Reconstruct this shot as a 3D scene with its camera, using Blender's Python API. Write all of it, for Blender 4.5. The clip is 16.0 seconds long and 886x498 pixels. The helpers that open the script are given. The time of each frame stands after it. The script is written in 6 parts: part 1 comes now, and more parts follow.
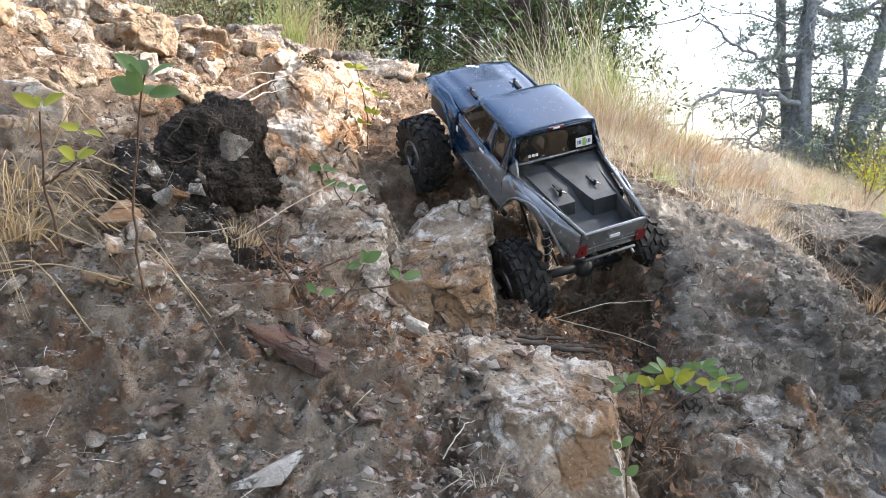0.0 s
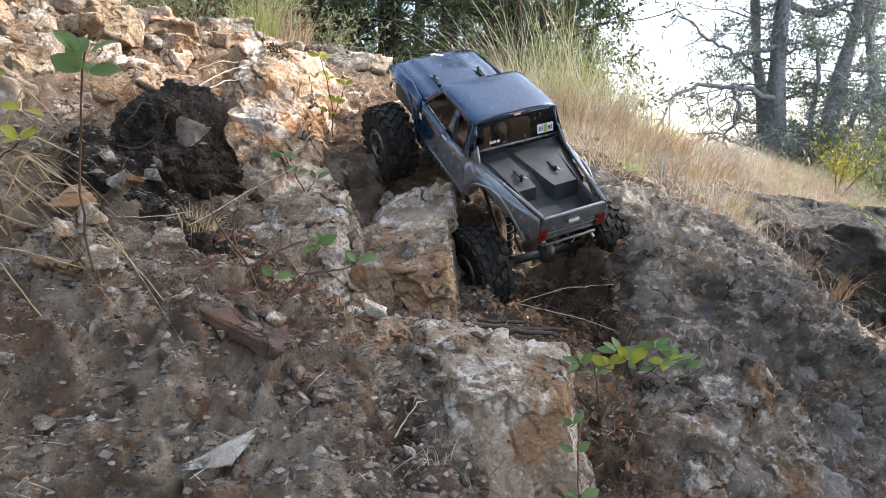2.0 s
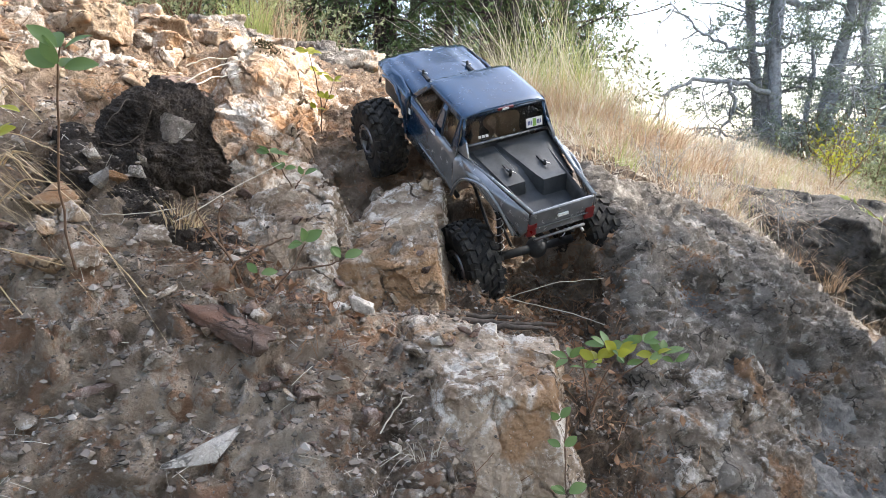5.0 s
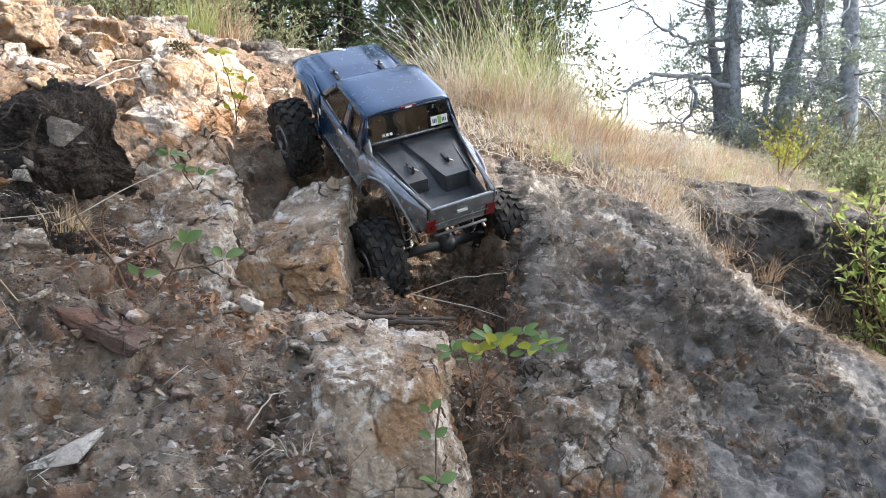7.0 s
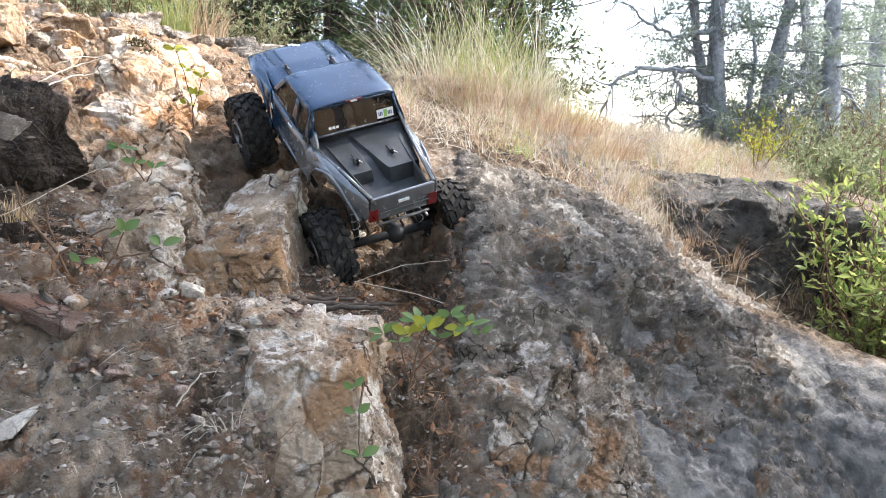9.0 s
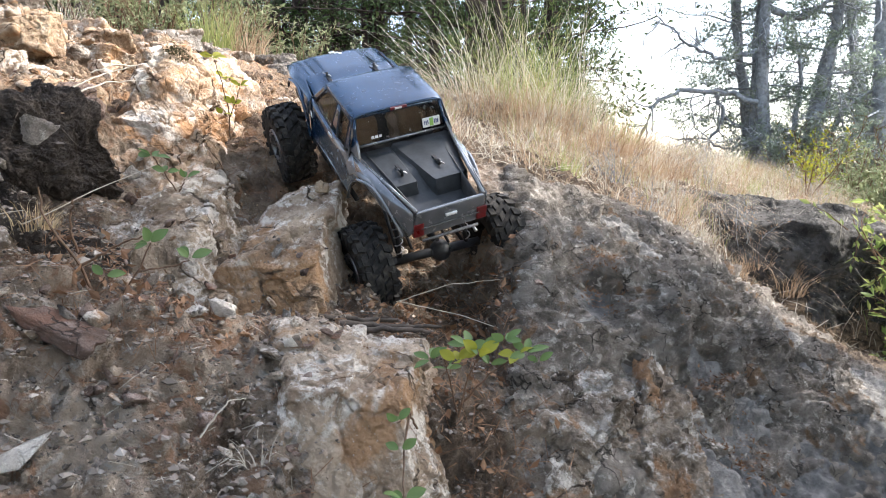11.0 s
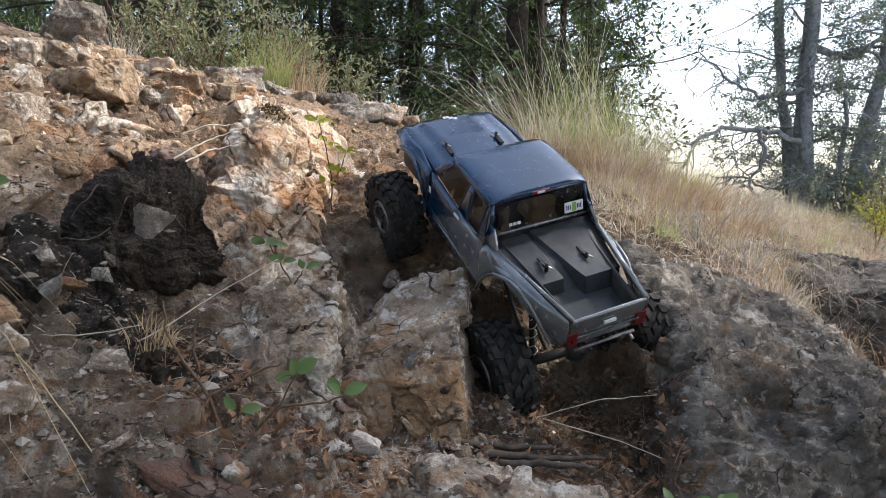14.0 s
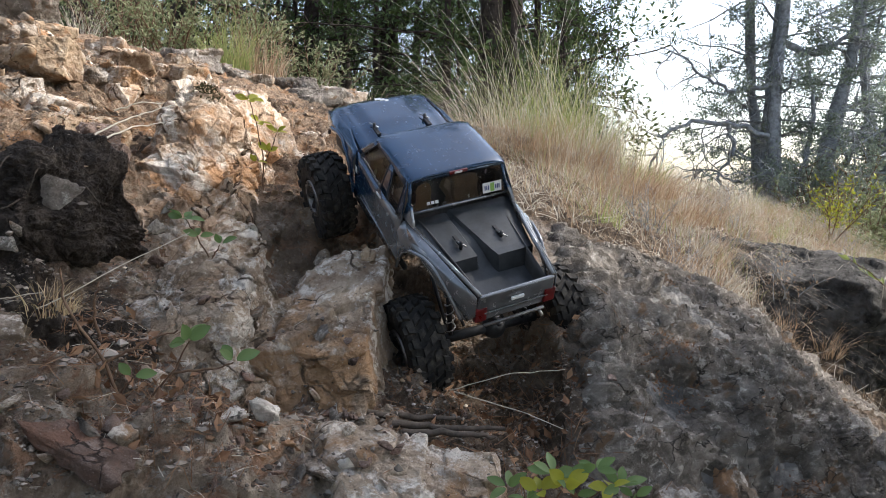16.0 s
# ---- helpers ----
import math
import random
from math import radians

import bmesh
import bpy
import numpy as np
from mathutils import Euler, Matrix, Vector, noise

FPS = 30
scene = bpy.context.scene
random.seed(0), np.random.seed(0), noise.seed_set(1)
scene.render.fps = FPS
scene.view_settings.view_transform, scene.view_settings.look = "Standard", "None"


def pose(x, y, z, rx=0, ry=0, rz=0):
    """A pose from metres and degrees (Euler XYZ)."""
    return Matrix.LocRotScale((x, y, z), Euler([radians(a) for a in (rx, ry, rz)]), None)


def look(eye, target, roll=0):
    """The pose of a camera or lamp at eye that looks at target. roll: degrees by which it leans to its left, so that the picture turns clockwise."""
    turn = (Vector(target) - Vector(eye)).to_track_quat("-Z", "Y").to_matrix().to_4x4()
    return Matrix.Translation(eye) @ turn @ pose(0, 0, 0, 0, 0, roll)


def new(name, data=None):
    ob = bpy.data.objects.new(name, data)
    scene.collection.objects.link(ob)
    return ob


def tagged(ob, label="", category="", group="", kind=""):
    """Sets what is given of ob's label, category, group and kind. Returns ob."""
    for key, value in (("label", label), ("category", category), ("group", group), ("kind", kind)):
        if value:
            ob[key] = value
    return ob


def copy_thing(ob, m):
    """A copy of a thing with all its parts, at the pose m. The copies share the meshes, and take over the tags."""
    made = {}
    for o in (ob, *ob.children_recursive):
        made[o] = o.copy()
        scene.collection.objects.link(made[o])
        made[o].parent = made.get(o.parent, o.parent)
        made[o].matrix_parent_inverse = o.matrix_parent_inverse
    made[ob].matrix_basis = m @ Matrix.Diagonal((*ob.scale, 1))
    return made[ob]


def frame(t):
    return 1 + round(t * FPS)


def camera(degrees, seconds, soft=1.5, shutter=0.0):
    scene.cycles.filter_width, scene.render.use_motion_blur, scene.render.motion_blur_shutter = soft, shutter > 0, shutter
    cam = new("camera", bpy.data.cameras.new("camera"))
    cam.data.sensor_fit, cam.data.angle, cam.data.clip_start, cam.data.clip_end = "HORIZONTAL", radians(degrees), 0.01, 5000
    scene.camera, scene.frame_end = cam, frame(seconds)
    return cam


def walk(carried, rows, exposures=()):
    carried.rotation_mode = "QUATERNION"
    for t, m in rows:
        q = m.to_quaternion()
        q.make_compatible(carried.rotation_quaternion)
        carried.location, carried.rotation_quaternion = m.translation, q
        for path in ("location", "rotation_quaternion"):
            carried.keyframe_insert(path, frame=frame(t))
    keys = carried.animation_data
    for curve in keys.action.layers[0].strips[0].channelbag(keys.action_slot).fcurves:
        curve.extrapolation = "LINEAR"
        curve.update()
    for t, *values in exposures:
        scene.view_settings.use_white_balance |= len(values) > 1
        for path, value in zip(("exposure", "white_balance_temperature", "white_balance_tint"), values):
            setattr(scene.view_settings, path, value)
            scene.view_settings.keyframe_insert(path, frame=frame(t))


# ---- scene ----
cam = camera(64.4, 16.0, 0.65, 0.2)
METRES, EYE, TILT, LEAN, TURN = 0.85, 0.6, -8.0, 0.0, 0.0
ROWS = [
    (0.0, 0.0, 0.0, 0.0, 0.0, 0.0, 0.0),
    (0.5, -0.0026, -0.0094, -0.0025, 0.17, -0.01, -0.41),
    (1.0, -0.0089, -0.0161, 0.0007, 0.13, 0.09, 0.13),
    (1.5, 0.0275, -0.0119, -0.0056, -1.21, -0.07, 0.03),
    (2.0, 0.0341, -0.0051, -0.0191, -1.43, -0.23, 0.47),
    (2.5, 0.0428, -0.0006, -0.0244, -1.53, -0.41, 0.55),
    (3.0, 0.0371, 0.006, -0.0275, -1.36, -0.35, 0.91),
    (5.5, 0.0599, -0.0048, -0.022, -1.82, -0.58, 0.95),
    (6.0, 0.0848, -0.0181, -0.0323, -2.66, -1.29, 1.44),
    (6.5, 0.1295, -0.0213, -0.018, -2.36, -0.49, 2.66),
    (7.0, 0.1712, -0.0203, -0.0273, -3.49, -0.67, 2.1),
    (7.5, 0.1972, -0.039, -0.0018, -3.07, -0.4, 2.27),
    (8.0, 0.2184, -0.0771, -0.0099, -4.55, -1.15, 2.19),
    (10.5, 0.2805, -0.0257, -0.0814, -1.97, -0.22, 2.41),
    (11.0, 0.2352, 0.0252, -0.0505, -1.27, 0.88, 1.84),
    (11.5, 0.1705, 0.0714, -0.0143, -0.92, 1.59, 1.84),
    (12.0, 0.1233, 0.1052, 0.0143, -1.0, 2.21, 1.31),
    (12.5, 0.0948, 0.1438, 0.0423, -1.26, 2.38, 0.01),
    (13.0, 0.0495, 0.1919, 0.0721, -0.54, 2.9, 0.28),
    (13.5, 0.038, 0.1953, 0.078, -0.09, 3.07, 0.46),
    (14.0, 0.051, 0.1708, 0.0726, 0.12, 2.81, 0.04),
    (14.5, 0.0628, 0.1505, 0.0659, -0.14, 2.2, 0.09),
    (15.0, 0.1013, 0.1487, 0.0594, -0.98, 2.07, -0.5),
    (15.5, 0.1274, 0.1454, 0.0516, -1.27, 1.83, -0.63),
    (16.0, 0.1423, 0.1464, 0.0534, -1.63, 2.01, -0.56),
]
walk(cam, [(t, pose(0, 0, EYE, TILT, LEAN, TURN) @ pose(METRES * x, METRES * y, METRES * z, 90 + pitch, roll, yaw)) for t, x, y, z, yaw, pitch, roll in ROWS],
     [(0.0, 2.42), (1.4, 2.37), (2.0, 2.12), (2.6, 2.34), (3.0, 2.42), (7.0, 2.40), (8.5, 2.50), (10.5, 2.62), (11.0, 2.36), (11.5, 2.1), (12.5, 1.64), (16.0, 1.6)])

# ---- daylight ----
SUN_EL, SUN_AZ = 50.0, 78.0  # degrees; azimuth from +y towards +x
world = bpy.data.worlds.new("sky")
scene.world = world
world.use_nodes = True
wn = world.node_tree.nodes
sky = wn.new("ShaderNodeTexSky")
sky.sky_type, sky.sun_disc = "NISHITA", False
sky.sun_elevation, sky.sun_rotation = radians(SUN_EL), radians(SUN_AZ)
sky.air_density, sky.dust_density, sky.ozone_density = 1.0, 2.0, 1.0
wn["Background"].inputs["Strength"].default_value = 0.15
haze = wn.new("ShaderNodeHueSaturation")
haze.inputs["Saturation"].default_value = 0.77
world.node_tree.links.new(sky.outputs[0], haze.inputs["Color"])
world.node_tree.links.new(haze.outputs[0], wn["Background"].inputs["Color"])
sun = new("sun", bpy.data.lights.new("sun", "SUN"))
sun.data.energy, sun.data.angle, sun.data.color = 1.95, radians(0.6), (1.0, 0.96, 0.91)
ce, se = math.cos(radians(SUN_EL)), math.sin(radians(SUN_EL))
sun.matrix_world = look((ce * math.sin(radians(SUN_AZ)) * 30, ce * math.cos(radians(SUN_AZ)) * 30, se * 30), (0, 0, 0))


# ---- materials ----
def nodes_of(name):
    m = bpy.data.materials.new(name)
    m.use_nodes = True
    return m, m.node_tree.nodes, m.node_tree.links, m.node_tree.nodes["Principled BSDF"]


def tex_noise(n, l, vec, scale, detail=6.0, rough=0.6, dist=0.0):
    t = n.new("ShaderNodeTexNoise")
    t.inputs["Scale"].default_value, t.inputs["Detail"].default_value = scale, detail
    t.inputs["Roughness"].default_value, t.inputs["Distortion"].default_value = rough, dist
    l.new(vec, t.inputs["Vector"])
    return t.outputs["Fac"]


def ramp(n, l, fac, lo, hi):
    r = n.new("ShaderNodeMapRange")
    r.inputs["From Min"].default_value, r.inputs["From Max"].default_value = lo, hi
    r.interpolation_type = "SMOOTHSTEP"
    l.new(fac, r.inputs["Value"])
    return r.outputs["Result"]


def mixc(n, l, fac, a, b):
    m = n.new("ShaderNodeMix")
    m.data_type = "RGBA"
    for sock, v in ((m.inputs["Factor"], fac), (m.inputs["A"], a), (m.inputs["B"], b)):
        if isinstance(v, (tuple, float, int)):
            sock.default_value = (*v, 1) if isinstance(v, tuple) else v
        else:
            l.new(v, sock)
    return m.outputs["Result"]


def bump(n, l, height, strength, distance, before=None):
    b = n.new("ShaderNodeBump")
    b.inputs["Strength"].default_value, b.inputs["Distance"].default_value, b.invert = abs(strength), distance, strength < 0
    l.new(height, b.inputs["Height"])
    if before is not None:
        l.new(before, b.inputs["Normal"])
    return b.outputs["Normal"]


def object_vec(n, l):
    """Object coordinates shifted by a random step for each object."""
    tc, oi, add = n.new("ShaderNodeTexCoord"), n.new("ShaderNodeObjectInfo"), n.new("ShaderNodeVectorMath")
    mul = n.new("ShaderNodeMath")
    mul.operation, mul.inputs[1].default_value = "MULTIPLY", 37.0
    l.new(oi.outputs["Random"], mul.inputs[0])
    l.new(tc.outputs["Object"], add.inputs[0])
    l.new(mul.outputs[0], add.inputs[1])
    return add.outputs[0], oi.outputs["Random"]


def place_vec(n, l):
    """Places in metres, shifted by a random step for each object."""
    g, oi, add = n.new("ShaderNodeNewGeometry"), n.new("ShaderNodeObjectInfo"), n.new("ShaderNodeVectorMath")
    mul = n.new("ShaderNodeMath")
    mul.operation, mul.inputs[1].default_value = "MULTIPLY", 37.0
    l.new(oi.outputs["Random"], mul.inputs[0])
    l.new(g.outputs["Position"], add.inputs[0])
    l.new(mul.outputs[0], add.inputs[1])
    return add.outputs[0], oi.outputs["Random"]


def stone_mat(name, dark, mid, light, stain, scale=14.0, stain_at=(0.52, 0.66), light_at=(0.5, 0.68), relief=0.003, cracks=1.0):
    m, n, l, p = nodes_of(name)
    v, rnd = place_vec(n, l)
    c = mixc(n, l, ramp(n, l, tex_noise(n, l, v, scale, 8, 0.7, 0.25), 0.36, 0.62), dark, mid)
    c = mixc(n, l, ramp(n, l, tex_noise(n, l, v, scale * 1.9, 10, 0.75, 0.25), *light_at), c, light)
    c = mixc(n, l, ramp(n, l, tex_noise(n, l, v, scale * 0.8, 7, 0.62, 0.4), *stain_at), c, stain)
    # fine speckle and pits
    c = mixc(n, l, ramp(n, l, tex_noise(n, l, v, scale * 22, 3, 0.6), 0.62, 0.78), c, light)
    c = mixc(n, l, ramp(n, l, tex_noise(n, l, v, scale * 8, 4, 0.7, 0.3), 0.62, 0.76), c, tuple(x * 0.5 for x in dark))
    # thin broken cracks
    warped = n.new("ShaderNodeVectorMath")
    warped.operation = "MULTIPLY_ADD"
    wn_ = n.new("ShaderNodeTexNoise")
    wn_.inputs["Scale"].default_value, wn_.inputs["Detail"].default_value = scale * 1.5, 4.0
    l.new(v, wn_.inputs["Vector"])
    l.new(wn_.outputs["Color"], warped.inputs[0])
    warped.inputs[1].default_value = (0.9 / scale,) * 3
    l.new(v, warped.inputs[2])
    vor = n.new("ShaderNodeTexVoronoi")
    vor.feature = "DISTANCE_TO_EDGE"
    vor.inputs["Scale"].default_value = scale * 1.1
    l.new(warped.outputs[0], vor.inputs["Vector"])
    line = n.new("ShaderNodeMapRange")
    line.inputs["From Min"].default_value, line.inputs["From Max"].default_value = 0.008, 0.035
    line.inputs["To Min"].default_value, line.inputs["To Max"].default_value = 1.0, 0.0
    l.new(vor.outputs["Distance"], line.inputs["Value"])
    crack = n.new("ShaderNodeMath")
    crack.operation = "MULTIPLY"
    l.new(line.outputs[0], crack.inputs[0])
    l.new(ramp(n, l, tex_noise(n, l, v, scale * 0.9, 3, 0.5), 0.47, 0.6), crack.inputs[1])
    weak = n.new("ShaderNodeMath")
    weak.operation, weak.inputs[1].default_value = "MULTIPLY", cracks
    l.new(crack.outputs[0], weak.inputs[0])
    crack = weak
    c = mixc(n, l, crack.outputs[0], c, tuple(x * 0.4 for x in dark))
    hsv = n.new("ShaderNodeHueSaturation")
    val = n.new("ShaderNodeMapRange")
    val.inputs["To Min"].default_value, val.inputs["To Max"].default_value = 0.78, 1.18
    l.new(rnd, val.inputs["Value"])
    l.new(val.outputs[0], hsv.inputs["Value"])
    l.new(c, hsv.inputs["Color"])
    l.new(hsv.outputs[0], p.inputs["Base Color"])
    p.inputs["Roughness"].default_value = 0.9
    p.inputs["Specular IOR Level"].default_value = 0.25
    b0 = bump(n, l, crack.outputs[0], -0.8, relief)
    b1 = bump(n, l, tex_noise(n, l, v, scale * 4, 10, 0.72, 0.2), 0.9, relief * 2.2, b0)
    l.new(bump(n, l, tex_noise(n, l, v, scale * 16, 6, 0.75), 0.6, relief, b1), p.inputs["Normal"])
    return m


def plain_mat(name, color, rough=0.6, metal=0.0, vary=0.25, scale=60.0, relief=0.0, spec=0.5):
    m, n, l, p = nodes_of(name)
    v, rnd = object_vec(n, l)
    c = mixc(n, l, ramp(n, l, tex_noise(n, l, v, scale, 6, 0.65), 0.3, 0.7), tuple(x * (1 - vary) for x in color), tuple(min(1, x * (1 + vary)) for x in color))
    l.new(c, p.inputs["Base Color"])
    r = ramp(n, l, tex_noise(n, l, v, scale * 0.6, 5), 0.3, 0.7)
    rr = n.new("ShaderNodeMapRange")
    rr.inputs["To Min"].default_value, rr.inputs["To Max"].default_value = rough * 0.85, min(1, rough * 1.15)
    l.new(r, rr.inputs["Value"])
    l.new(rr.outputs[0], p.inputs["Roughness"])
    p.inputs["Metallic"].default_value = metal
    p.inputs["Specular IOR Level"].default_value = spec
    if relief:
        l.new(bump(n, l, tex_noise(n, l, v, scale * 3, 6, 0.7), 0.6, relief), p.inputs["Normal"])
    return m


def leaf_mat(name, a, b, through_light=0.35, rough=0.6):
    """Leaves and blades: two tones by island, some light through them."""
    m, n, l, p = nodes_of(name)
    g = n.new("ShaderNodeNewGeometry")
    c = mixc(n, l, g.outputs["Random Per Island"], a, b)
    l.new(c, p.inputs["Base Color"])
    p.inputs["Roughness"].default_value = rough
    p.inputs["Specular IOR Level"].default_value = 0.3
    tr, mx = n.new("ShaderNodeBsdfTranslucent"), n.new("ShaderNodeMixShader")
    l.new(c, tr.inputs["Color"])
    mx.inputs[0].default_value = through_light
    l.new(p.outputs[0], mx.inputs[1])
    l.new(tr.outputs[0], mx.inputs[2])
    l.new(mx.outputs[0], n["Material Output"].inputs["Surface"])
    return m


def ground_mat():
    m, n, l, p = nodes_of("stony_earth")
    tc = n.new("ShaderNodeTexCoord")
    v = tc.outputs["Object"]
    at = n.new("ShaderNodeAttribute")
    at.attribute_name = "cover"
    sep = n.new("ShaderNodeSeparateColor")
    l.new(at.outputs["Color"], sep.inputs[0])
    ochre, litter, stone = sep.outputs[0], sep.outputs[1], sep.outputs[2]
    big, mid, fine = tex_noise(n, l, v, 9, 8, 0.7, 0.5), tex_noise(n, l, v, 38, 8, 0.72, 0.6), tex_noise(n, l, v, 170, 5, 0.7)
    c = mixc(n, l, ramp(n, l, big, 0.36, 0.64), (0.160, 0.115, 0.082), (0.41, 0.328, 0.25))
    c = mixc(n, l, ramp(n, l, mid, 0.52, 0.66), c, (0.36, 0.33, 0.29))
    c = mixc(n, l, ramp(n, l, tex_noise(n, l, v, 22, 6, 0.7, 0.8), 0.51, 0.62), c, (0.25, 0.150, 0.095))
    co = mixc(n, l, ramp(n, l, mid, 0.36, 0.62), (0.105, 0.068, 0.046), (0.33, 0.24, 0.165))
    co = mixc(n, l, ramp(n, l, big, 0.5, 0.62), co, (0.30, 0.165, 0.085))
    c = mixc(n, l, ochre, c, co)
    # this cover colours needle litter and also the painted shade
    cl = mixc(n, l, ramp(n, l, mid, 0.4, 0.6), (0.045, 0.032, 0.023), (0.165, 0.118, 0.08))
    c = mixc(n, l, litter, c, cl)
    cs = mixc(n, l, ramp(n, l, big, 0.4, 0.6), (0.13, 0.125, 0.12), (0.31, 0.29, 0.265))
    c = mixc(n, l, stone, c, cs)
    c = mixc(n, l, ramp(n, l, fine, 0.60, 0.76), c, (0.40, 0.36, 0.31))
    c = mixc(n, l, ramp(n, l, tex_noise(n, l, v, 95, 5, 0.75, 0.4), 0.58, 0.74), c, (0.05, 0.04, 0.034))
    l.new(c, p.inputs["Base Color"])
    p.inputs["Roughness"].default_value = 0.95
    p.inputs["Specular IOR Level"].default_value = 0.2
    b1 = bump(n, l, mid, 1.0, 0.012)
    l.new(bump(n, l, fine, 1.0, 0.005, b1), p.inputs["Normal"])
    return m


M_GROUND = ground_mat()
M_PALE = stone_mat("pale_quartz_stone", (0.28, 0.175, 0.105), (0.50, 0.365, 0.25), (0.72, 0.635, 0.53), (0.40, 0.225, 0.115), 9, (0.54, 0.64), (0.46, 0.60), 0.004)
M_GREY = stone_mat("weathered_grey_stone", (0.150, 0.127, 0.104), (0.37, 0.32, 0.27), (0.64, 0.58, 0.50), (0.27, 0.175, 0.11), 24, (0.57, 0.66), (0.54, 0.62), 0.008)
M_TAN = stone_mat("tan_limestone", (0.17, 0.128, 0.092), (0.40, 0.32, 0.245), (0.68, 0.61, 0.53), (0.34, 0.20, 0.11), 15, (0.54, 0.62), (0.50, 0.60), 0.006)
M_CREAM = stone_mat("cracked_cream_stone", (0.26, 0.18, 0.12), (0.54, 0.42, 0.305), (0.80, 0.72, 0.62), (0.42, 0.255, 0.14), 11, (0.52, 0.62), (0.49, 0.585), 0.0055)
M_DARK = stone_mat("dark_matted_earth", (0.030, 0.023, 0.018), (0.078, 0.061, 0.048), (0.20, 0.16, 0.125), (0.04, 0.031, 0.024), 22, light_at=(0.64, 0.80), relief=0.006, cracks=0.0)
# the boulder's shade is put into these near-black tones, beside its lichen
M_SHADEROCK = stone_mat("shade_darkened_lichened_stone", (0.034, 0.031, 0.028), (0.115, 0.106, 0.096), (0.32, 0.305, 0.28), (0.04, 0.036, 0.03), 14, (0.6, 0.7), (0.62, 0.72), 0.006)
M_RED = stone_mat("reddish_brown_stone", (0.12, 0.078, 0.058), (0.215, 0.15, 0.118), (0.38, 0.31, 0.27), (0.22, 0.12, 0.08), 22)
M_WHITE = stone_mat("white_grey_chip_stone", (0.44, 0.385, 0.32), (0.65, 0.59, 0.51), (0.83, 0.78, 0.70), (0.46, 0.37, 0.28), 26, (0.62, 0.75))
M_YELLOW = stone_mat("yellow_ochre_stone", (0.20, 0.13, 0.08), (0.41, 0.305, 0.20), (0.60, 0.51, 0.40), (0.33, 0.18, 0.09), 18)
M_BARK = plain_mat("dark_pine_bark", (0.045, 0.036, 0.031), 0.95, 0, 0.5, 18, 0.02, 0.15)
# far trees' haze put into this bark's pale blue-grey; dead brush shares it
M_GREYBARK = plain_mat("hazed_grey_bark", (0.27, 0.285, 0.30), 0.95, 0, 0.4, 18, 0.01, 0.15)
M_TWIG = plain_mat("dry_brown_twig", (0.16, 0.10, 0.065), 0.9, 0, 0.3, 120, 0, 0.2)
M_STICK = plain_mat("weathered_dark_stick", (0.085, 0.068, 0.055), 0.9, 0, 0.4, 90, 0.002, 0.2)
M_STRAW = leaf_mat("dry_straw", (0.36, 0.31, 0.235), (0.68, 0.63, 0.53), 0.3)
M_GOLD = leaf_mat("golden_dry_grass", (0.24, 0.145, 0.085), (0.56, 0.42, 0.285), 0.3)
M_AMBER = leaf_mat("amber_dry_straw", (0.38, 0.27, 0.14), (0.74, 0.58, 0.36), 0.35)
M_GREENGRASS = leaf_mat("green_grass", (0.20, 0.26, 0.08), (0.42, 0.42, 0.17), 0.4)
M_NEEDLE = leaf_mat("pine_needles", (0.030, 0.055, 0.018), (0.085, 0.125, 0.040), 0.3)
M_SHRUB = leaf_mat("grey_green_shrub_leaves", (0.14, 0.175, 0.08), (0.33, 0.35, 0.20), 0.35)
M_LEAF = leaf_mat("fresh_green_leaves", (0.085, 0.150, 0.045), (0.18, 0.26, 0.09), 0.42, 0.5)
M_YLEAF = leaf_mat("yellow_green_leaves", (0.20, 0.26, 0.03), (0.45, 0.40, 0.05), 0.4, 0.5)
M_BROWNLEAF = leaf_mat("fallen_brown_leaves", (0.15, 0.075, 0.04), (0.36, 0.215, 0.125), 0.2, 0.8)
M_MOSS = leaf_mat("dry_moss", (0.05, 0.045, 0.022), (0.13, 0.11, 0.055), 0.1, 0.9)
M_PALELEAF = leaf_mat("pale_yellow_green_leaves", (0.17, 0.25, 0.07), (0.42, 0.45, 0.15), 0.5, 0.5)
# needle tones paled to carry the haze over the far sparse trees
M_THIN = leaf_mat("hazed_grey_green_needles", (0.15, 0.19, 0.145), (0.30, 0.345, 0.27), 0.5)


# ---- shape helpers ----
def hash3(ix, iy, iz, seed):
    h = (ix.astype(np.int64) * 374761393 + iy.astype(np.int64) * 668265263 + iz.astype(np.int64) * 2147483647 + seed * 974711) & 0xFFFFFFFF
    h = ((h ^ (h >> 13)) * 1274126177) & 0xFFFFFFFF
    h = ((h ^ (h >> 16)) * 2246822519) & 0xFFFFFFFF
    return ((h ^ (h >> 15)) & 0xFFFFFF) / float(0xFFFFFF)


def vnoise(p, seed=0):
    """Value noise, -1 to 1, of an (n, 3) array."""
    i = np.floor(p)
    f = p - i
    f = f * f * f * (f * (f * 6 - 15) + 10)
    i = i.astype(np.int64)
    out = np.zeros(len(p))
    for dx in (0, 1):
        wx = f[:, 0] if dx else 1 - f[:, 0]
        for dy in (0, 1):
            wy = f[:, 1] if dy else 1 - f[:, 1]
            for dz in (0, 1):
                wz = f[:, 2] if dz else 1 - f[:, 2]
                out += wx * wy * wz * hash3(i[:, 0] + dx, i[:, 1] + dy, i[:, 2] + dz, seed)
    return out * 2 - 1


def fbm(p, octaves=4, seed=0, gain=0.5):
    out, a = np.zeros(len(p)), 1.0
    for o in range(octaves):
        out += a * vnoise(p * 2.03 ** o + o * 7.3, seed + o)
        a *= gain
    return out


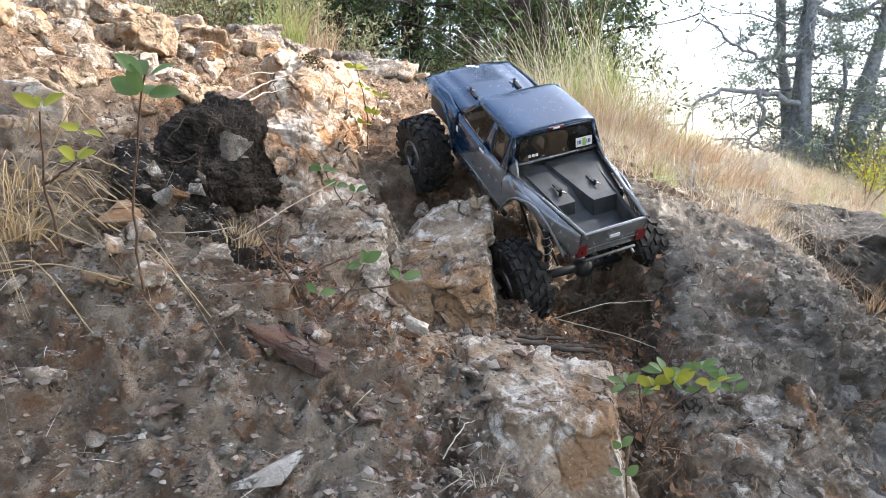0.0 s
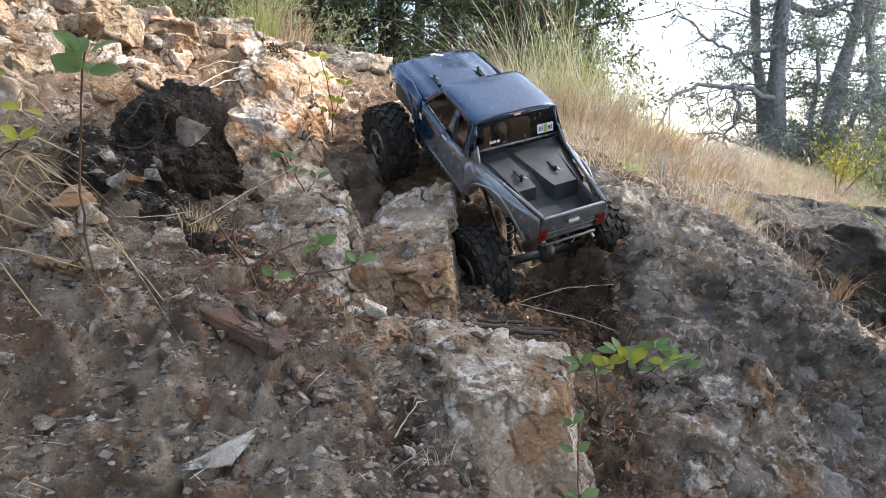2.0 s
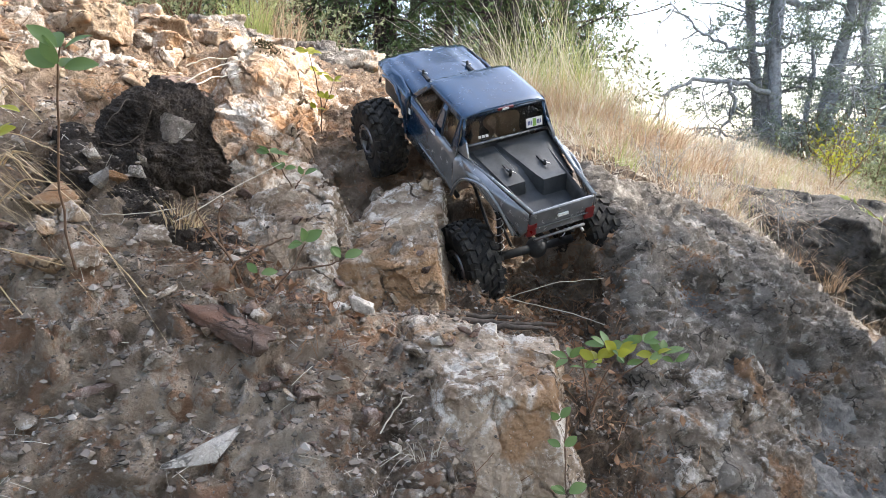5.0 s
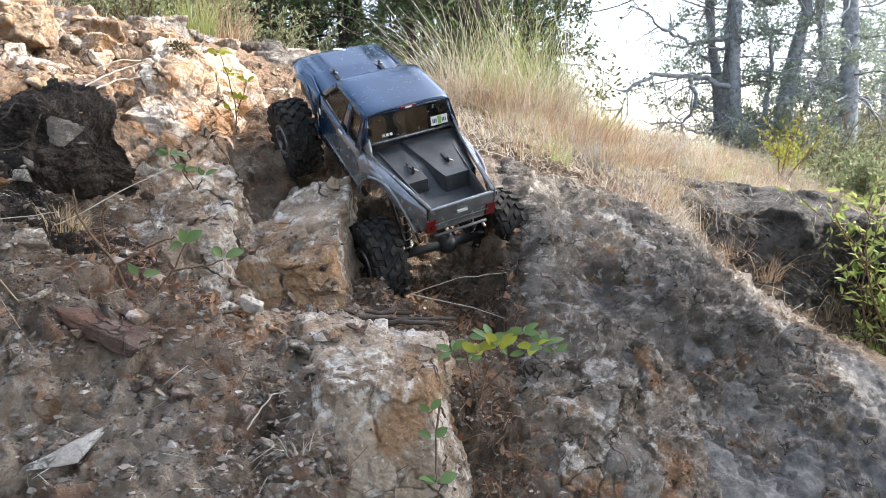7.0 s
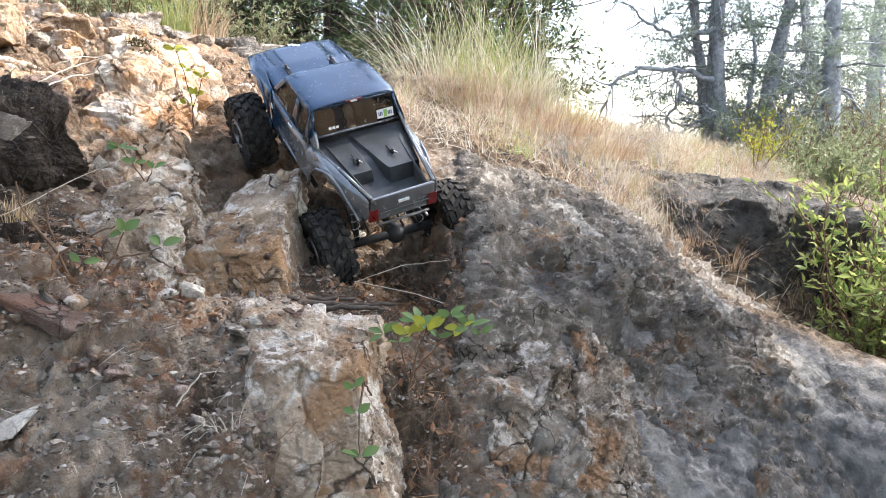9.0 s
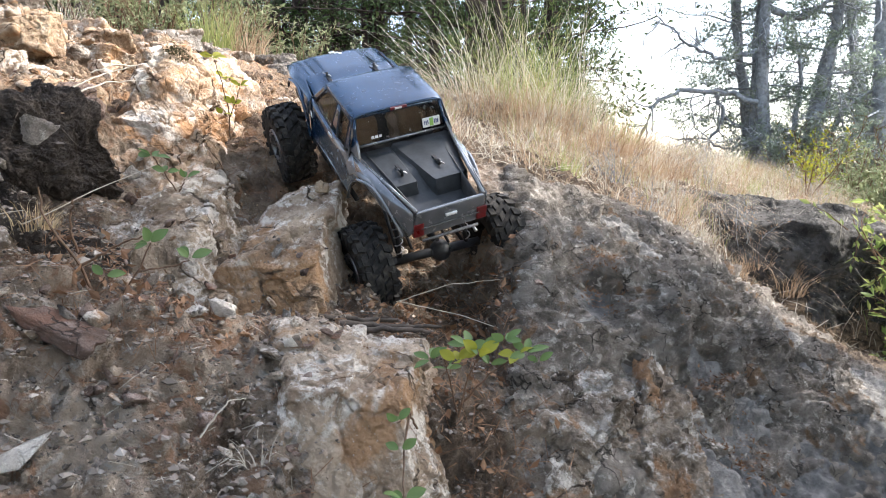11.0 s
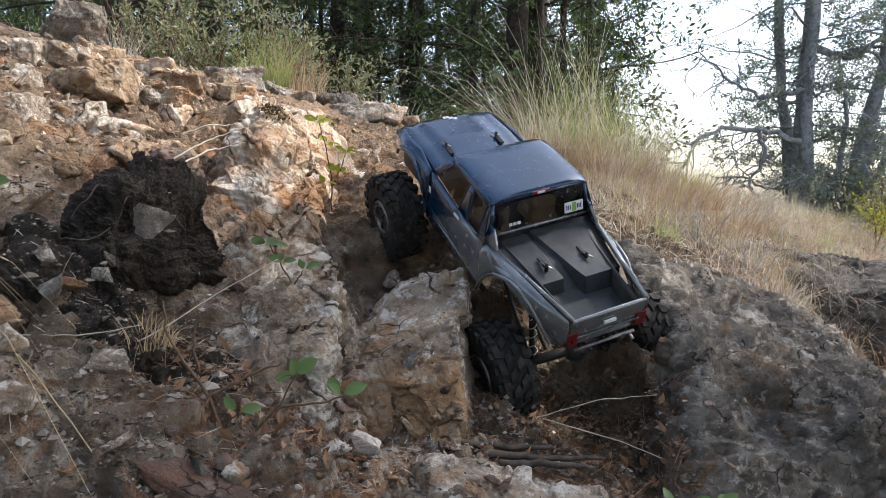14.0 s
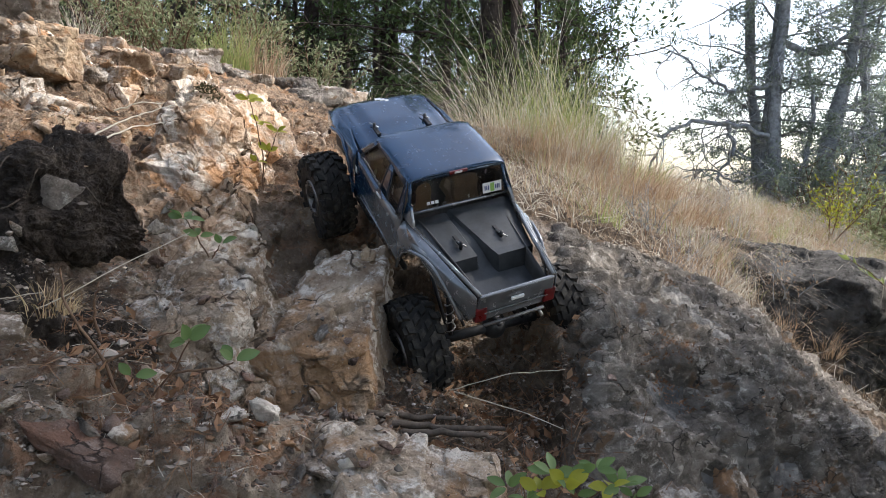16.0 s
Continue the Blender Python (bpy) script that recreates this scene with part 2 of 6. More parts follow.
def cells(p, seed=0):
    """Cellular noise: distance to the nearest point, gap to the second, a random value of the cell."""
    i = np.floor(p).astype(np.int64)
    d1, d2, rid = np.full(len(p), 9.0), np.full(len(p), 9.0), np.zeros(len(p))
    for dx in (-1, 0, 1):
        for dy in (-1, 0, 1):
            for dz in (-1, 0, 1):
                j = i + np.array((dx, dy, dz))
                h = [hash3(j[:, 0], j[:, 1], j[:, 2], seed + k) for k in (11, 23, 37)]
                d = np.sqrt(sum((j[:, k] + h[k] - p[:, k]) ** 2 for k in range(3)))
                near = d < d1
                d2 = np.where(near, d1, np.minimum(d2, d))
                rid = np.where(near, hash3(j[:, 0], j[:, 1], j[:, 2], seed + 51), rid)
                d1 = np.where(near, d, d1)
    return d1, d2 - d1, rid


def facets(p, seed, slope=0.5):
    """Broken faces: each cell of the surface leans its own way. Height in units of the cell size."""
    i = np.floor(p).astype(np.int64)
    d1, lean = np.full(len(p), 9.0), np.zeros(len(p))
    for dx in (-1, 0, 1):
        for dy in (-1, 0, 1):
            for dz in (-1, 0, 1):
                j = i + np.array((dx, dy, dz))
                q = p - (j + np.stack([hash3(j[:, 0], j[:, 1], j[:, 2], seed + k) for k in (11, 23, 37)], 1))
                d = np.sqrt(np.sum(q * q, axis=1))
                w = np.stack([hash3(j[:, 0], j[:, 1], j[:, 2], seed + k) for k in (61, 67, 71)], 1) * 2 - 1
                h = np.sum(q * w, axis=1) * slope + (hash3(j[:, 0], j[:, 1], j[:, 2], seed + 81) - 0.5) * 0.35
                lean = np.where(d < d1, h, lean)
                d1 = np.minimum(d, d1)
    return lean


def np_mesh(name, verts, faces, smooth=True):
    """A mesh from arrays; faces: an (m, 3) or (m, 4) array."""
    me = bpy.data.meshes.new(name)
    faces = np.asarray(faces, np.int32)
    k = faces.shape[1]
    me.vertices.add(len(verts))
    me.vertices.foreach_set("co", np.asarray(verts, np.float32).ravel())
    me.loops.add(faces.size)
    me.loops.foreach_set("vertex_index", faces.ravel())
    me.polygons.add(len(faces))
    me.polygons.foreach_set("loop_start", np.arange(0, faces.size, k, dtype=np.int32))
    me.polygons.foreach_set("use_smooth", np.full(len(faces), smooth))
    me.update(calc_edges=True)
    me.validate()
    return me


def solid(name, me, mat, parent=None, label="", category="", group="", kind=""):
    if not me.materials:
        me.materials.append(mat)
    ob = new(name, me)
    ob.parent = parent
    return tagged(ob, label, category, group, kind)


def part(name, bm, mat, parent, label="", smooth=False):
    """A bmesh as one mesh object under a thing or a part."""
    me = bpy.data.meshes.new(name)
    bm.normal_update()
    bm.to_mesh(me)
    bm.free()
    if smooth:
        me.polygons.foreach_set("use_smooth", np.full(len(me.polygons), True))
    return solid(name, me, mat, parent, label)


def tube(points, radii, seg=7):
    """A tapered tube of quads along points."""
    pts = np.asarray(points, float)
    tan = np.gradient(pts, axis=0)
    tan /= np.linalg.norm(tan, axis=1)[:, None] + 1e-12
    ref = np.where(np.abs(tan[:, 2:3]) > 0.9, np.array([[1.0, 0, 0]]), np.array([[0, 0, 1.0]]))
    a = np.cross(tan, ref)
    a /= np.linalg.norm(a, axis=1)[:, None]
    b = np.cross(tan, a)
    ang = np.linspace(0, 2 * np.pi, seg, endpoint=False)
    V = pts[:, None] + np.asarray(radii)[:, None, None] * (np.cos(ang)[None, :, None] * a[:, None] + np.sin(ang)[None, :, None] * b[:, None])
    idx = np.arange(len(pts) * seg).reshape(len(pts), seg)
    F4 = np.stack([idx[:-1], np.roll(idx[:-1], -1, 1), np.roll(idx[1:], -1, 1), idx[1:]], -1).reshape(-1, 4)
    return V.reshape(-1, 3), F4


SPHERES = {}


def sphere(level):
    if level not in SPHERES:
        bm = bmesh.new()
        bmesh.ops.create_icosphere(bm, subdivisions=level, radius=1)
        v = np.array([x.co for x in bm.verts])
        SPHERES[level] = v / np.linalg.norm(v, axis=1)[:, None], np.array([[x.index for x in f.verts] for f in bm.faces])
        bm.free()
    return SPHERES[level]


def hull(dirs, planes, sharp=0.02):
    """Where rays from the origin leave a body bounded by planes (nx, ny, nz, distance), with rounded edges."""
    pl = np.asarray(planes, float)
    pl = pl / np.linalg.norm(pl[:, :3], axis=1)[:, None]
    k = np.maximum(dirs @ pl[:, :3].T, 1e-3) / pl[:, 3]
    e = 1 / sharp
    top = k.max(axis=1)
    return 1 / (top * (np.sum((k / top[:, None]) ** e, axis=1)) ** (1 / e))


def carve(v, nrm, lumps, chips, grit, seed, size=1.0):
    """Pushes points along their normals: lumps, broken faces, grit (metres)."""
    warp = v + 0.012 * size * np.stack([fbm(v * (18 / size), 2, seed + k) for k in (21, 22, 23)], 1)
    d = 0.6 * lumps * fbm(v * (9 / size), 3, seed)
    d = d + 3.2 * chips * facets(warp * (6.5 / size), seed + 31, 0.9) + 0.9 * chips * facets(warp * (19 / size), seed + 41, 0.9)
    c1, c2, rid = cells(v * (13 / size) + 0.35 * fbm(v * (30 / size), 2, seed + 3)[:, None], seed + 5)
    d = d + 0.6 * chips * ((rid - 0.5) * 0.9 - 1.2 * np.clip(0.05 - c2, 0, 0.05) / 0.05)
    d = d + grit * fbm(v * 140, 3, seed + 9, 0.6)
    return v + nrm * d[:, None]


def boulder(name, centre, planes, mat, level, lumps, chips, grit, seed, label, sharp=0.03, size=1.0, turn=None, pits=(), grain=None):
    """A rock bounded by planes round its centre, with worn edges and a broken surface."""
    dirs, tri = sphere(level)
    r = hull(dirs, planes, sharp)
    v = dirs * r[:, None]
    world_v = v + np.array(centre)
    me = np_mesh(name, v, tri)
    nrm = np.empty(len(v) * 3, np.float32)
    me.vertex_normals.foreach_get("vector", nrm)
    nrm = nrm.reshape(-1, 3).astype(float)
    v2 = carve(world_v, nrm, lumps, chips, grit, seed, size) - np.array(centre)
    if grain:
        # weathered ribs running down the dip of the rock
        dip, amp = np.array(grain[0]) / np.linalg.norm(grain[0]), grain[1]
        along = (world_v @ dip)[:, None] * dip
        q = along * 7 + (world_v - along) * 34
        q = q + 0.5 * fbm(world_v * 12, 2, seed + 61)[:, None]
        rib = fbm(q, 3, seed + 62)
        v2 += nrm * (amp * (rib - 0.9 * np.abs(vnoise(q * 0.55, seed + 64))))[:, None]
    for px_, py_, pz_, pr, pd in pits:
        far2 = np.sum((world_v - np.array((px_, py_, pz_))) ** 2, axis=1) / pr ** 2
        v2 -= nrm * (pd * np.exp(-far2 * (1 + 0.6 * fbm(world_v * 25, 2, seed + 77))))[:, None]
    me.vertices.foreach_set("co", v2.astype(np.float32).ravel())
    me.update()
    ob = solid(name, me, mat, None, label, "rock")
    ob.matrix_basis = Matrix.Translation(centre) @ (turn or Matrix())
    return ob


def face_plane(centre, x0, y0, z0, a, b):
    """The plane z = z0 + a(x - x0) + b(y - y0), seen from a rock's centre below it."""
    n = np.array((-a, -b, 1.0))
    n /= np.linalg.norm(n)
    return (*n, float(n @ (np.array((x0, y0, z0)) - np.array(centre))))


def side_plane(centre, x0, y0, z0, nx, ny, nz):
    n = np.array((nx, ny, nz), float)
    n /= np.linalg.norm(n)
    return (*n, float(n @ (np.array((x0, y0, z0)) - np.array(centre))))


# ---- the ground: one sheet, fine near the truck, out to the far hills ----
def smin(a, b, k):
    h = np.clip(0.5 + 0.5 * (b - a) / k, 0, 1)
    return b + (a - b) * h - k * h * (1 - h)


def smax(a, b, k):
    return -smin(-a, -b, k)


def height(x, y):
    """The lie of the slope: a hillside, cut by an earth bank, a gully and a stone shoulder."""
    crest = 3.0 + 0.6 * np.clip(x, 0, 2) + 0.9 * np.clip(x, -1.2, 0) + 0.75 * np.clip((0.15 - x) / 0.4, 0, 1)
    ye = smin(y, crest - 0.12 * (y - crest), 0.4)
    xe = smax(smin(x, 5 + 0.03 * x, 1.0), -2.2 + 0.05 * x, 0.5)
    hill = 0.665 - 0.27 * (xe + 0.2) + 0.155 * (ye - 1.4) - 0.07 * np.exp(-((x + 0.52) ** 2 + (y - 1.65) ** 2) / 0.3 ** 2)
    lean = smax(0.408 - 0.649 * (xe - 0.841) + 0.242 * (ye - 2.071), 0.29 - 0.348 * (xe - 1.246) + 0.28 * (ye - 2.354), 0.05)
    hill = smin(hill, lean, 0.08) - 0.06 * np.exp(-((x + 0.20) ** 2 + (y - 1.25) ** 2) / 0.14 ** 2)
    hill = hill - 0.24 * np.exp(-(((x - 1.55) / 0.50) ** 2 + ((y - 1.93) / 0.24) ** 2))
    bank = 0.43 - 0.42 * (xe + 0.10) + 0.15 * (y - 0.90) + 0.25 * np.maximum(-0.2 - xe, 0)
    toe = 0.315 - 0.25 * (xe + 0.1) + 1.0 * (y - 0.60) - 1.3 * np.maximum(xe - 0.035, 0)
    bank = smin(bank, toe, 0.05)
    wall = 0.36 + 1.7 * (y - 1.20) + 1.2 * np.maximum(-x - 0.02, 0)
    gully = 0.335 - 0.18 * (x - 0.1) + 0.16 * (y - 0.95) - 1.2 * np.maximum(x - 0.33, 0) - 1.0 * np.maximum(0.78 - y, 0)
    low = 0.244 - 0.71 * (x - 0.567) + 0.95 * (y - 0.971)
    right = smin(0.462 - 0.343 * (x - 0.604) + 0.295 * (y - 1.455), low, 0.05) - 0.03
    m = smax(smax(bank, gully, 0.03), wall, 0.04)
    m = np.where(x > 0.05, smax(m, right - 3 * np.maximum(0.30 - x, 0), 0.03), m)
    z = smin(m, hill, 0.04) + 0.02 * np.exp(-((x + 0.30) / 0.08) ** 2 - ((y - 0.69) / 0.05) ** 2) - 0.05 * np.exp(-(((x - 0.0) / 0.05) ** 2 + ((y - 0.65) / 0.09) ** 2)) - 0.038 * np.exp(-(((x + 0.09) / 0.10) ** 2 + ((y - 0.865) / 0.06) ** 2))
    return smax(z, -0.45 - 0.02 * np.maximum(-y, 0), 0.2)


def axis_steps(lo, hi, step, reach, grow=1.065):
    core = np.arange(lo, hi, step)
    out, s = [], step
    while sum(out) < reach:
        s *= grow
        out.append(s)
    far = np.cumsum(out)
    return np.concatenate([(lo - far)[::-1], core, hi - step + far])


gx, gy = axis_steps(-0.75, 1.2, 0.0055, 600), axis_steps(0.42, 1.95, 0.0055, 900)
XX, YY = np.meshgrid(gx, gy)
xs, ys = XX.ravel(), YY.ravel()
e = 0.004
zs = height(xs, ys)
nrm = np.stack([-(height(xs + e, ys) - zs) / e, -(height(xs, ys + e) - zs) / e, np.ones_like(xs)], 1)
nrm /= np.linalg.norm(nrm, axis=1)[:, None]
P = np.stack([xs, ys, zs], 1)
near = np.exp(-(np.maximum(np.hypot(xs - 0.1, ys - 1.2) - 1.5, 0) / 4.0))
loose = np.clip((0.35 - xs) / 0.15, 0, 1)  # earth and rubble, not the stone shoulder
c1, c2, rid = cells(P * 26 + 0.3 * fbm(P * 40, 2, 4)[:, None], 8)
k1, k2, kid = cells(P * 75, 18)
d = 0.018 * fbm(P * 5, 3, 1) + 0.008 * fbm(P * 19, 4, 2) + (0.3 + 0.7 * loose) * 0.008 * ((rid - 0.45) * np.clip(c2 / 0.25, 0, 1) - 0.5 * np.clip(0.1 - c2, 0, 0.1) / 0.1)
wp = P + 0.010 * np.stack([fbm(P * 20, 2, k) for k in (71, 72, 73)], 1)
d = d + (0.35 + 0.65 * loose) * (0.011 * facets(wp * 13, 91, 0.9) + 0.009 * facets(wp * 33, 92, 0.9))
d = d + 0.010 * (kid - 0.4) * np.clip(k2 / 0.3, 0, 1) + 0.008 * fbm(P * 80, 2, 6)
far_roll = np.clip((np.hypot(xs, ys - 1) - 6) / 10, 0, 1)
d = d * near + far_roll * 1.2 * fbm(P * np.array((0.05, 0.05, 0.0)), 3, 9)
P = P + nrm * d[:, None]
# distance: the land falls away towards the sun and rises in the forest
away = np.maximum(np.hypot(xs, ys) - 14, 0)
P[:, 2] -= away * 0.10 * np.clip((xs + 4) / 20, -0.3, 1)
ny_, nx_ = len(gy), len(gx)
idx = np.arange(ny_ * nx_).reshape(ny_, nx_)
quads = np.stack([idx[:-1, :-1], idx[:-1, 1:], idx[1:, 1:], idx[1:, :-1]], -1).reshape(-1, 4)
ground_me = np_mesh("ground", P, quads)
warm = np.clip((P[:, 2] - (0.50 - 0.2 * xs)) / 0.10, 0, 1) * np.clip((0.30 - xs) / 0.15, 0, 1) * np.clip((ys - 0.75) / 0.2, 0, 1)
litter_and_shade = np.clip((xs - 0.15) / 0.2, 0, 1) * np.clip((ys - 1.35) / 0.2, 0, 1)
litter_and_shade = np.maximum(litter_and_shade, np.clip((ys - 2.9) / 0.4, 0, 1))
litter_and_shade = np.maximum(litter_and_shade, 0.75 * np.clip(1 - np.hypot(xs + 0.12, (ys - 0.80) * 1.3) / 0.11, 0, 1))
# the gully's shade under the truck, painted into the cover
litter_and_shade = np.maximum(litter_and_shade, 0.9 * np.clip(1.6 - np.hypot((xs - 0.20) / 0.13, (ys - 0.97) / 0.17), 0, 1))
# shade under the clump painted dark, over soil that is dark too
litter_and_shade = np.maximum(litter_and_shade, 0.95 * np.clip(1.5 - np.hypot((xs + 0.33) / 0.10, (ys - 0.815) / 0.075), 0, 1))
# darker ground between the front boulder and the tan apron
litter_and_shade = np.maximum(litter_and_shade, 0.9 * np.clip(1.6 - np.hypot((xs - 0.235) / 0.05, (ys - 0.72) / 0.12), 0, 1))
# that painted shade, spread right along the bank
litter_and_shade = np.maximum(litter_and_shade, 0.8 * np.clip(1.5 - np.hypot((xs + 0.24) / 0.10, (ys - 0.80) / 0.07), 0, 1))
patch = np.clip(0.4 + 1.5 * fbm(P * 5.0, 3, 33), 0, 0.95) * np.clip((ys - 1.1) / 0.15, 0, 1) * np.clip((0.3 - xs) / 0.1, 0, 1)
litter_and_shade = np.maximum(litter_and_shade, patch)
# that painted shade again, strongest just under the clump
litter_and_shade = np.maximum(litter_and_shade, 0.95 * np.clip(1.6 - np.hypot((xs + 0.31) / 0.11, (ys - 0.84) / 0.08), 0, 1))
# darker ground between the pale block and the wedge boulder
litter_and_shade = np.maximum(litter_and_shade, 0.7 * np.clip(1.5 - np.hypot((xs + 0.055) / 0.05, (ys - 0.95) / 0.10), 0, 1))
# shade of the gap left of the front boulder, painted dark
litter_and_shade = np.maximum(litter_and_shade, 0.8 * np.clip(1.5 - np.hypot((xs - 0.01) / 0.03, (ys - 0.65) / 0.06), 0, 1))
stone = np.clip((xs - 0.30) / 0.08, 0, 1) * np.clip((1.5 - ys) / 0.1, 0, 1) * np.clip(2.6 - np.hypot(xs - 0.6, ys - 1.0), 0, 1)
cover = ground_me.color_attributes.new("cover", "FLOAT_COLOR", "POINT")
cover.data.foreach_set("color", np.stack([warm, litter_and_shade, stone, np.ones_like(warm)], 1).astype(np.float32).ravel())
ground = solid("ground", ground_me, M_GROUND, None, "steep stony hillside of grey earth and ochre rubble", "ground", kind="structure")
GROUND_Z = P[:, 2].reshape(ny_, nx_)


def ground_z(x, y):
    """Height of the built ground at a place."""
    i, j = int(np.clip(np.searchsorted(gx, x), 1, nx_ - 1)), int(np.clip(np.searchsorted(gy, y), 1, ny_ - 1))
    return float(GROUND_Z[j, i])


# ---- large rocks ----
C = (0.70, 1.22, 0.16)
boulder("stone_shoulder", C, [
    face_plane(C, 0.604, 1.455, 0.462, -0.343, 0.295), face_plane(C, 0.567, 0.975, 0.244, -0.71, 0.95),
    face_plane(C, 0.604, 1.455, 0.462, -0.737, 0.235), side_plane(C, 0.50, 1.50, 0.5, -0.37, 0.93, 0.1),
    side_plane(C, 0.335, 1.05, 0.40, -1, -0.05, 0.45), side_plane(C, 1.75, 1.4, 0, 1, 0.1, 0.2), side_plane(C, 0.7, 1.2, -0.35, 0, 0, -1), side_plane(C, 0.7, 0.62, 0.0, -0.1, -1, 0.0)],
    M_GREY, 8, 0.024, 0.013, 0.0050, 3, "huge weathered grey stone shoulder sloping down beside the truck", 0.03, 1.6,
    pits=((0.605, 1.005, 0.262, 0.042, 0.13), (0.70, 1.00, 0.19, 0.05, 0.04), (0.50, 1.02, 0.33, 0.035, 0.02), (0.80, 1.12, 0.22, 0.05, 0.035), (0.42, 0.98, 0.34, 0.04, 0.03), (0.66, 1.10, 0.31, 0.04, 0.02)), grain=((0.80, 0.28, -0.53), 0.011))
C = (0.40, 0.86, 0.13)
boulder("tan_apron_rock", C, [
    face_plane(C, 0.40, 0.85, 0.255, -0.62, 0.80), face_plane(C, 0.34, 0.87, 0.285, -0.30, 0.35), side_plane(C, 0.265, 0.80, 0.2, -1, -0.2, 0.5), side_plane(C, 0.58, 0.85, 0.1, 1, -0.1, 0.4),
    side_plane(C, 0.4, 0.97, 0.2, 0, 1, 0.3), side_plane(C, 0.4, 0.66, 0.0, 0, -1, 0.4), side_plane(C, 0.4, 0.8, -0.1, 0, 0, -1)],
    M_TAN, 8, 0.022, 0.013, 0.0035, 21, "rough tan and grey rock apron below the gully", 0.035, 1.0)
C = (0.11, 0.735, 0.21)
boulder("front_boulder", C, [
    face_plane(C, 0.11, 0.735, 0.350, -0.10, 0.20), side_plane(C, 0.11, 0.660, 0.315, 0.05, -1, 0.42), side_plane(C, 0.190, 0.72, 0.305, 1, -0.25, 0.30),
    side_plane(C, 0.040, 0.70, 0.315, -1, -0.35, 0.45), side_plane(C, 0.1, 0.82, 0.3, 0.1, 1, 0.1), side_plane(C, 0.1, 0.60, 0.13, 0, -0.5, -1), side_plane(C, -0.02, 0.7, 0.2, -1, 0, -0.3)],
    M_CREAM, 8, 0.008, 0.0055, 0.0018, 12, "tan and white quartz boulder jutting from the earth bank", 0.014, 1.1)
C = (0.02, 0.99, 0.38)
boulder("wedge_boulder", C, [
    side_plane(C, 0.0, 1.04, 0.485, -0.25, -0.45, 1), side_plane(C, 0.04, 0.90, 0.42, 0.0, -1, 0.42), side_plane(C, 0.068, 1.0, 0.42, 1, -0.1, 0.06),
    side_plane(C, -0.05, 0.99, 0.44, -1, -0.2, 0.7), side_plane(C, 0.0, 1.11, 0.48, 0, 1, 0.2), side_plane(C, 0.0, 1.0, 0.25, 0, 0, -1)],
    M_CREAM, 8, 0.008, 0.0065, 0.0014, 31, "cracked grey and tan boulder wedged against the rear wheel", 0.010, 1.0)
C = (-0.13, 0.935, 0.43)
boulder("pale_block", C, [
    side_plane(C, -0.13, 0.93, 0.492, -0.1, -0.45, 1), side_plane(C, -0.13, 0.862, 0.44, 0.15, -1, 0.4), side_plane(C, -0.062, 0.93, 0.44, 1, -0.3, 0.4), side_plane(C, -0.21, 0.93, 0.45, -1, -0.2, 0.4),
    side_plane(C, -0.13, 1.02, 0.44, 0, 1, 0.2), side_plane(C, -0.13, 0.94, 0.36, 0, 0, -1)],
    M_CREAM, 7, 0.008, 0.007, 0.002, 33, "pale pitted quartz block set in the earth bank", 0.025, 0.8)
C = (-0.22, 1.36, 0.55)
boulder("quartz_outcrop", C, [
    side_plane(C, -0.25, 1.22, 0.636, -0.1, -0.96, 1), side_plane(C, -0.16, 1.25, 0.60, 0.86, -0.75, 1), side_plane(C, -0.150, 1.348, 0.60, 1, -0.1, 0.5), side_plane(C, -0.17, 1.10, 0.52, 0.2, -1, 0.5),
    side_plane(C, -0.315, 1.25, 0.64, -1, -0.35, 0.5), face_plane(C, -0.25, 1.36, 0.752, -0.15, 0.12), side_plane(C, -0.2, 1.66, 0.6, 0, 1, 0.3), side_plane(C, -0.2, 1.3, 0.35, 0, 0, -1)],
    M_PALE, 8, 0.012, 0.012, 0.0016, 44, "pale sunlit quartz outcrop with rusty cracks", 0.012, 0.8)
C = (-0.29, 0.96, 0.59)
boulder("dark_earth_clump", C, [
    side_plane(C, -0.27, 0.905, 0.60, 0.05, -1, 0.15), side_plane(C, -0.268, 0.93, 0.58, 1, -0.3, 0.35), side_plane(C, -0.315, 0.95, 0.660, 0.75, -0.3, 1), side_plane(C, -0.245, 0.90, 0.560, 1, -0.2, -0.6),
    side_plane(C, -0.345, 0.95, 0.64, -1, -0.4, 0.5), side_plane(C, -0.29, 1.05, 0.6, 0, 1, 0.2), side_plane(C, -0.28, 0.89, 0.545, 0.1, -0.3, -1), side_plane(C, -0.345, 0.90, 0.63, -0.3, -0.5, 1)],
    M_DARK, 8, 0.030, 0.005, 0.0034, 57, "dark matted earth clump bound by roots", 0.17, 0.75)
# dark soil below the clump against the bank, shade put into its colour
sx_, sy_ = -0.295, 0.835
sz_ = ground_z(sx_, sy_)
gx_, gy_ = (ground_z(sx_ + 0.05, sy_) - ground_z(sx_ - 0.05, sy_)) / 0.1, (ground_z(sx_, sy_ + 0.04) - ground_z(sx_, sy_ - 0.04)) / 0.08
C = (sx_, sy_, sz_ - 0.02)
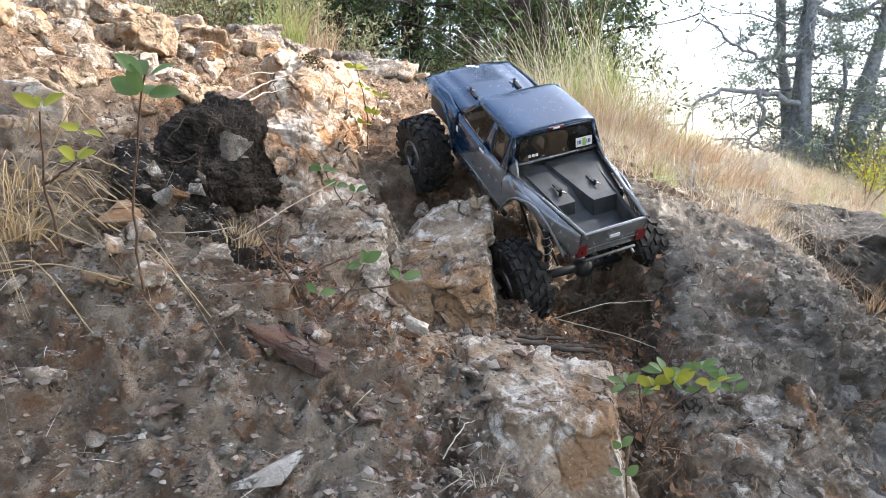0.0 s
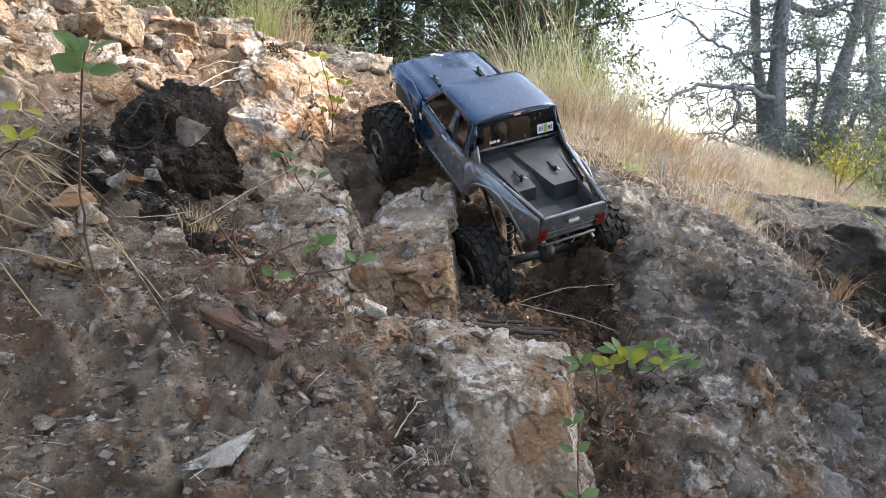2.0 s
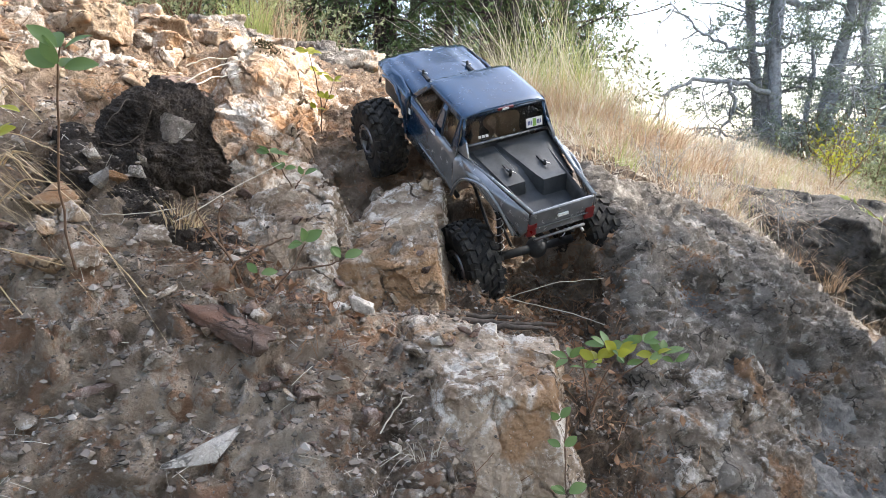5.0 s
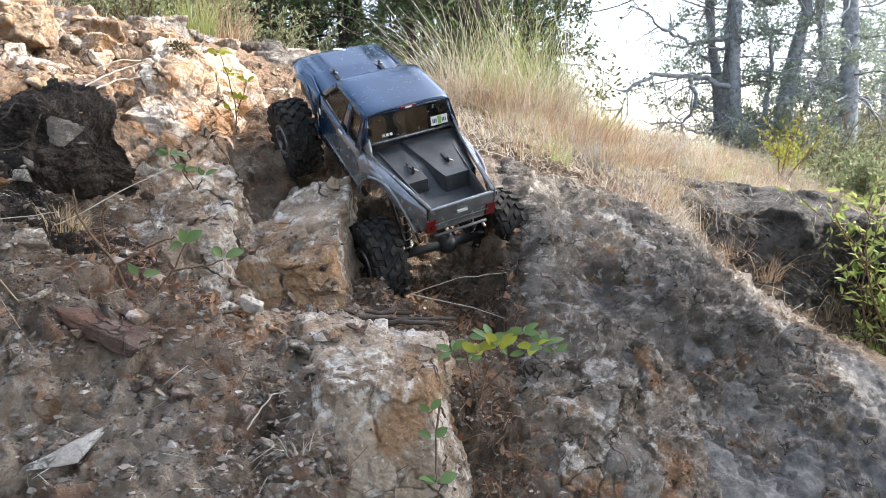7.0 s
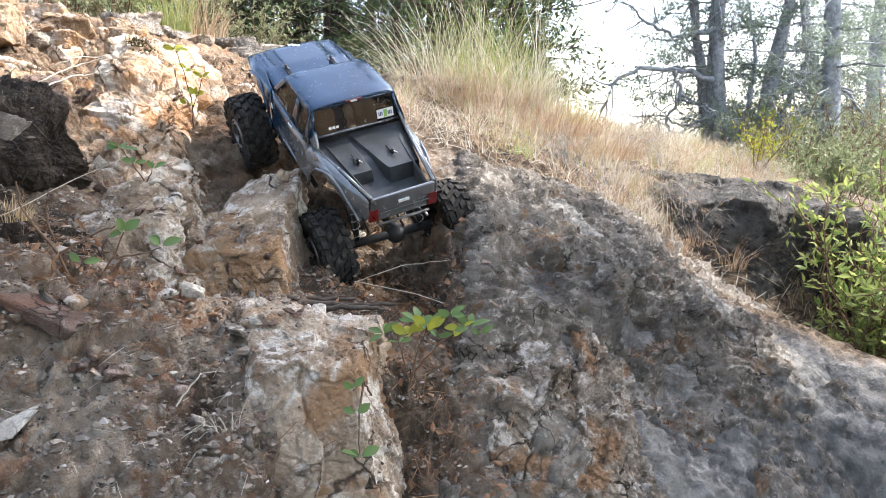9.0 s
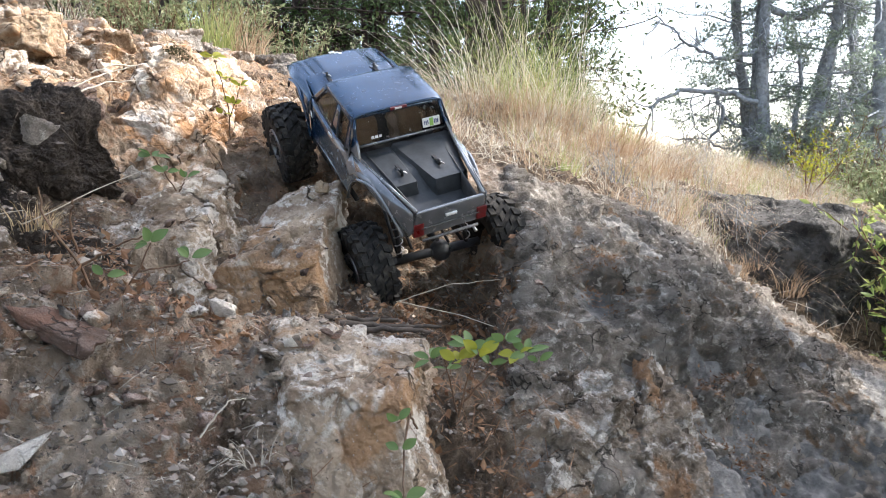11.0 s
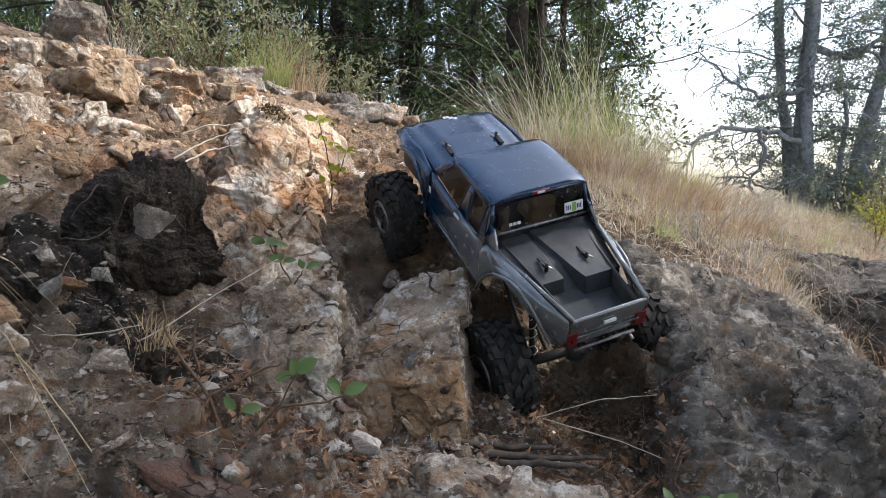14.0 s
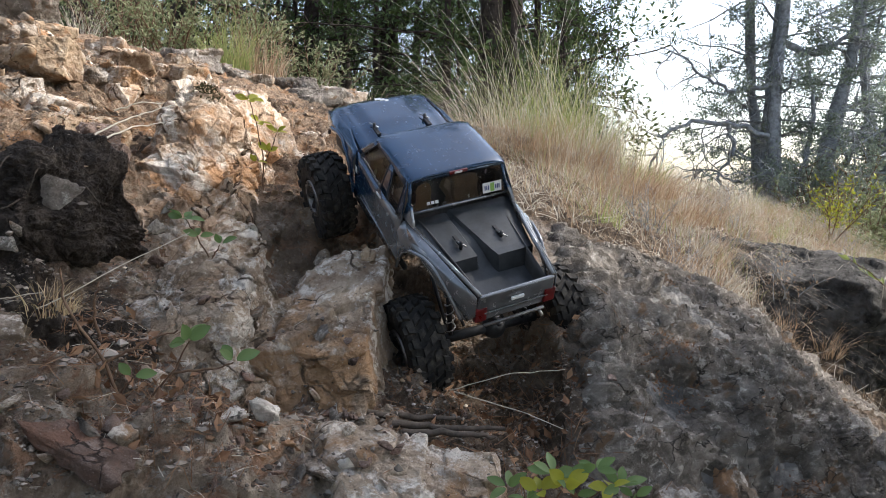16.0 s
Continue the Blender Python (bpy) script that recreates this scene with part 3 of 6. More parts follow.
tagged(boulder("dark_soil_spill", C, [
    face_plane(C, sx_, sy_, sz_ + 0.022, gx_, gy_), side_plane(C, sx_ - 0.12, sy_, sz_, -1, -0.3, 0.5), side_plane(C, sx_ + 0.10, sy_, sz_, 1, -0.4, 0.5),
    side_plane(C, sx_, sy_ - 0.075, sz_ - 0.05, 0.2, -1, 0.2), side_plane(C, sx_, sy_ + 0.08, sz_, 0, 1, 0.2), side_plane(C, sx_, sy_, sz_ - 0.12, 0, 0, -1)],
    M_DARK, 7, 0.020, 0.006, 0.004, 58, "dark soil on the bank below the root clump, shade put into its colour", 0.15, 0.75), kind="stuff")
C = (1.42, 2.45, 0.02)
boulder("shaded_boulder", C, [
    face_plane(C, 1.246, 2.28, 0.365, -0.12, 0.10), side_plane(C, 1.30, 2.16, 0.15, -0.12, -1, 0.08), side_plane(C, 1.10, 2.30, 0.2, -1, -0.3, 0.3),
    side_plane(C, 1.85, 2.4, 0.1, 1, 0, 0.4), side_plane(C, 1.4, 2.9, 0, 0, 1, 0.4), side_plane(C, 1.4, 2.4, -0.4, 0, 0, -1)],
    M_SHADEROCK, 7, 0.045, 0.008, 0.005, 66, "boulder darkened in colour for its shade, with a lichen-grey top", 0.09, 1.6)


def slab_rock(x, y, z, sx, sy, sz, turn, tip, mat, seed, label, name="ledge_rock", level=6):
    """A broken block with random faces, half sunk in the slope."""
    rng = np.random.default_rng(seed)
    pl = []
    for _ in range(8):
        n = rng.normal(size=3)
        n /= np.linalg.norm(n)
        pl.append((*n, 1 / np.linalg.norm(n / np.array((sx, sy, sz))) ** 1.0 * rng.uniform(0.75, 1.0)))
    pl += [(0, 0, 1, sz * 0.8), (0.1, 0, -1, sz), (1, 0.15, 0.1, sx), (-1, 0.1, 0.2, sx * 0.95), (0.1, 1, 0.1, sy), (-0.15, -1, 0.25, sy * 0.9)]
    s = max(sx, sy)
    return boulder(name, (x, y, z), pl, mat, level, 0.03 * s, 0.032 * s, 0.014 * s, seed, label, 0.006, s * 3, pose(0, 0, 0, tip, 0, turn))


# broken ledge along the ridge and blocks on the upper slope
LEDGE = "weathered grey-brown ledge rock along the ridge"
rngl = np.random.default_rng(70)
for k in range(16):
    x = -0.75 + 1.4 * (k + rngl.uniform(0, 0.9)) / 16
    y = 2.86 + 0.35 * min(0, x + 0.25) + rngl.uniform(-0.14, 0.10)
    s = rngl.uniform(0.06, 0.13)
    tagged(slab_rock(x, y, ground_z(x, y) - 0.004, s * 1.25, s, s * rngl.uniform(0.35, 0.55), rngl.uniform(-40, 40), rngl.uniform(-12, 6), (M_TAN, M_GREY, M_GREY)[k % 3], 700 + k, LEDGE, level=5), group="ridge ledge rocks")
UPPER = "tan angular rock on the sunlit upper slope"
for k in range(30):
    x, y = rngl.uniform(-1.05, -0.40), rngl.uniform(1.15, 2.4)
    s = rngl.uniform(0.02, 0.05) * (0.7 + 0.3 * y)
    tagged(slab_rock(x, y, ground_z(x, y) + 0.004, s * 1.2, s, s * rngl.uniform(0.6, 0.9), rngl.uniform(-60, 60), rngl.uniform(-15, 15), (M_YELLOW, M_TAN, M_PALE, M_YELLOW)[k % 4], 730 + k, UPPER, "slope_rock", 5), group="upper slope rocks")
# cracked bedrock of the upper slope: place, half sizes, turn
BEDROCK_BLOCKS = (
    (M_TAN, "large cracked tan block of bedrock on the sunlit slope", ((-0.88, 1.90, 0.945, 0.058, 0.06, 0.046, 10), (-0.96, 1.84, 0.935, 0.062, 0.06, 0.060, -20), (-0.80, 1.58, 0.845, 0.037, 0.04, 0.036, 30), (-0.83, 1.40, 0.835, 0.042, 0.04, 0.042, 65), (-0.63, 1.43, 0.755, 0.058, 0.05, 0.042, -8),
                                                                    (-0.67, 1.34, 0.755, 0.050, 0.045, 0.040, 35), (-0.68, 1.21, 0.740, 0.052, 0.045, 0.036, 12), (-0.74, 1.92, 0.850, 0.062, 0.05, 0.042, -30))),
    (M_YELLOW, "yellow ochre ledge of layered bedrock", ((-0.72, 1.75, 0.870, 0.064, 0.06, 0.060, -14), (-0.575, 1.01, 0.682, 0.062, 0.05, 0.024, 12), (-0.55, 1.065, 0.688, 0.056, 0.05, 0.024, -6), (-0.515, 1.11, 0.686, 0.050, 0.04, 0.022, 8))),
    (M_CREAM, "pale pinkish rock lodged in the earth above the bank", ((-0.52, 0.90, 0.655, 0.044, 0.04, 0.038, 15), (-0.455, 0.96, 0.624, 0.036, 0.03, 0.022, -10), (-0.466, 1.075, 0.664, 0.026, 0.022, 0.020, 40), (-0.505, 0.83, 0.617, 0.034, 0.03, 0.028, 70), (-0.62, 1.93, 0.852, 0.062, 0.06, 0.036, 20))),
    (M_RED, "small brown block lodged in the slope", ((-0.53, 1.00, 0.660, 0.026, 0.022, 0.022, 25), (-0.35, 1.17, 0.678, 0.028, 0.024, 0.020, 50), (-0.31, 1.12, 0.645, 0.024, 0.022, 0.020, 5))))
for mat, label, rows in BEDROCK_BLOCKS:
    for k, (x, y, z, a, b, c, turn) in enumerate(rows):
        tagged(slab_rock(x, y, z, a, b, c, turn, 16 * math.sin(2.1 * k + 0.6), mat, 790 + int(1000 * abs(x)) + k, label, "slope_rock", 6 if a > 0.045 else 5), group="upper slope rocks")
tagged(slab_rock(-1.08, 2.34, 1.115, 0.085, 0.09, 0.085, 25, 0, M_GREY, 765, "large grey rock at the top of the slope", "slope_rock"), group="upper slope rocks")
slab_rock(0.100, 0.676, 0.190, 0.080, 0.034, 0.055, 4, 0, M_WHITE, 766, "white freshly broken quartz under the front boulder", "quartz_block")


# ---- the truck: a scale crawler with a two-tone pickup body ----
def paint_mat():
    """Metallic paint, blue above and in front, silver below and behind, with dust and scuffs."""
    m, n, l, p = nodes_of("two_tone_metallic_paint")
    tc = n.new("ShaderNodeTexCoord")
    sep = n.new("ShaderNodeSeparateXYZ")
    l.new(tc.outputs["Object"], sep.inputs[0])
    # the line of the fade falls towards the front wheel
    crv = n.new("ShaderNodeFloatCurve")
    mp = n.new("ShaderNodeMapRange")
    mp.inputs["From Min"].default_value, mp.inputs["From Max"].default_value = 0.05, 0.26
    l.new(sep.outputs["X"], mp.inputs["Value"])
    l.new(mp.outputs[0], crv.inputs["Value"])
    c = crv.mapping.curves[0]
    c.points[0].location, c.points[1].location = (0.0, 0.98), (1.0, 0.10)
    for q in ((0.16, 0.66), (0.30, 0.62), (0.55, 0.52), (0.88, 0.24)):
        c.points.new(*q)
    for q in c.points:
        q.handle_type = "VECTOR"
    crv.mapping.update()
    sub = n.new("ShaderNodeMath")
    sub.operation = "MULTIPLY_ADD"
    sub.inputs[1].default_value, sub.inputs[2].default_value = 1 / 0.16, 0.0
    l.new(sep.outputs["Z"], sub.inputs[0])
    dif = n.new("ShaderNodeMath")
    dif.operation = "SUBTRACT"
    l.new(sub.outputs[0], dif.inputs[0])
    l.new(crv.outputs[0], dif.inputs[1])
    v = tc.outputs["Object"]
    blue = mixc(n, l, ramp(n, l, tex_noise(n, l, v, 30, 5), 0.3, 0.7), (0.005, 0.028, 0.066), (0.009, 0.044, 0.096))
    silver = mixc(n, l, ramp(n, l, tex_noise(n, l, v, 25, 5), 0.3, 0.7), (0.14, 0.146, 0.152), (0.215, 0.222, 0.23))
    col = mixc(n, l, ramp(n, l, dif.outputs[0], -0.02, 0.02), silver, blue)
    dust = ramp(n, l, tex_noise(n, l, v, 70, 8, 0.7, 0.5), 0.52, 0.72)
    half = n.new("ShaderNodeMath")
    half.operation, half.inputs[1].default_value = "MULTIPLY", 0.16
    l.new(dust, half.inputs[0])
    col = mixc(n, l, half.outputs[0], col, (0.30, 0.26, 0.21))
    l.new(col, p.inputs["Base Color"])
    rg = n.new("ShaderNodeMapRange")
    rg.inputs["To Min"].default_value, rg.inputs["To Max"].default_value = 0.17, 0.42
    l.new(dust, rg.inputs["Value"])
    l.new(rg.outputs[0], p.inputs["Roughness"])
    p.inputs["Metallic"].default_value = 0.45
    p.inputs["Coat Weight"].default_value, p.inputs["Coat Roughness"].default_value = 0.6, 0.06
    return m


def glass_mat():
    m, n, l, p = nodes_of("smoked_clear_window")
    p.inputs["Base Color"].default_value = (0.62, 0.60, 0.56, 1)
    p.inputs["Transmission Weight"].default_value = 1.0
    p.inputs["IOR"].default_value = 1.15
    v, _ = object_vec(n, l)
    rg = n.new("ShaderNodeMapRange")
    rg.inputs["To Min"].default_value, rg.inputs["To Max"].default_value = 0.05, 0.30
    l.new(ramp(n, l, tex_noise(n, l, v, 45, 6), 0.4, 0.7), rg.inputs["Value"])
    l.new(rg.outputs[0], p.inputs["Roughness"])
    return m


def rubber_mat():
    m, n, l, p = nodes_of("dusty_black_rubber")
    v, _ = object_vec(n, l)
    c = mixc(n, l, ramp(n, l, tex_noise(n, l, v, 55, 8, 0.7), 0.42, 0.75), (0.016, 0.015, 0.014), (0.075, 0.066, 0.055))
    l.new(c, p.inputs["Base Color"])
    p.inputs["Roughness"].default_value = 0.88
    p.inputs["Specular IOR Level"].default_value = 0.3
    l.new(bump(n, l, tex_noise(n, l, v, 420, 4), 0.5, 0.0008), p.inputs["Normal"])
    return m


M_PAINT, M_GLASS, M_RUBBER = paint_mat(), glass_mat(), rubber_mat()
M_BLACK = plain_mat("matt_black_plastic", (0.018, 0.018, 0.019), 0.6, 0, 0.4, 90)
M_BED = plain_mat("dusty_grey_bed_liner", (0.040, 0.043, 0.046), 0.42, 0.0, 0.3, 50, 0.0, 0.35)
M_TUB = plain_mat("dark_dusty_plastic", (0.045, 0.043, 0.042), 0.7, 0, 0.4, 60)
M_STEEL = plain_mat("dull_steel", (0.45, 0.44, 0.43), 0.38, 1.0, 0.2, 120)
M_ALU = plain_mat("grey_anodised_ring", (0.20, 0.195, 0.19), 0.45, 0.9, 0.2, 120)
M_REDLENS = plain_mat("red_tail_lens", (0.12, 0.010, 0.010), 0.3, 0, 0.25, 150)
M_WHITEPART = plain_mat("white_plastic", (0.75, 0.75, 0.73), 0.4, 0, 0.1, 150)
M_SEAT = plain_mat("beige_seat_plastic", (0.33, 0.25, 0.18), 0.7, 0, 0.2, 80)
M_GREEN = plain_mat("green_sticker", (0.25, 0.45, 0.10), 0.5, 0, 0.1, 150)
M_INK = plain_mat("dark_blue_sticker_ink", (0.03, 0.05, 0.16), 0.5, 0, 0.1, 150)

truck = tagged(new("model_truck"), "blue and silver scale model pickup truck climbing over rocks", "model truck")
# nose up the gully, a rear wheel down in it
FWD, UP = Vector((-0.415, 0.752, 0.512)).normalized(), Vector((0.025, -0.556, 0.831))
LEFT = UP.cross(FWD).normalized()
UP = FWD.cross(LEFT)
truck.matrix_basis = Matrix.Translation((0.200, 1.054, 0.463)) @ Matrix((FWD, LEFT, UP)).transposed().to_4x4()
MM = 0.001


def outline_bm(points, depth, cuts=3):
    """A filled outline of (x, z) points in mm; depth(x, z, side) gives y in mm. Returns a bmesh for the left side."""
    bm = bmesh.new()
    f = bm.faces.new([bm.verts.new((x, 0, z)) for x, z in points])
    bmesh.ops.triangulate(bm, faces=[f])
    bmesh.ops.subdivide_edges(bm, edges=bm.edges[:], cuts=cuts, use_grid_fill=True)
    for v in bm.verts:
        v.co = (v.co.x * MM, depth(v.co.x, v.co.z) * MM, v.co.z * MM)
    return bm


def shell(ob, thick=0.0016, bevel=0.0):
    s = ob.modifiers.new("thickness", "SOLIDIFY")
    s.thickness, s.offset = thick, 0.0
    if bevel:
        b = ob.modifiers.new("edge", "BEVEL")
        b.width, b.segments, b.limit_method, b.angle_limit = bevel, 2, "ANGLE", radians(40)
    return ob


def mirrored(name, points, depth, mat, label="", cuts=3):
    """The left and the right part of an outline."""
    out = []
    for side in (1, -1):
        bm = outline_bm(points, depth, cuts)
        if side < 0:
            for v in bm.verts:
                v.co.y *= -1
            bmesh.ops.reverse_faces(bm, faces=bm.faces[:])
        out.append(shell(part(name, bm, mat, truck, label, True)))
    return out


def sheet(name, xs_, ys_, zf, mat, label="", thick=0.0016):
    """A gridded panel over x and y (mm), with z from zf."""
    bm = bmesh.new()
    g = [[bm.verts.new((x * MM, y * MM, zf(x, y) * MM)) for y in ys_] for x in xs_]
    for a, b in zip(g, g[1:]):
        for i in range(len(ys_) - 1):
            bm.faces.new((a[i], b[i], b[i + 1], a[i + 1]))
    return shell(part(name, bm, mat, truck, label, True), thick)


def block(name, lo, hi, mat, parent, label="", bevel=0.8, m=None):
    """A rounded box between two corners in mm."""
    bm = bmesh.new()
    bmesh.ops.create_cube(bm, size=1)
    for v in bm.verts:
        v.co = [(lo[i] + (hi[i] - lo[i]) * (v.co[i] + 0.5)) * MM for i in range(3)]
    if m:
        bm.transform(m)
    if bevel:
        bmesh.ops.bevel(bm, geom=bm.edges[:], offset=bevel * MM, segments=2, affect="EDGES", profile=0.6)
    return part(name, bm, mat, parent, label)


def rod_bm(bm, a, b, r, seg=10, r2=None):
    """A bar from a to b in metres, into a bmesh."""
    a, b = Vector(a), Vector(b)
    m = Matrix.Translation((a + b) / 2) @ (b - a).to_track_quat("Z", "Y").to_matrix().to_4x4()
    bmesh.ops.create_cone(bm, cap_ends=True, segments=seg, radius1=r, radius2=r if r2 is None else r2, depth=(b - a).length, matrix=m)
    return bm


def rod(name, a, b, r, mat, parent, label="", seg=10):
    return part(name, rod_bm(bmesh.new(), [x * MM for x in a], [x * MM for x in b], r * MM, seg), mat, parent, label, True)


def lerp(x, *pairs):
    return float(np.interp(x, [q[0] for q in pairs], [q[1] for q in pairs]))


def door_y(x, z):
    return lerp(z, (20, 87), (34, 90), (42, 90.6), (46, 88.2), (92, 84), (100, 82), (146, 69))


def fender_y(x, z):
    return lerp(z, (30, 90), (70, 90), (96, 89), (103, 84), (112, 74)) - lerp(x, (250, 0), (340, 0), (388, 9))


def bed_y(x, z):
    top, low = lerp(x, (-75, 50), (85, 77)), lerp(x, (-75, 55), (-30, 70), (40, 86), (85, 90))
    return lerp(z, (40, low), (84, low - 1), (90, top + 5), (97, top))


mirrored("door_panel", [(80, 22), (160, 25), (246, 30), (250, 70), (250, 104), (238, 106), (158, 99), (101, 95), (85, 97), (80, 60)], door_y, M_PAINT)
mirrored("window_pillar_front", [(250, 104), (203, 147), (196, 143), (236, 106)], door_y, M_PAINT)
mirrored("roof_rail", [(203, 147), (97, 146), (100, 139), (150, 142), (196, 143)], door_y, M_PAINT)
mirrored("window_pillar_middle", [(150, 142.5), (136, 141.5), (131, 97.5), (158, 99.5)], door_y, M_PAINT)
mirrored("window_pillar_rear", [(100, 139.5), (97, 146), (83, 97), (101, 95)], door_y, M_PAINT)
mirrored("front_fender", [(250, 106), (250, 70), (246, 36), (252, 56), (262, 76), (276, 92), (296, 99), (322, 99), (346, 93), (364, 82), (372, 68), (384, 70), (389, 98), (364, 109), (300, 112)], fender_y, M_PAINT, "blue metallic front fender with open wheel arch")
mirrored("bed_side", [(85, 97), (80, 60), (80, 22), (72, 46), (60, 65), (44, 78), (22, 84.5), (0, 84), (-22, 74), (-42, 56), (-56, 40), (-66, 44), (-76, 60), (-74, 89)], bed_y, M_PAINT, "silver tapered bed side with flared wheel arch")
mirrored("inner_fender", [(84, 36), (84, 92), (40, 90), (-66, 84), (-64, 46)], lambda x, z: lerp(x, (-70, 44), (85, 58)), M_TUB)
for side in (1, -1):
    # rubbing crease, pillar fin, door handle and window glass of each side
    bm = bmesh.new()
    rod_bm(bm, (0.244, side * 0.0905, 0.049), (0.078, side * 0.0905, 0.040), 0.0012, 8)
    part("door_crease", bm, M_PAINT, truck, "", True)
    bm = bmesh.new()
    v = [bm.verts.new((x * MM, side * y * MM, z * MM)) for x, y, z in ((90, 77, 97), (62, 74, 96), (66, 73, 103), (80, 70, 117), (90, 71, 119))]
    bm.faces.new(v)
    shell(part("pillar_fin", bm, M_PAINT, truck, "silver pillar fin behind the cab"), 0.004, 0.001)
    block("door_handle", (151, side * 84.2 - 1.2, 86), (166, side * 84.2 + 1.2, 90), M_WHITEPART, truck, "white door handle", 0.5)
    for pts in ([(236, 105), (196, 143), (150, 142), (158, 99)], [(136, 141), (100, 139), (101, 95), (131, 97)]):
        bm = bmesh.new()
        bm.faces.new([bm.verts.new((x * MM, side * (door_y(x, z) - 2.2) * MM, z * MM)) for x, z in pts])
        shell(part("side_window", bm, M_GLASS, truck, "hazy smoked side window"), 0.0008)
        bm = bmesh.new()
        ring = [(x * MM, side * (door_y(x, z) + 0.4) * MM, z * MM) for x, z in pts]
        for a, b in zip(ring, ring[1:] + ring[:1]):
            rod_bm(bm, a, b, 0.0011, 6)
        part("window_seal", bm, M_BLACK, truck)
    bm = bmesh.new()
    rod_bm(bm, (0.0865, side * 0.077, 0.0965), (-0.074, side * 0.050, 0.090), 0.0028, 10)
    part("bed_rail", bm, M_PAINT, truck, "", True)
    # rolled lips of the wheel arches
    for pts, fy in (([(79, 26), (72, 46), (60, 65), (44, 78), (22, 84.5), (0, 84), (-22, 74), (-42, 56), (-56, 40)], bed_y), ([(247, 38), (252, 56), (262, 76), (276, 92), (296, 99), (322, 99), (346, 93), (364, 82), (372, 68)], fender_y)):
        t_ = np.linspace(0, len(pts) - 1, 33)
        x_, z_ = (np.interp(t_, range(len(pts)), [q[k] for q in pts]) for k in (0, 1))
        line = np.array([(x, side * (fy(x, z) + 1.2), z) for x, z in zip(x_, z_)]) * MM
        line[1:-1] = (line[:-2] + 2 * line[1:-1] + line[2:]) / 4
        v, f = tube(line, np.full(33, 0.0026), 10)
        solid("arch_lip", np_mesh("arch_lip", v, f), M_PAINT, truck)
    # two small stickers on the fender
    block("fender_sticker", (236, side * 87.6 - 0.3, 76), (243, side * 87.6 + 0.3, 86), M_WHITEPART, truck, "small white sticker", 0.2)
    # sliders under the doors
    rod("slider_rail", (84, side * 76, 14), (240, side * 78, 20), 4, M_BLACK, truck, "", 8)


def hood_z(x, y):
    a = abs(y)
    return lerp(x, (248, 107), (300, 112), (370, 109), (388, 100)) + lerp(a, (0, 3), (44, 2.4), (47, 0.6), (70, -0.5), (76, -4))


sheet("hood", np.linspace(249, 389, 15), [-76, -73, -70, -60, -47, -44, -30, 0, 30, 44, 47, 60, 70, 73, 76], hood_z, M_PAINT, "dark blue hood with a raised middle")
ws = sheet("windshield", np.linspace(206, 249, 5), np.linspace(-1, 1, 9), lambda x, y: 0, M_GLASS)
for v in ws.data.vertices:
    x, k = v.co.x / MM, v.co.y / MM
    v.co.y, v.co.z = k * lerp(x, (206, 66), (249, 76)) * MM, (lerp(x, (206, 146), (249, 107)) + 2.5 * (1 - k * k)) * MM


def roof_z(x, y):
    return lerp(abs(y), (0, 151.5), (40, 151), (59, 149.8), (67, 147.5), (70, 144.5)) - lerp(x, (93, 3), (100, 0.6), (110, 0), (185, 0), (205, 1.5), (212, 5))


sheet("roof", [93, 96, 100, 110, 130, 150, 170, 185, 198, 205, 212], [-70, -67, -59, -40, -20, 0, 20, 40, 59, 67, 70], roof_z, M_PAINT, "glossy dark blue roof with dusty scuffs")
rw = sheet("rear_window", np.linspace(84, 96, 4), np.linspace(-1, 1, 7), lambda x, y: 0, M_GLASS, "smoked rear window with stickers")
for v in rw.data.vertices:
    x, k = v.co.x / MM, v.co.y / MM
    v.co.y, v.co.z = k * lerp(x, (84, 71), (96, 65)) * MM, lerp(x, (84, 103), (96, 143)) * MM
bm = bmesh.new()
for a, b in (((84, 72, 103), (84, -72, 103)), ((84, 72, 103), (96, 66, 144)), ((84, -72, 103), (96, -66, 144)), ((96, 66, 144), (96, -66, 144))):
    rod_bm(bm, [q * MM for q in a], [q * MM for q in b], 0.0024, 8)
part("rear_window_frame", bm, M_PAINT, truck, "", True)
plate = block("sticker_plate", (-2, -14, -7), (-0.6, 14, 7), M_WHITEPART, truck, "white and green plate sticker", 0.2, Matrix.Translation((0.0865, -0.049, 0.1155)) @ pose(0, 0, 0, 0, 16, 0))
block("sticker_band", (-2.4, -3, -6), (-2.05, 3, 6), M_GREEN, plate, "", 0, Matrix.Translation((0.0865, -0.049, 0.1155)) @ pose(0, 0, 0, 0, 16, 0))
for y0 in (-11, 5):
    for k in range(3):
        block("sticker_bar", (-2.4, y0 + k * 2.6, -3), (-2.05, y0 + k * 2.6 + 1.5, 3), M_INK, plate, "", 0, Matrix.Translation((0.0865, -0.049, 0.1155)) @ pose(0, 0, 0, 0, 16, 0))
for k in range(3):
    block("window_sticker", (-2, 30 + k * 6, -2), (-1.4, 34.5 + k * 6, 2), M_WHITEPART, truck, "small white window sticker", 0, Matrix.Translation((0.0868, 0.0, 0.112)) @ pose(0, 0, 0, 0, 16, 0))
lamp = block("brake_lamp", (91, -13, 145.5), (95.5, 13, 149.5), M_REDLENS, truck, "red and white third brake lamp", 0.8)
block("lamp_lens", (90.4, -5, 146), (92, 6, 149), M_WHITEPART, lamp, "white lens", 0.3)
# tail
bm = bmesh.new()
bmesh.ops.create_cube(bm, size=1)
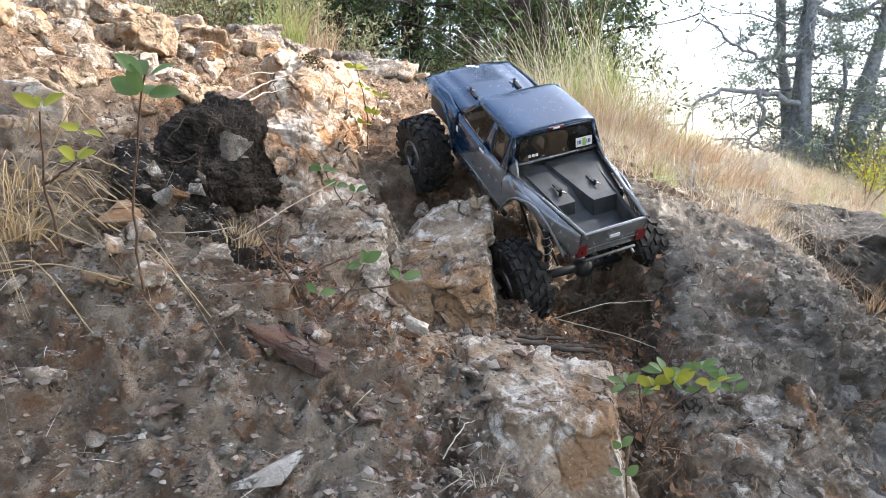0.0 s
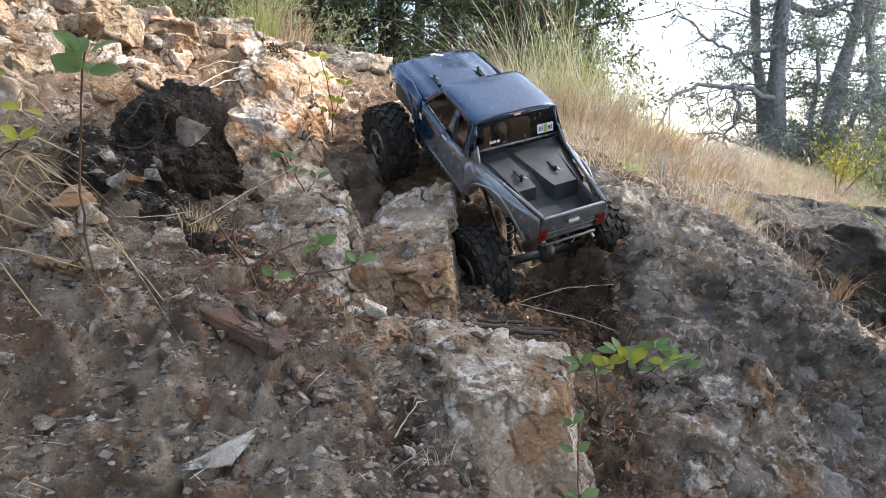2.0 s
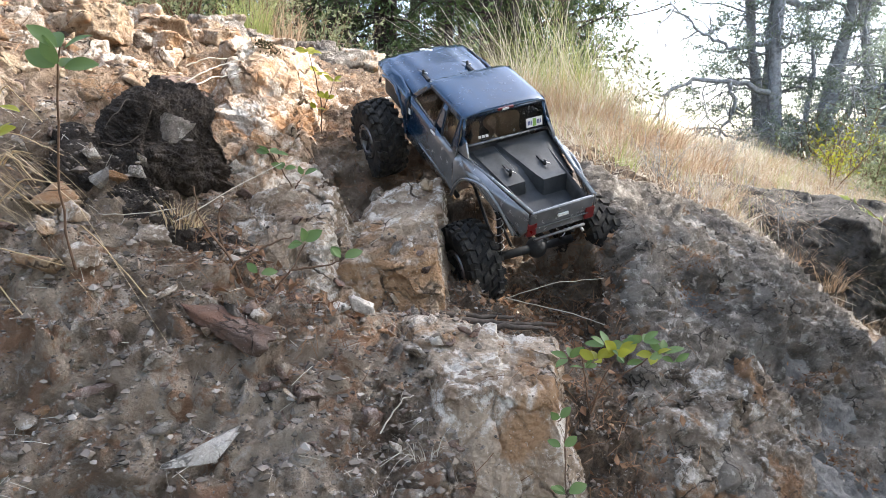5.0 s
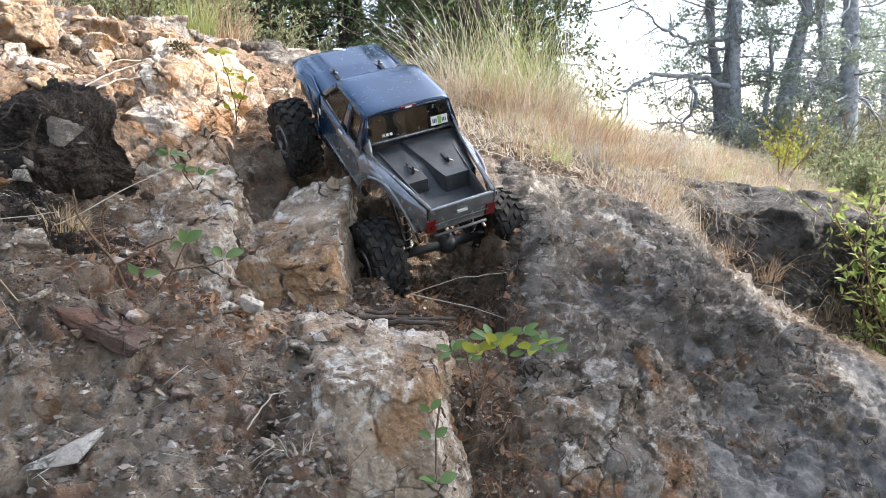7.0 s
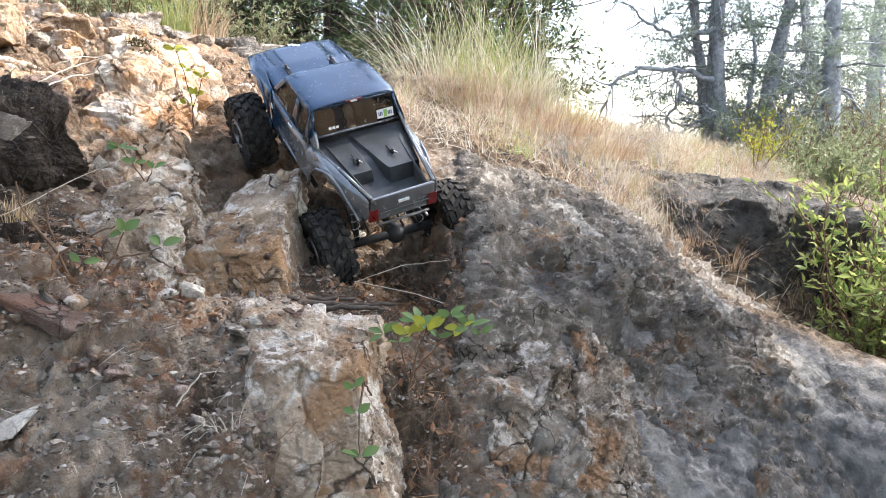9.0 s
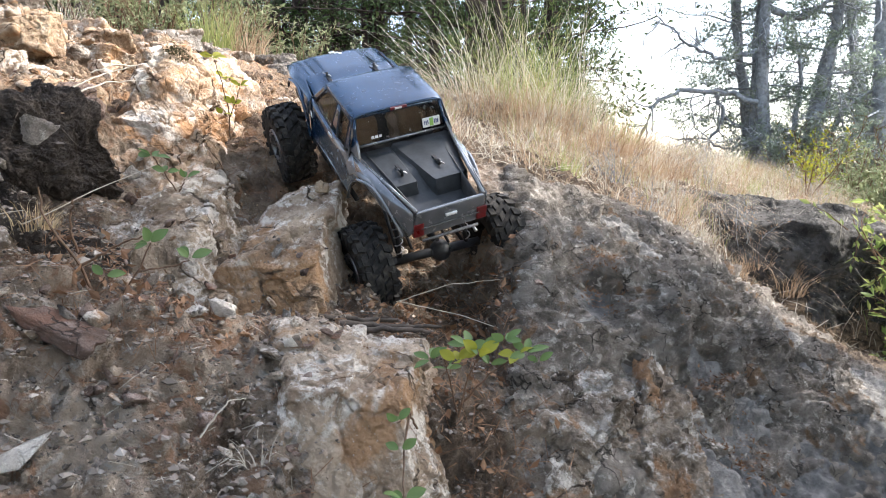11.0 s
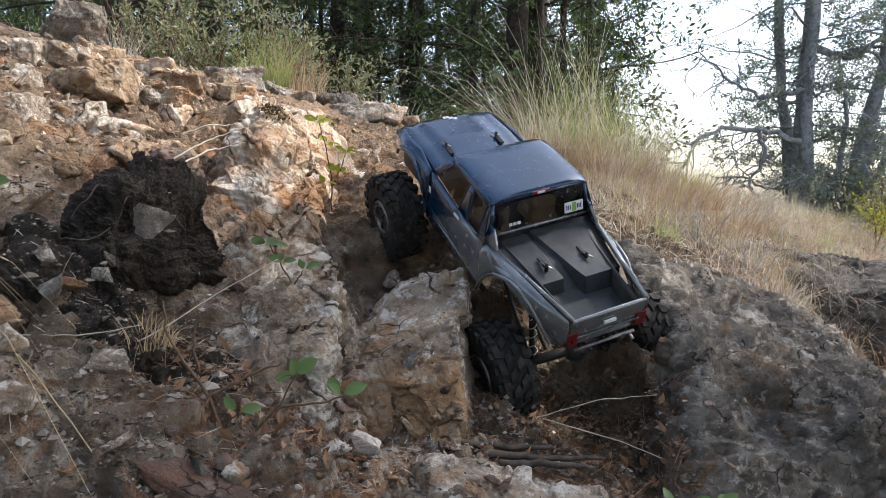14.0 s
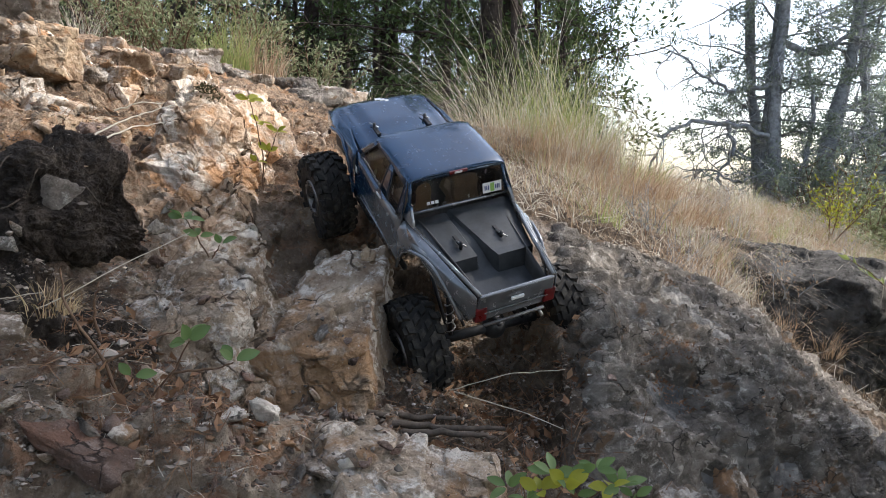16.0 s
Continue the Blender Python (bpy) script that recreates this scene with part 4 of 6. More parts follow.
for v in bm.verts:
    top = v.co.z > 0
    v.co = ((-77 if v.co.x < 0 else -71) * MM + (-0.001 if top else 0.004), (1 if v.co.y > 0 else -1) * (50.5 if top else 54.5) * MM, (90 if top else 45) * MM)
bmesh.ops.bevel(bm, geom=bm.edges[:], offset=0.0025, segments=3, affect="EDGES", profile=0.6)
gate = part("tailgate", bm, M_PAINT, truck, "silver tailgate", True)
block("gate_handle", (-80, -8, 73), (-77, 9, 77), M_WHITEPART, gate, "white tailgate handle", 0.6)
block("gate_crease", (-78.2, -44, 61), (-76.2, 44, 62.6), M_PAINT, gate, "", 0.5)
for side in (1, -1):
    block("tail_lamp", (-77.6, side * 47.5 - 7.5, 50), (-68, side * 47.5 + 7.5, 70), M_REDLENS, truck, "dark red tail lamp", 1.2)
rod("rear_bumper", (-77, 42, 41), (-77, -42, 41), 2.2, M_ALU, truck, "dull steel rear bumper bar")
rod("bumper_bracket", (-80, 22, 38), (-40, 20, 26), 3, M_BLACK, truck)
rod("bumper_bracket", (-80, -22, 38), (-40, -20, 26), 3, M_BLACK, truck)
rod("tow_hook", (-79, -34, 41), (-85, -36, 36), 2.2, M_STEEL, truck, "bright steel tow hook")
# bed: liner pads, channel and the open well
def bed_rows():
    """Rows of the bed's moulded deck: a low middle channel between two raised decks, falling into a well at the tail."""
    for x in (-72, -60, -45, -32, -24, -18, -16, -13.5, -11, -8, -4, -2, 0, 3, 8, 14, 20, 30, 42, 55, 70, 86):
        wide = lerp(x, (-75, 49), (85, 75))
        deck, well = lerp(x, (0, 81), (86, 90)), lerp(x, (-72, 56), (-26, 57), (-4, 62), (30, 82), (86, 88))
        left_at, right_at = lerp(x, (0, 13), (86, 18)), lerp(x, (-16, 9), (86, -16))
        on_left, on_right = min(1, max(0, (x + 4) / 4)), min(1, max(0, (x + 16) / 5))
        row = [(x, y, well + (deck + 3.5 - well) * on_right) for y in np.linspace(-wide, -right_at - 2.0, 7)]
        row += [(x, y, well) for y in np.linspace(-right_at, left_at, 7)]
        row += [(x, y, well + (deck - well) * on_left) for y in np.linspace(left_at + 2.0, wide, 7)]
        yield row


bm = bmesh.new()
g = [[bm.verts.new([float(q) * MM for q in p]) for p in row] for row in bed_rows()]
for a, b in zip(g, g[1:]):
    for i in range(len(a) - 1):
        bm.faces.new((a[i], b[i], b[i + 1], a[i + 1]))
bf = shell(part("bed_floor", bm, M_BED, truck, "dusty grey moulded bed floor with raised decks", True))
bf.data.set_sharp_from_angle(angle=radians(28))
for y in (29, -29):
    post = rod("body_post", (18, y, 84), (18, y, 95), 2.4, M_BLACK, truck)
    rod("body_clip", (10, y - 4, 91.5), (27, y + 4, 91.5), 1.1, M_STEEL, post)
    block("clip_tab", (20, y - 2.5, 88), (38, y + 2.5, 91), M_BLACK, post, "", 0.6)
for y in (41, -41):
    post = rod("body_post", (287, y, 110), (287, y, 122), 2.4, M_BLACK, truck)
    rod("body_clip", (280, y - 4, 118), (296, y + 4, 118), 1.1, M_STEEL, post)
    block("clip_tab", (266, y - 3, 113), (286, y + 3, 116), M_BLACK, post, "", 0.6)
for k in range(3):
    block("hood_sticker", (360 + k * 4, -12 + k * 5, 112.6), (366 + k * 4, -6 + k * 7, 113.6), M_WHITEPART, truck, "scuffed white hood sticker", 0.2)
# front end
block("grille", (380, -66, 68), (388, 66, 99), M_BLACK, truck, "black grille", 2)
for y in (54, -54):
    block("headlight", (386, y - 11, 78), (391, y + 11, 94), M_ALU, truck, "grey headlight", 1)
rod("front_bumper", (398, 62, 52), (398, -62, 52), 4, M_STEEL, truck, "scuffed steel front bumper")
for y in (30, -30):
    rod("bumper_bracket", (398, y, 52), (350, y * 0.7, 34), 3, M_BLACK, truck)
# cabin: dark tub, dash, two seats
block("cabin_tub", (90, -78, 50), (246, 78, 62), M_TUB, truck, "", 2)
block("dashboard", (226, -72, 62), (248, 72, 100), M_TUB, truck, "", 4)
for y in (36, -36):
    seat = block("seat", (140, y - 20, 62), (182, y + 20, 76), M_SEAT, truck, "beige moulded seat", 4)
    block("seat_back", (132, y - 19, 70), (144, y + 19, 122), M_SEAT, seat, "", 4)
wheel_ring = bmesh.new()
for k in range(16):
    a0, a1 = 2 * math.pi * k / 16, 2 * math.pi * (k + 1) / 16
    rod_bm(wheel_ring, (0.214 + 0.006 * math.cos(a0), 0.036 + 0.017 * math.sin(a0), 0.098 + 0.015 * math.cos(a0)), (0.214 + 0.006 * math.cos(a1), 0.036 + 0.017 * math.sin(a1), 0.098 + 0.015 * math.cos(a1)), 0.0018, 6)
part("steering_wheel", wheel_ring, M_BLACK, truck, "", True)

# chassis, axles, links, shocks
for y in (20, -20):
    block("chassis_rail", (-62, y - 3, 22), (372, y + 3, 40), M_BLACK, truck, "", 1)
block("skid_plate", (120, -34, 4), (210, 34, 20), M_BLACK, truck, "", 4)
block("gearbox", (140, -24, 20), (230, 24, 50), M_BLACK, truck, "", 4)
block("wheel_well", (256, -74, 42), (378, 74, 96), M_TUB, truck, "black inner wheel well", 6)
WHEELS = {"rl": (0, 96, -50), "rr": (0, -122, -68), "fl": (315, 112, -8), "fr": (315, -96, 4)}


def tyre_mesh():
    """A fat crawler tyre: a lathed carcass with rows of tread blocks, axis along y."""
    prof = [(-19, 27), (-23.5, 30), (-25, 38), (-25, 46), (-23, 53), (-18, 56.5), (-8, 57.6), (8, 57.6), (18, 56.5), (23, 53), (25, 46), (25, 38), (23.5, 30), (19, 27)]
    seg = 56
    V, F4 = [], []
    for k in range(seg):
        a = 2 * math.pi * k / seg
        V += [(r * math.cos(a), y, r * math.sin(a)) for y, r in prof]
    n = len(prof)
    for k in range(seg):
        for i in range(n):
            F4.append((k * n + i, k * n + (i + 1) % n, ((k + 1) % seg) * n + (i + 1) % n, ((k + 1) % seg) * n + i))

    me = np_mesh("tyre", np.array(V) * MM * np.array((1.06, 1.0, 1.06)), F4, False)
    return me



def lug_mesh(da, y0, y1, r0, r1, skew=0.0, tilt=0.0):
    """One tread block, at angle 0 of the tyre."""
    V = []
    for rr, sh in ((r0, 1.0), (r1, 0.82)):
        for sa, yy in ((-1, y0), (1, y0), (1, y1), (-1, y1)):
            ym = (y0 + y1) / 2
            yq = ym + (yy - ym) * sh
            aa = sa * da * sh + skew * (yq - ym)
            rq = (rr - tilt * abs(yq)) * 1.06
            V.append((rq * math.cos(aa) * MM, yq * MM, rq * math.sin(aa) * MM))
    return np_mesh("tread_block", V, [(0, 1, 2, 3), (7, 6, 5, 4), (0, 4, 5, 1), (1, 5, 6, 2), (2, 6, 7, 3), (3, 7, 4, 0)], False)


ROWS_OF_TREAD = 20
STEP = 2 * math.pi / ROWS_OF_TREAD
LUGS = [(lug_mesh(STEP * 0.30, 1.2, 11, 55, 61.5, 0.012), 0.0), (lug_mesh(STEP * 0.30, -11, -1.2, 55, 61.5, 0.012), 0.5),
        (lug_mesh(STEP * 0.33, 12, 21.5, 52, 61.8, -0.006, 0.06), 0.45), (lug_mesh(STEP * 0.33, -21.5, -12, 52, 61.8, -0.006, 0.06), 0.95),
        (lug_mesh(STEP * 0.26, 21, 26.6, 46, 57.5), 0.45), (lug_mesh(STEP * 0.26, -26.6, -21, 46, 57.5), 0.95)]


def lathe_mesh(name, prof, seg=40):
    V = [(r * math.cos(2 * math.pi * k / seg) * MM, y * MM, r * math.sin(2 * math.pi * k / seg) * MM) for k in range(seg) for y, r in prof]
    n = len(prof)
    F4 = [(k * n + i, k * n + i + 1, ((k + 1) % seg) * n + i + 1, ((k + 1) % seg) * n + i) for k in range(seg) for i in range(n - 1)]
    return np_mesh(name, V, F4, False)


TYRE = tyre_mesh()
RIM = lathe_mesh("rim", [(22, 28.5), (24.5, 27.5), (24.5, 20.5), (22, 19.5), (14, 18.5), (13, 7), (17, 6.5), (17, 0.1)])
DISC = lathe_mesh("disc", [(15.6, 18.6), (16.4, 17), (16.4, 5.5), (19, 5), (19, 0.1)], 20)
bmb = bmesh.new()
for k in range(6):
    a = 2 * math.pi * k / 6
    rod_bm(bmb, (0.0135 * math.cos(a) * 0.4, 0.019, 0.0135 * math.sin(a) * 0.4), (0.0195 * math.cos(a), 0.021, 0.0195 * math.sin(a)), 0.0028, 6)
SPOKES = bpy.data.meshes.new("spokes")
bmb.to_mesh(SPOKES)
bmb.free()
bmb = bmesh.new()
rod_bm(bmb, (0, 0.023, 0), (0, 0.0262, 0), 0.0013, 6)
BOLT = bpy.data.meshes.new("bolt")
bmb.to_mesh(BOLT)
bmb.free()
for key, (wx, wy, wz) in WHEELS.items():
    steer = 2 if key[0] == "f" else 0
    tyre = solid("wheel", TYRE, M_RUBBER, truck, "fat dusty black crawler tyre on a beadlock rim")
    spin = {"rl": 7, "rr": 31, "fl": 18, "fr": 50}[key]
    tyre.matrix_basis = Matrix.Translation((wx * MM, wy * MM, wz * MM)) @ pose(0, 0, 0, 0, 0, steer) @ (pose(0, 0, 0, 0, 0, 180) if wy < 0 else Matrix()) @ pose(0, 0, 0, 0, spin, 0) @ Matrix.Scale(1.05, 4)
    for me_, shift in LUGS:
        for k in range(ROWS_OF_TREAD):
            solid("tread_block", me_, M_RUBBER, tyre).matrix_basis = Matrix.Rotation((k + shift) * STEP, 4, "Y")
    solid("rim", RIM, M_ALU, tyre, "grey beadlock rim")
    solid("hub_disc", DISC, M_BLACK, tyre)
    solid("spokes", SPOKES, M_BLACK, tyre, "black six-spoke wheel face")
    for k in range(12):
        b = solid("bolt", BOLT, M_BLACK, tyre)
        a = 2 * math.pi * k / 12
        b.matrix_basis = Matrix.Translation((0.024 * math.cos(a), 0, 0.024 * math.sin(a)))
for a, b in (("rl", "rr"), ("fl", "fr")):
    pa, pb = Vector(WHEELS[a]), Vector(WHEELS[b])
    ax = rod("axle", pa + (pb - pa) * 0.14, pb + (pa - pb) * 0.14, 7, M_BLACK, truck, "black axle tube with pumpkin")
    mid = pa + (pb - pa) * 0.55
    bm = bmesh.new()
    bmesh.ops.create_icosphere(bm, subdivisions=3, radius=0.017, matrix=Matrix.Translation(mid * MM))
    part("differential", bm, M_BLACK, ax, "", True)
    x_in = 130 if pa.x < 100 else 200
    for f, y in ((0.24, 30), (0.76, -30)):
        e0 = pa + (pb - pa) * f
        rod("link", (e0.x, e0.y, e0.z - 4), (x_in, y, 12), 2.6, M_BLACK, truck, "thin suspension link")
        rod("upper_link", (e0.x, e0.y * 0.55, e0.z + 14), (x_in + (20 if pa.x < 100 else -20), y * 0.7, 34), 2.2, M_BLACK, truck)
        top = (e0.x + (26 if pa.x < 100 else -20), 46 if y > 0 else -46, 82 if pa.x < 100 else 90)
        sh = rod("shock", (e0.x, e0.y, e0.z + 6), top, 3.6, M_BLACK, truck, "black shock absorber with coil spring")
        bm = bmesh.new()
        p0, p1 = Vector((e0.x, e0.y, e0.z + 14)), Vector(top)
        q = (p1 - p0).to_track_quat("Z", "Y").to_matrix()
        pts = [p0 + (p1 - p0) * (k / 72) + q @ Vector((6.2 * math.cos(k * 0.785), 6.2 * math.sin(k * 0.785), 0)) for k in range(73)]
        for u, w in zip(pts, pts[1:]):
            rod_bm(bm, u * MM, w * MM, 0.0009, 5)
        part("coil_spring", bm, M_STEEL, sh, "dull steel coil spring", True)
    rod("drive_shaft", mid, (165, 0, 20), 3.4, M_BLACK, truck)


# ---- plants ----
def blades(base, length, lean, width, seed, droop=0.5, seg=3, spread=None):
    """Grass blades as tapered strips: base (n, 3), lengths (n,), lean directions (n, 2)."""
    rng = np.random.default_rng(seed)
    n = len(base)
    V = np.zeros((n, seg + 1, 2, 3))
    ang = rng.uniform(0, 2 * np.pi, n)
    side = np.stack([np.cos(ang), np.sin(ang), np.zeros(n)], 1)
    for k in range(seg + 1):
        s = k / seg
        c = base + np.stack([lean[:, 0] * length * s ** 1.7, lean[:, 1] * length * s ** 1.7, length * (s - droop * s ** 3 * np.hypot(lean[:, 0], lean[:, 1]))], 1)
        w = width * (1 - 0.85 * s)
        V[:, k, 0], V[:, k, 1] = c - side * w[:, None] / 2, c + side * w[:, None] / 2
    idx = np.arange(n * (seg + 1) * 2).reshape(n, seg + 1, 2)
    F4 = np.concatenate([np.stack([idx[:, k, 0], idx[:, k, 1], idx[:, k + 1, 1], idx[:, k + 1, 0]], 1) for k in range(seg)])
    return V.reshape(-1, 3), F4


def leaves(centre, direction, size, aspect, seed, fold=0.25):
    """Pointed leaves of four quads each: centres (n, 3), directions (n, 3), sizes (n,)."""
    rng = np.random.default_rng(seed)
    n = len(centre)
    d = direction / np.linalg.norm(direction, axis=1)[:, None]
    r = rng.normal(size=(n, 3))
    s = np.cross(d, r)
    s /= np.linalg.norm(s, axis=1)[:, None]
    u = np.cross(s, d)
    V = np.zeros((n, 9, 3))
    for k, (t, w) in enumerate(((0.0, 0.12), (0.45, 1.0), (1.0, 0.05))):
        for j, q in enumerate((-1, 0, 1)):
            V[:, 3 * k + j] = centre + d * (t * size)[:, None] + s * (q * w * aspect * size / 2)[:, None] + u * ((abs(q) * fold * w * aspect - 0.25 * t * t) * size * 0.5)[:, None]
    idx = np.arange(n * 9).reshape(n, 9)
    F4 = np.concatenate([idx[:, [a, a + 1, a + 4, a + 3]] for a in (0, 1, 3, 4)])
    return V.reshape(-1, 3), F4


def join(parts_):
    V, F, off = [], [], 0
    for v, f in parts_:
        V.append(np.asarray(v))
        F.append(np.asarray(f) + off)
        off += len(v)
    return np.concatenate(V), np.concatenate(F)


def wander(rng, start, way, length, steps, wobble, sag=0.0):
    """A crooked line from start."""
    p, d, out = np.array(start, float), np.array(way, float) / np.linalg.norm(way), []
    for k in range(steps + 1):
        out.append(p.copy())
        d = d + rng.normal(size=3) * wobble + np.array((0, 0, -sag))
        d /= np.linalg.norm(d)
        p = p + d * length / steps
    return np.array(out)


def conifer(seed, tall, girth, crown_from, reach, sprays, needle, bare=0.25, mat=None, lean=(0.0, 0.0), bark=None, gaps=0.0):
    """A tree: tapered crooked trunk, limbs in whorls, twigs with sprays of narrow leaves. Returns the thing at the origin."""
    rng = np.random.default_rng(seed)
    tree = new("tree")
    hs = np.linspace(-0.4, tall, 26)
    cx = np.cumsum(rng.normal(size=26)) * girth * 0.12 + lean[0] * hs
    cy = np.cumsum(rng.normal(size=26)) * girth * 0.12 + lean[1] * hs
    trunk = np.stack([cx - cx[1], cy - cy[1], hs], 1)
    rad = girth * (1 - 0.85 * np.clip(hs / tall, 0, 1)) * (1 + 0.35 * np.exp(-np.maximum(hs, 0) / 0.25))
    wood = [tube(trunk, rad * (1 + 0.1 * rng.normal(size=26)), 12)]
    crown = []
    z = bare
    while z < tall * 0.96:
        dead = z < crown_from
        n = rng.integers(1, 4)
        for _ in range(n):
            a = rng.uniform(0, 2 * np.pi)
            ln = reach * (0.35 + 0.65 * (1 - z / tall)) * rng.uniform(0.55, 1.1) * (0.7 if dead else 1)
            at = np.array([np.interp(z, hs, trunk[:, k]) for k in range(3)])
            limb = wander(rng, at, (math.cos(a), math.sin(a), rng.uniform(-0.15, 0.35)), ln, 9, 0.16, 0.02)
            r0 = max(0.006, girth * 0.16 * rng.uniform(0.6, 1.1))
            wood.append(tube(limb, np.linspace(r0, 0.003, 10), 5))
            for q in range(2, 10):
                for _k in range(2):
                    tw = wander(rng, limb[q], limb[q] - limb[q - 1] + rng.normal(size=3) * 0.10 * ln, ln * rng.uniform(0.12, 0.3), 4, 0.25)
                    wood.append(tube(tw, np.linspace(0.004, 0.0015, 5), 3))
                    if rng.random() < (0.8 if dead else gaps):
                        continue
                    m = int(sprays * rng.uniform(0.5, 1.4))
                    t = rng.uniform(0.2, 1, m)
                    c = tw[0] + (tw[-1] - tw[0]) * t[:, None] + rng.normal(size=(m, 3)) * 0.035
                    d = (tw[-1] - tw[0]) / np.linalg.norm(tw[-1] - tw[0]) + rng.normal(size=(m, 3)) * 0.8
                    crown.append(leaves(c, d, needle * rng.uniform(0.6, 1.3, m), 0.42, int(rng.integers(1 << 30))))
        z += rng.uniform(0.12, 0.30)
    v, f = join(wood)
    solid("trunk", np_mesh("trunk", v, f), bark or M_BARK, tree, "dark rough trunk and limbs")
    if crown:
        v, f = join(crown)
        solid("crown", np_mesh("crown", v, f, False), mat or M_NEEDLE, tree, "dark green foliage with gaps")
    return tree


def plant_at(x, y, turn=0.0, scale=1.0, sink=0.0):
    return Matrix.Translation((x, y, ground_z(x, y) - sink)) @ pose(0, 0, 0, 0, 0, turn) @ Matrix.Scale(scale, 4)


# forest behind the ridge
kinds = [conifer(101, 7.5, 0.105, 0.9, 1.7, 9, 0.055), conifer(102, 8.5, 0.12, 0.5, 2.0, 9, 0.06), conifer(103, 6.5, 0.085, 1.3, 1.5, 10, 0.05), conifer(104, 3.6, 0.035, 0.0, 1.0, 13, 0.05, 0.1)]
spots = [(-2.62, 6.1, 1, 1.05), (-1.30, 9.1, 0, 1.0), (-0.96, 10.2, 2, 1.0), (-0.36, 9.1, 0, 1.15), (0.80, 7.6, 1, 1.25), (0.95, 6.9, 3, 1.25), (1.75, 8.6, 3, 1.5), (0.35, 7.6, 3, 1.3), (1.35, 8.0, 3, 1.4), (1.2, 9.4, 1, 1.2)]
rngf = np.random.default_rng(7)
for k in range(34):
    q = -0.66 + 0.92 * (k + rngf.uniform(0.1, 0.9)) / 34
    r = rngf.uniform(8.0, 15)
    spots.append((q * r, r, 3, rngf.uniform(0.7, 1.2)))
for ring, count in ((13.0, 11), (18.0, 14), (26.0, 18), (38.0, 20)):
    for k in range(count):
        q = -0.85 + 1.10 * (k + rngf.uniform(0.1, 0.9)) / count
        spots.append((q * ring, ring * rngf.uniform(0.9, 1.15), int(rngf.integers(3)), rngf.uniform(0.9, 1.4)))
# the rest of the clearing, round the camera
spots += [(-3.6, -2.2, 1, 1.1), (-1.2, -3.6, 0, 1.2), (1.4, -4.0, 1, 1.15), (3.8, -2.6, 2, 1.2), (-4.6, 0.2, 0, 1.2), (-2.4, -1.6, 3, 1.2), (0.3, -2.6, 3, 1.3), (2.4, -1.9, 3, 1.2), (-5.6, 3.0, 1, 1.2), (-0.4, -6.5, 2, 1.5), (4.5, -5.5, 1, 1.3), (-6.5, -4.0, 0, 1.4)]
used = set()
for x, y, k, sc in spots:
    m = plant_at(x, y, float(rngf.uniform(0, 360)), sc)
    if k in used:
        t = copy_thing(kinds[k], Matrix.Identity(4))
    else:
        t = kinds[k]
        used.add(k)
    t.matrix_basis = m
    tagged(t, "dark conifer standing in the forest behind the ridge", "tree", "forest trees")
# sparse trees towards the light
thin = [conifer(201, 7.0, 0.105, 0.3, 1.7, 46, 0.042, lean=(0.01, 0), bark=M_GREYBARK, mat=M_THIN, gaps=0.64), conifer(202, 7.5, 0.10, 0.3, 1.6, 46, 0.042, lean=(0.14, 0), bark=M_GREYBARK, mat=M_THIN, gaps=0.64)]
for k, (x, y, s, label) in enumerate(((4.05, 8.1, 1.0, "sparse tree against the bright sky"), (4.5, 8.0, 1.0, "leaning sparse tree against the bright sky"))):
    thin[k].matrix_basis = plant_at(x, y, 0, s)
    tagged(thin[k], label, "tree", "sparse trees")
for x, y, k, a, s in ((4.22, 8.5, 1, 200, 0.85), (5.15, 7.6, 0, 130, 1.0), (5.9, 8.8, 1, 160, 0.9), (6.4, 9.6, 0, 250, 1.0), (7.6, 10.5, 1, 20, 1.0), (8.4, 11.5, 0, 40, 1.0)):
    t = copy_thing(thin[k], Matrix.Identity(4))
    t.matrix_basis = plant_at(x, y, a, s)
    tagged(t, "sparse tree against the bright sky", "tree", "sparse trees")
# unseen conifers added out of view so that their crowns shade the gully
shade = conifer(301, 8.5, 0.13, 3.2, 2.2, 24, 0.085, 3.2)
def round_the_gully(x, y):
    """A shade tree's place, turned round the gully with the sun."""
    a = radians(60.0 - SUN_AZ)
    dx, dy = x - 0.1, y - 1.0
    return 0.1 + dx * math.cos(a) - dy * math.sin(a), 1.0 + dx * math.sin(a) + dy * math.cos(a)


shade.matrix_basis = plant_at(*round_the_gully(3.2, 1.62))
tagged(shade, "unseen broad conifer added to shade the gully", "tree", "shade trees")
for x, y, a, s in ((3.9, 1.86, 0, 0.95), (4.5, 2.10, 0, 0.92), (3.5, 1.50, 140, 1.0), (2.9, 0.85, 30, 1.0), (4.2, 1.70, 75, 1.1)):
    t = copy_thing(shade, Matrix.Identity(4))
    t.matrix_basis = plant_at(*round_the_gully(x, y), a, s)
# one more unseen tree, added to shade the front boulder and bank
t = copy_thing(shade, Matrix.Identity(4))
t.matrix_basis = plant_at(2.95, 0.68, 200, 0.72)
# bare crooked limbs reaching across the sky
rngd = np.random.default_rng(77)
dead = tagged(new("dead_tree"), "bare crooked grey branches arching against the sky", "dead tree")
base = np.array((4.0, 7.9, ground_z(4.0, 7.9)))


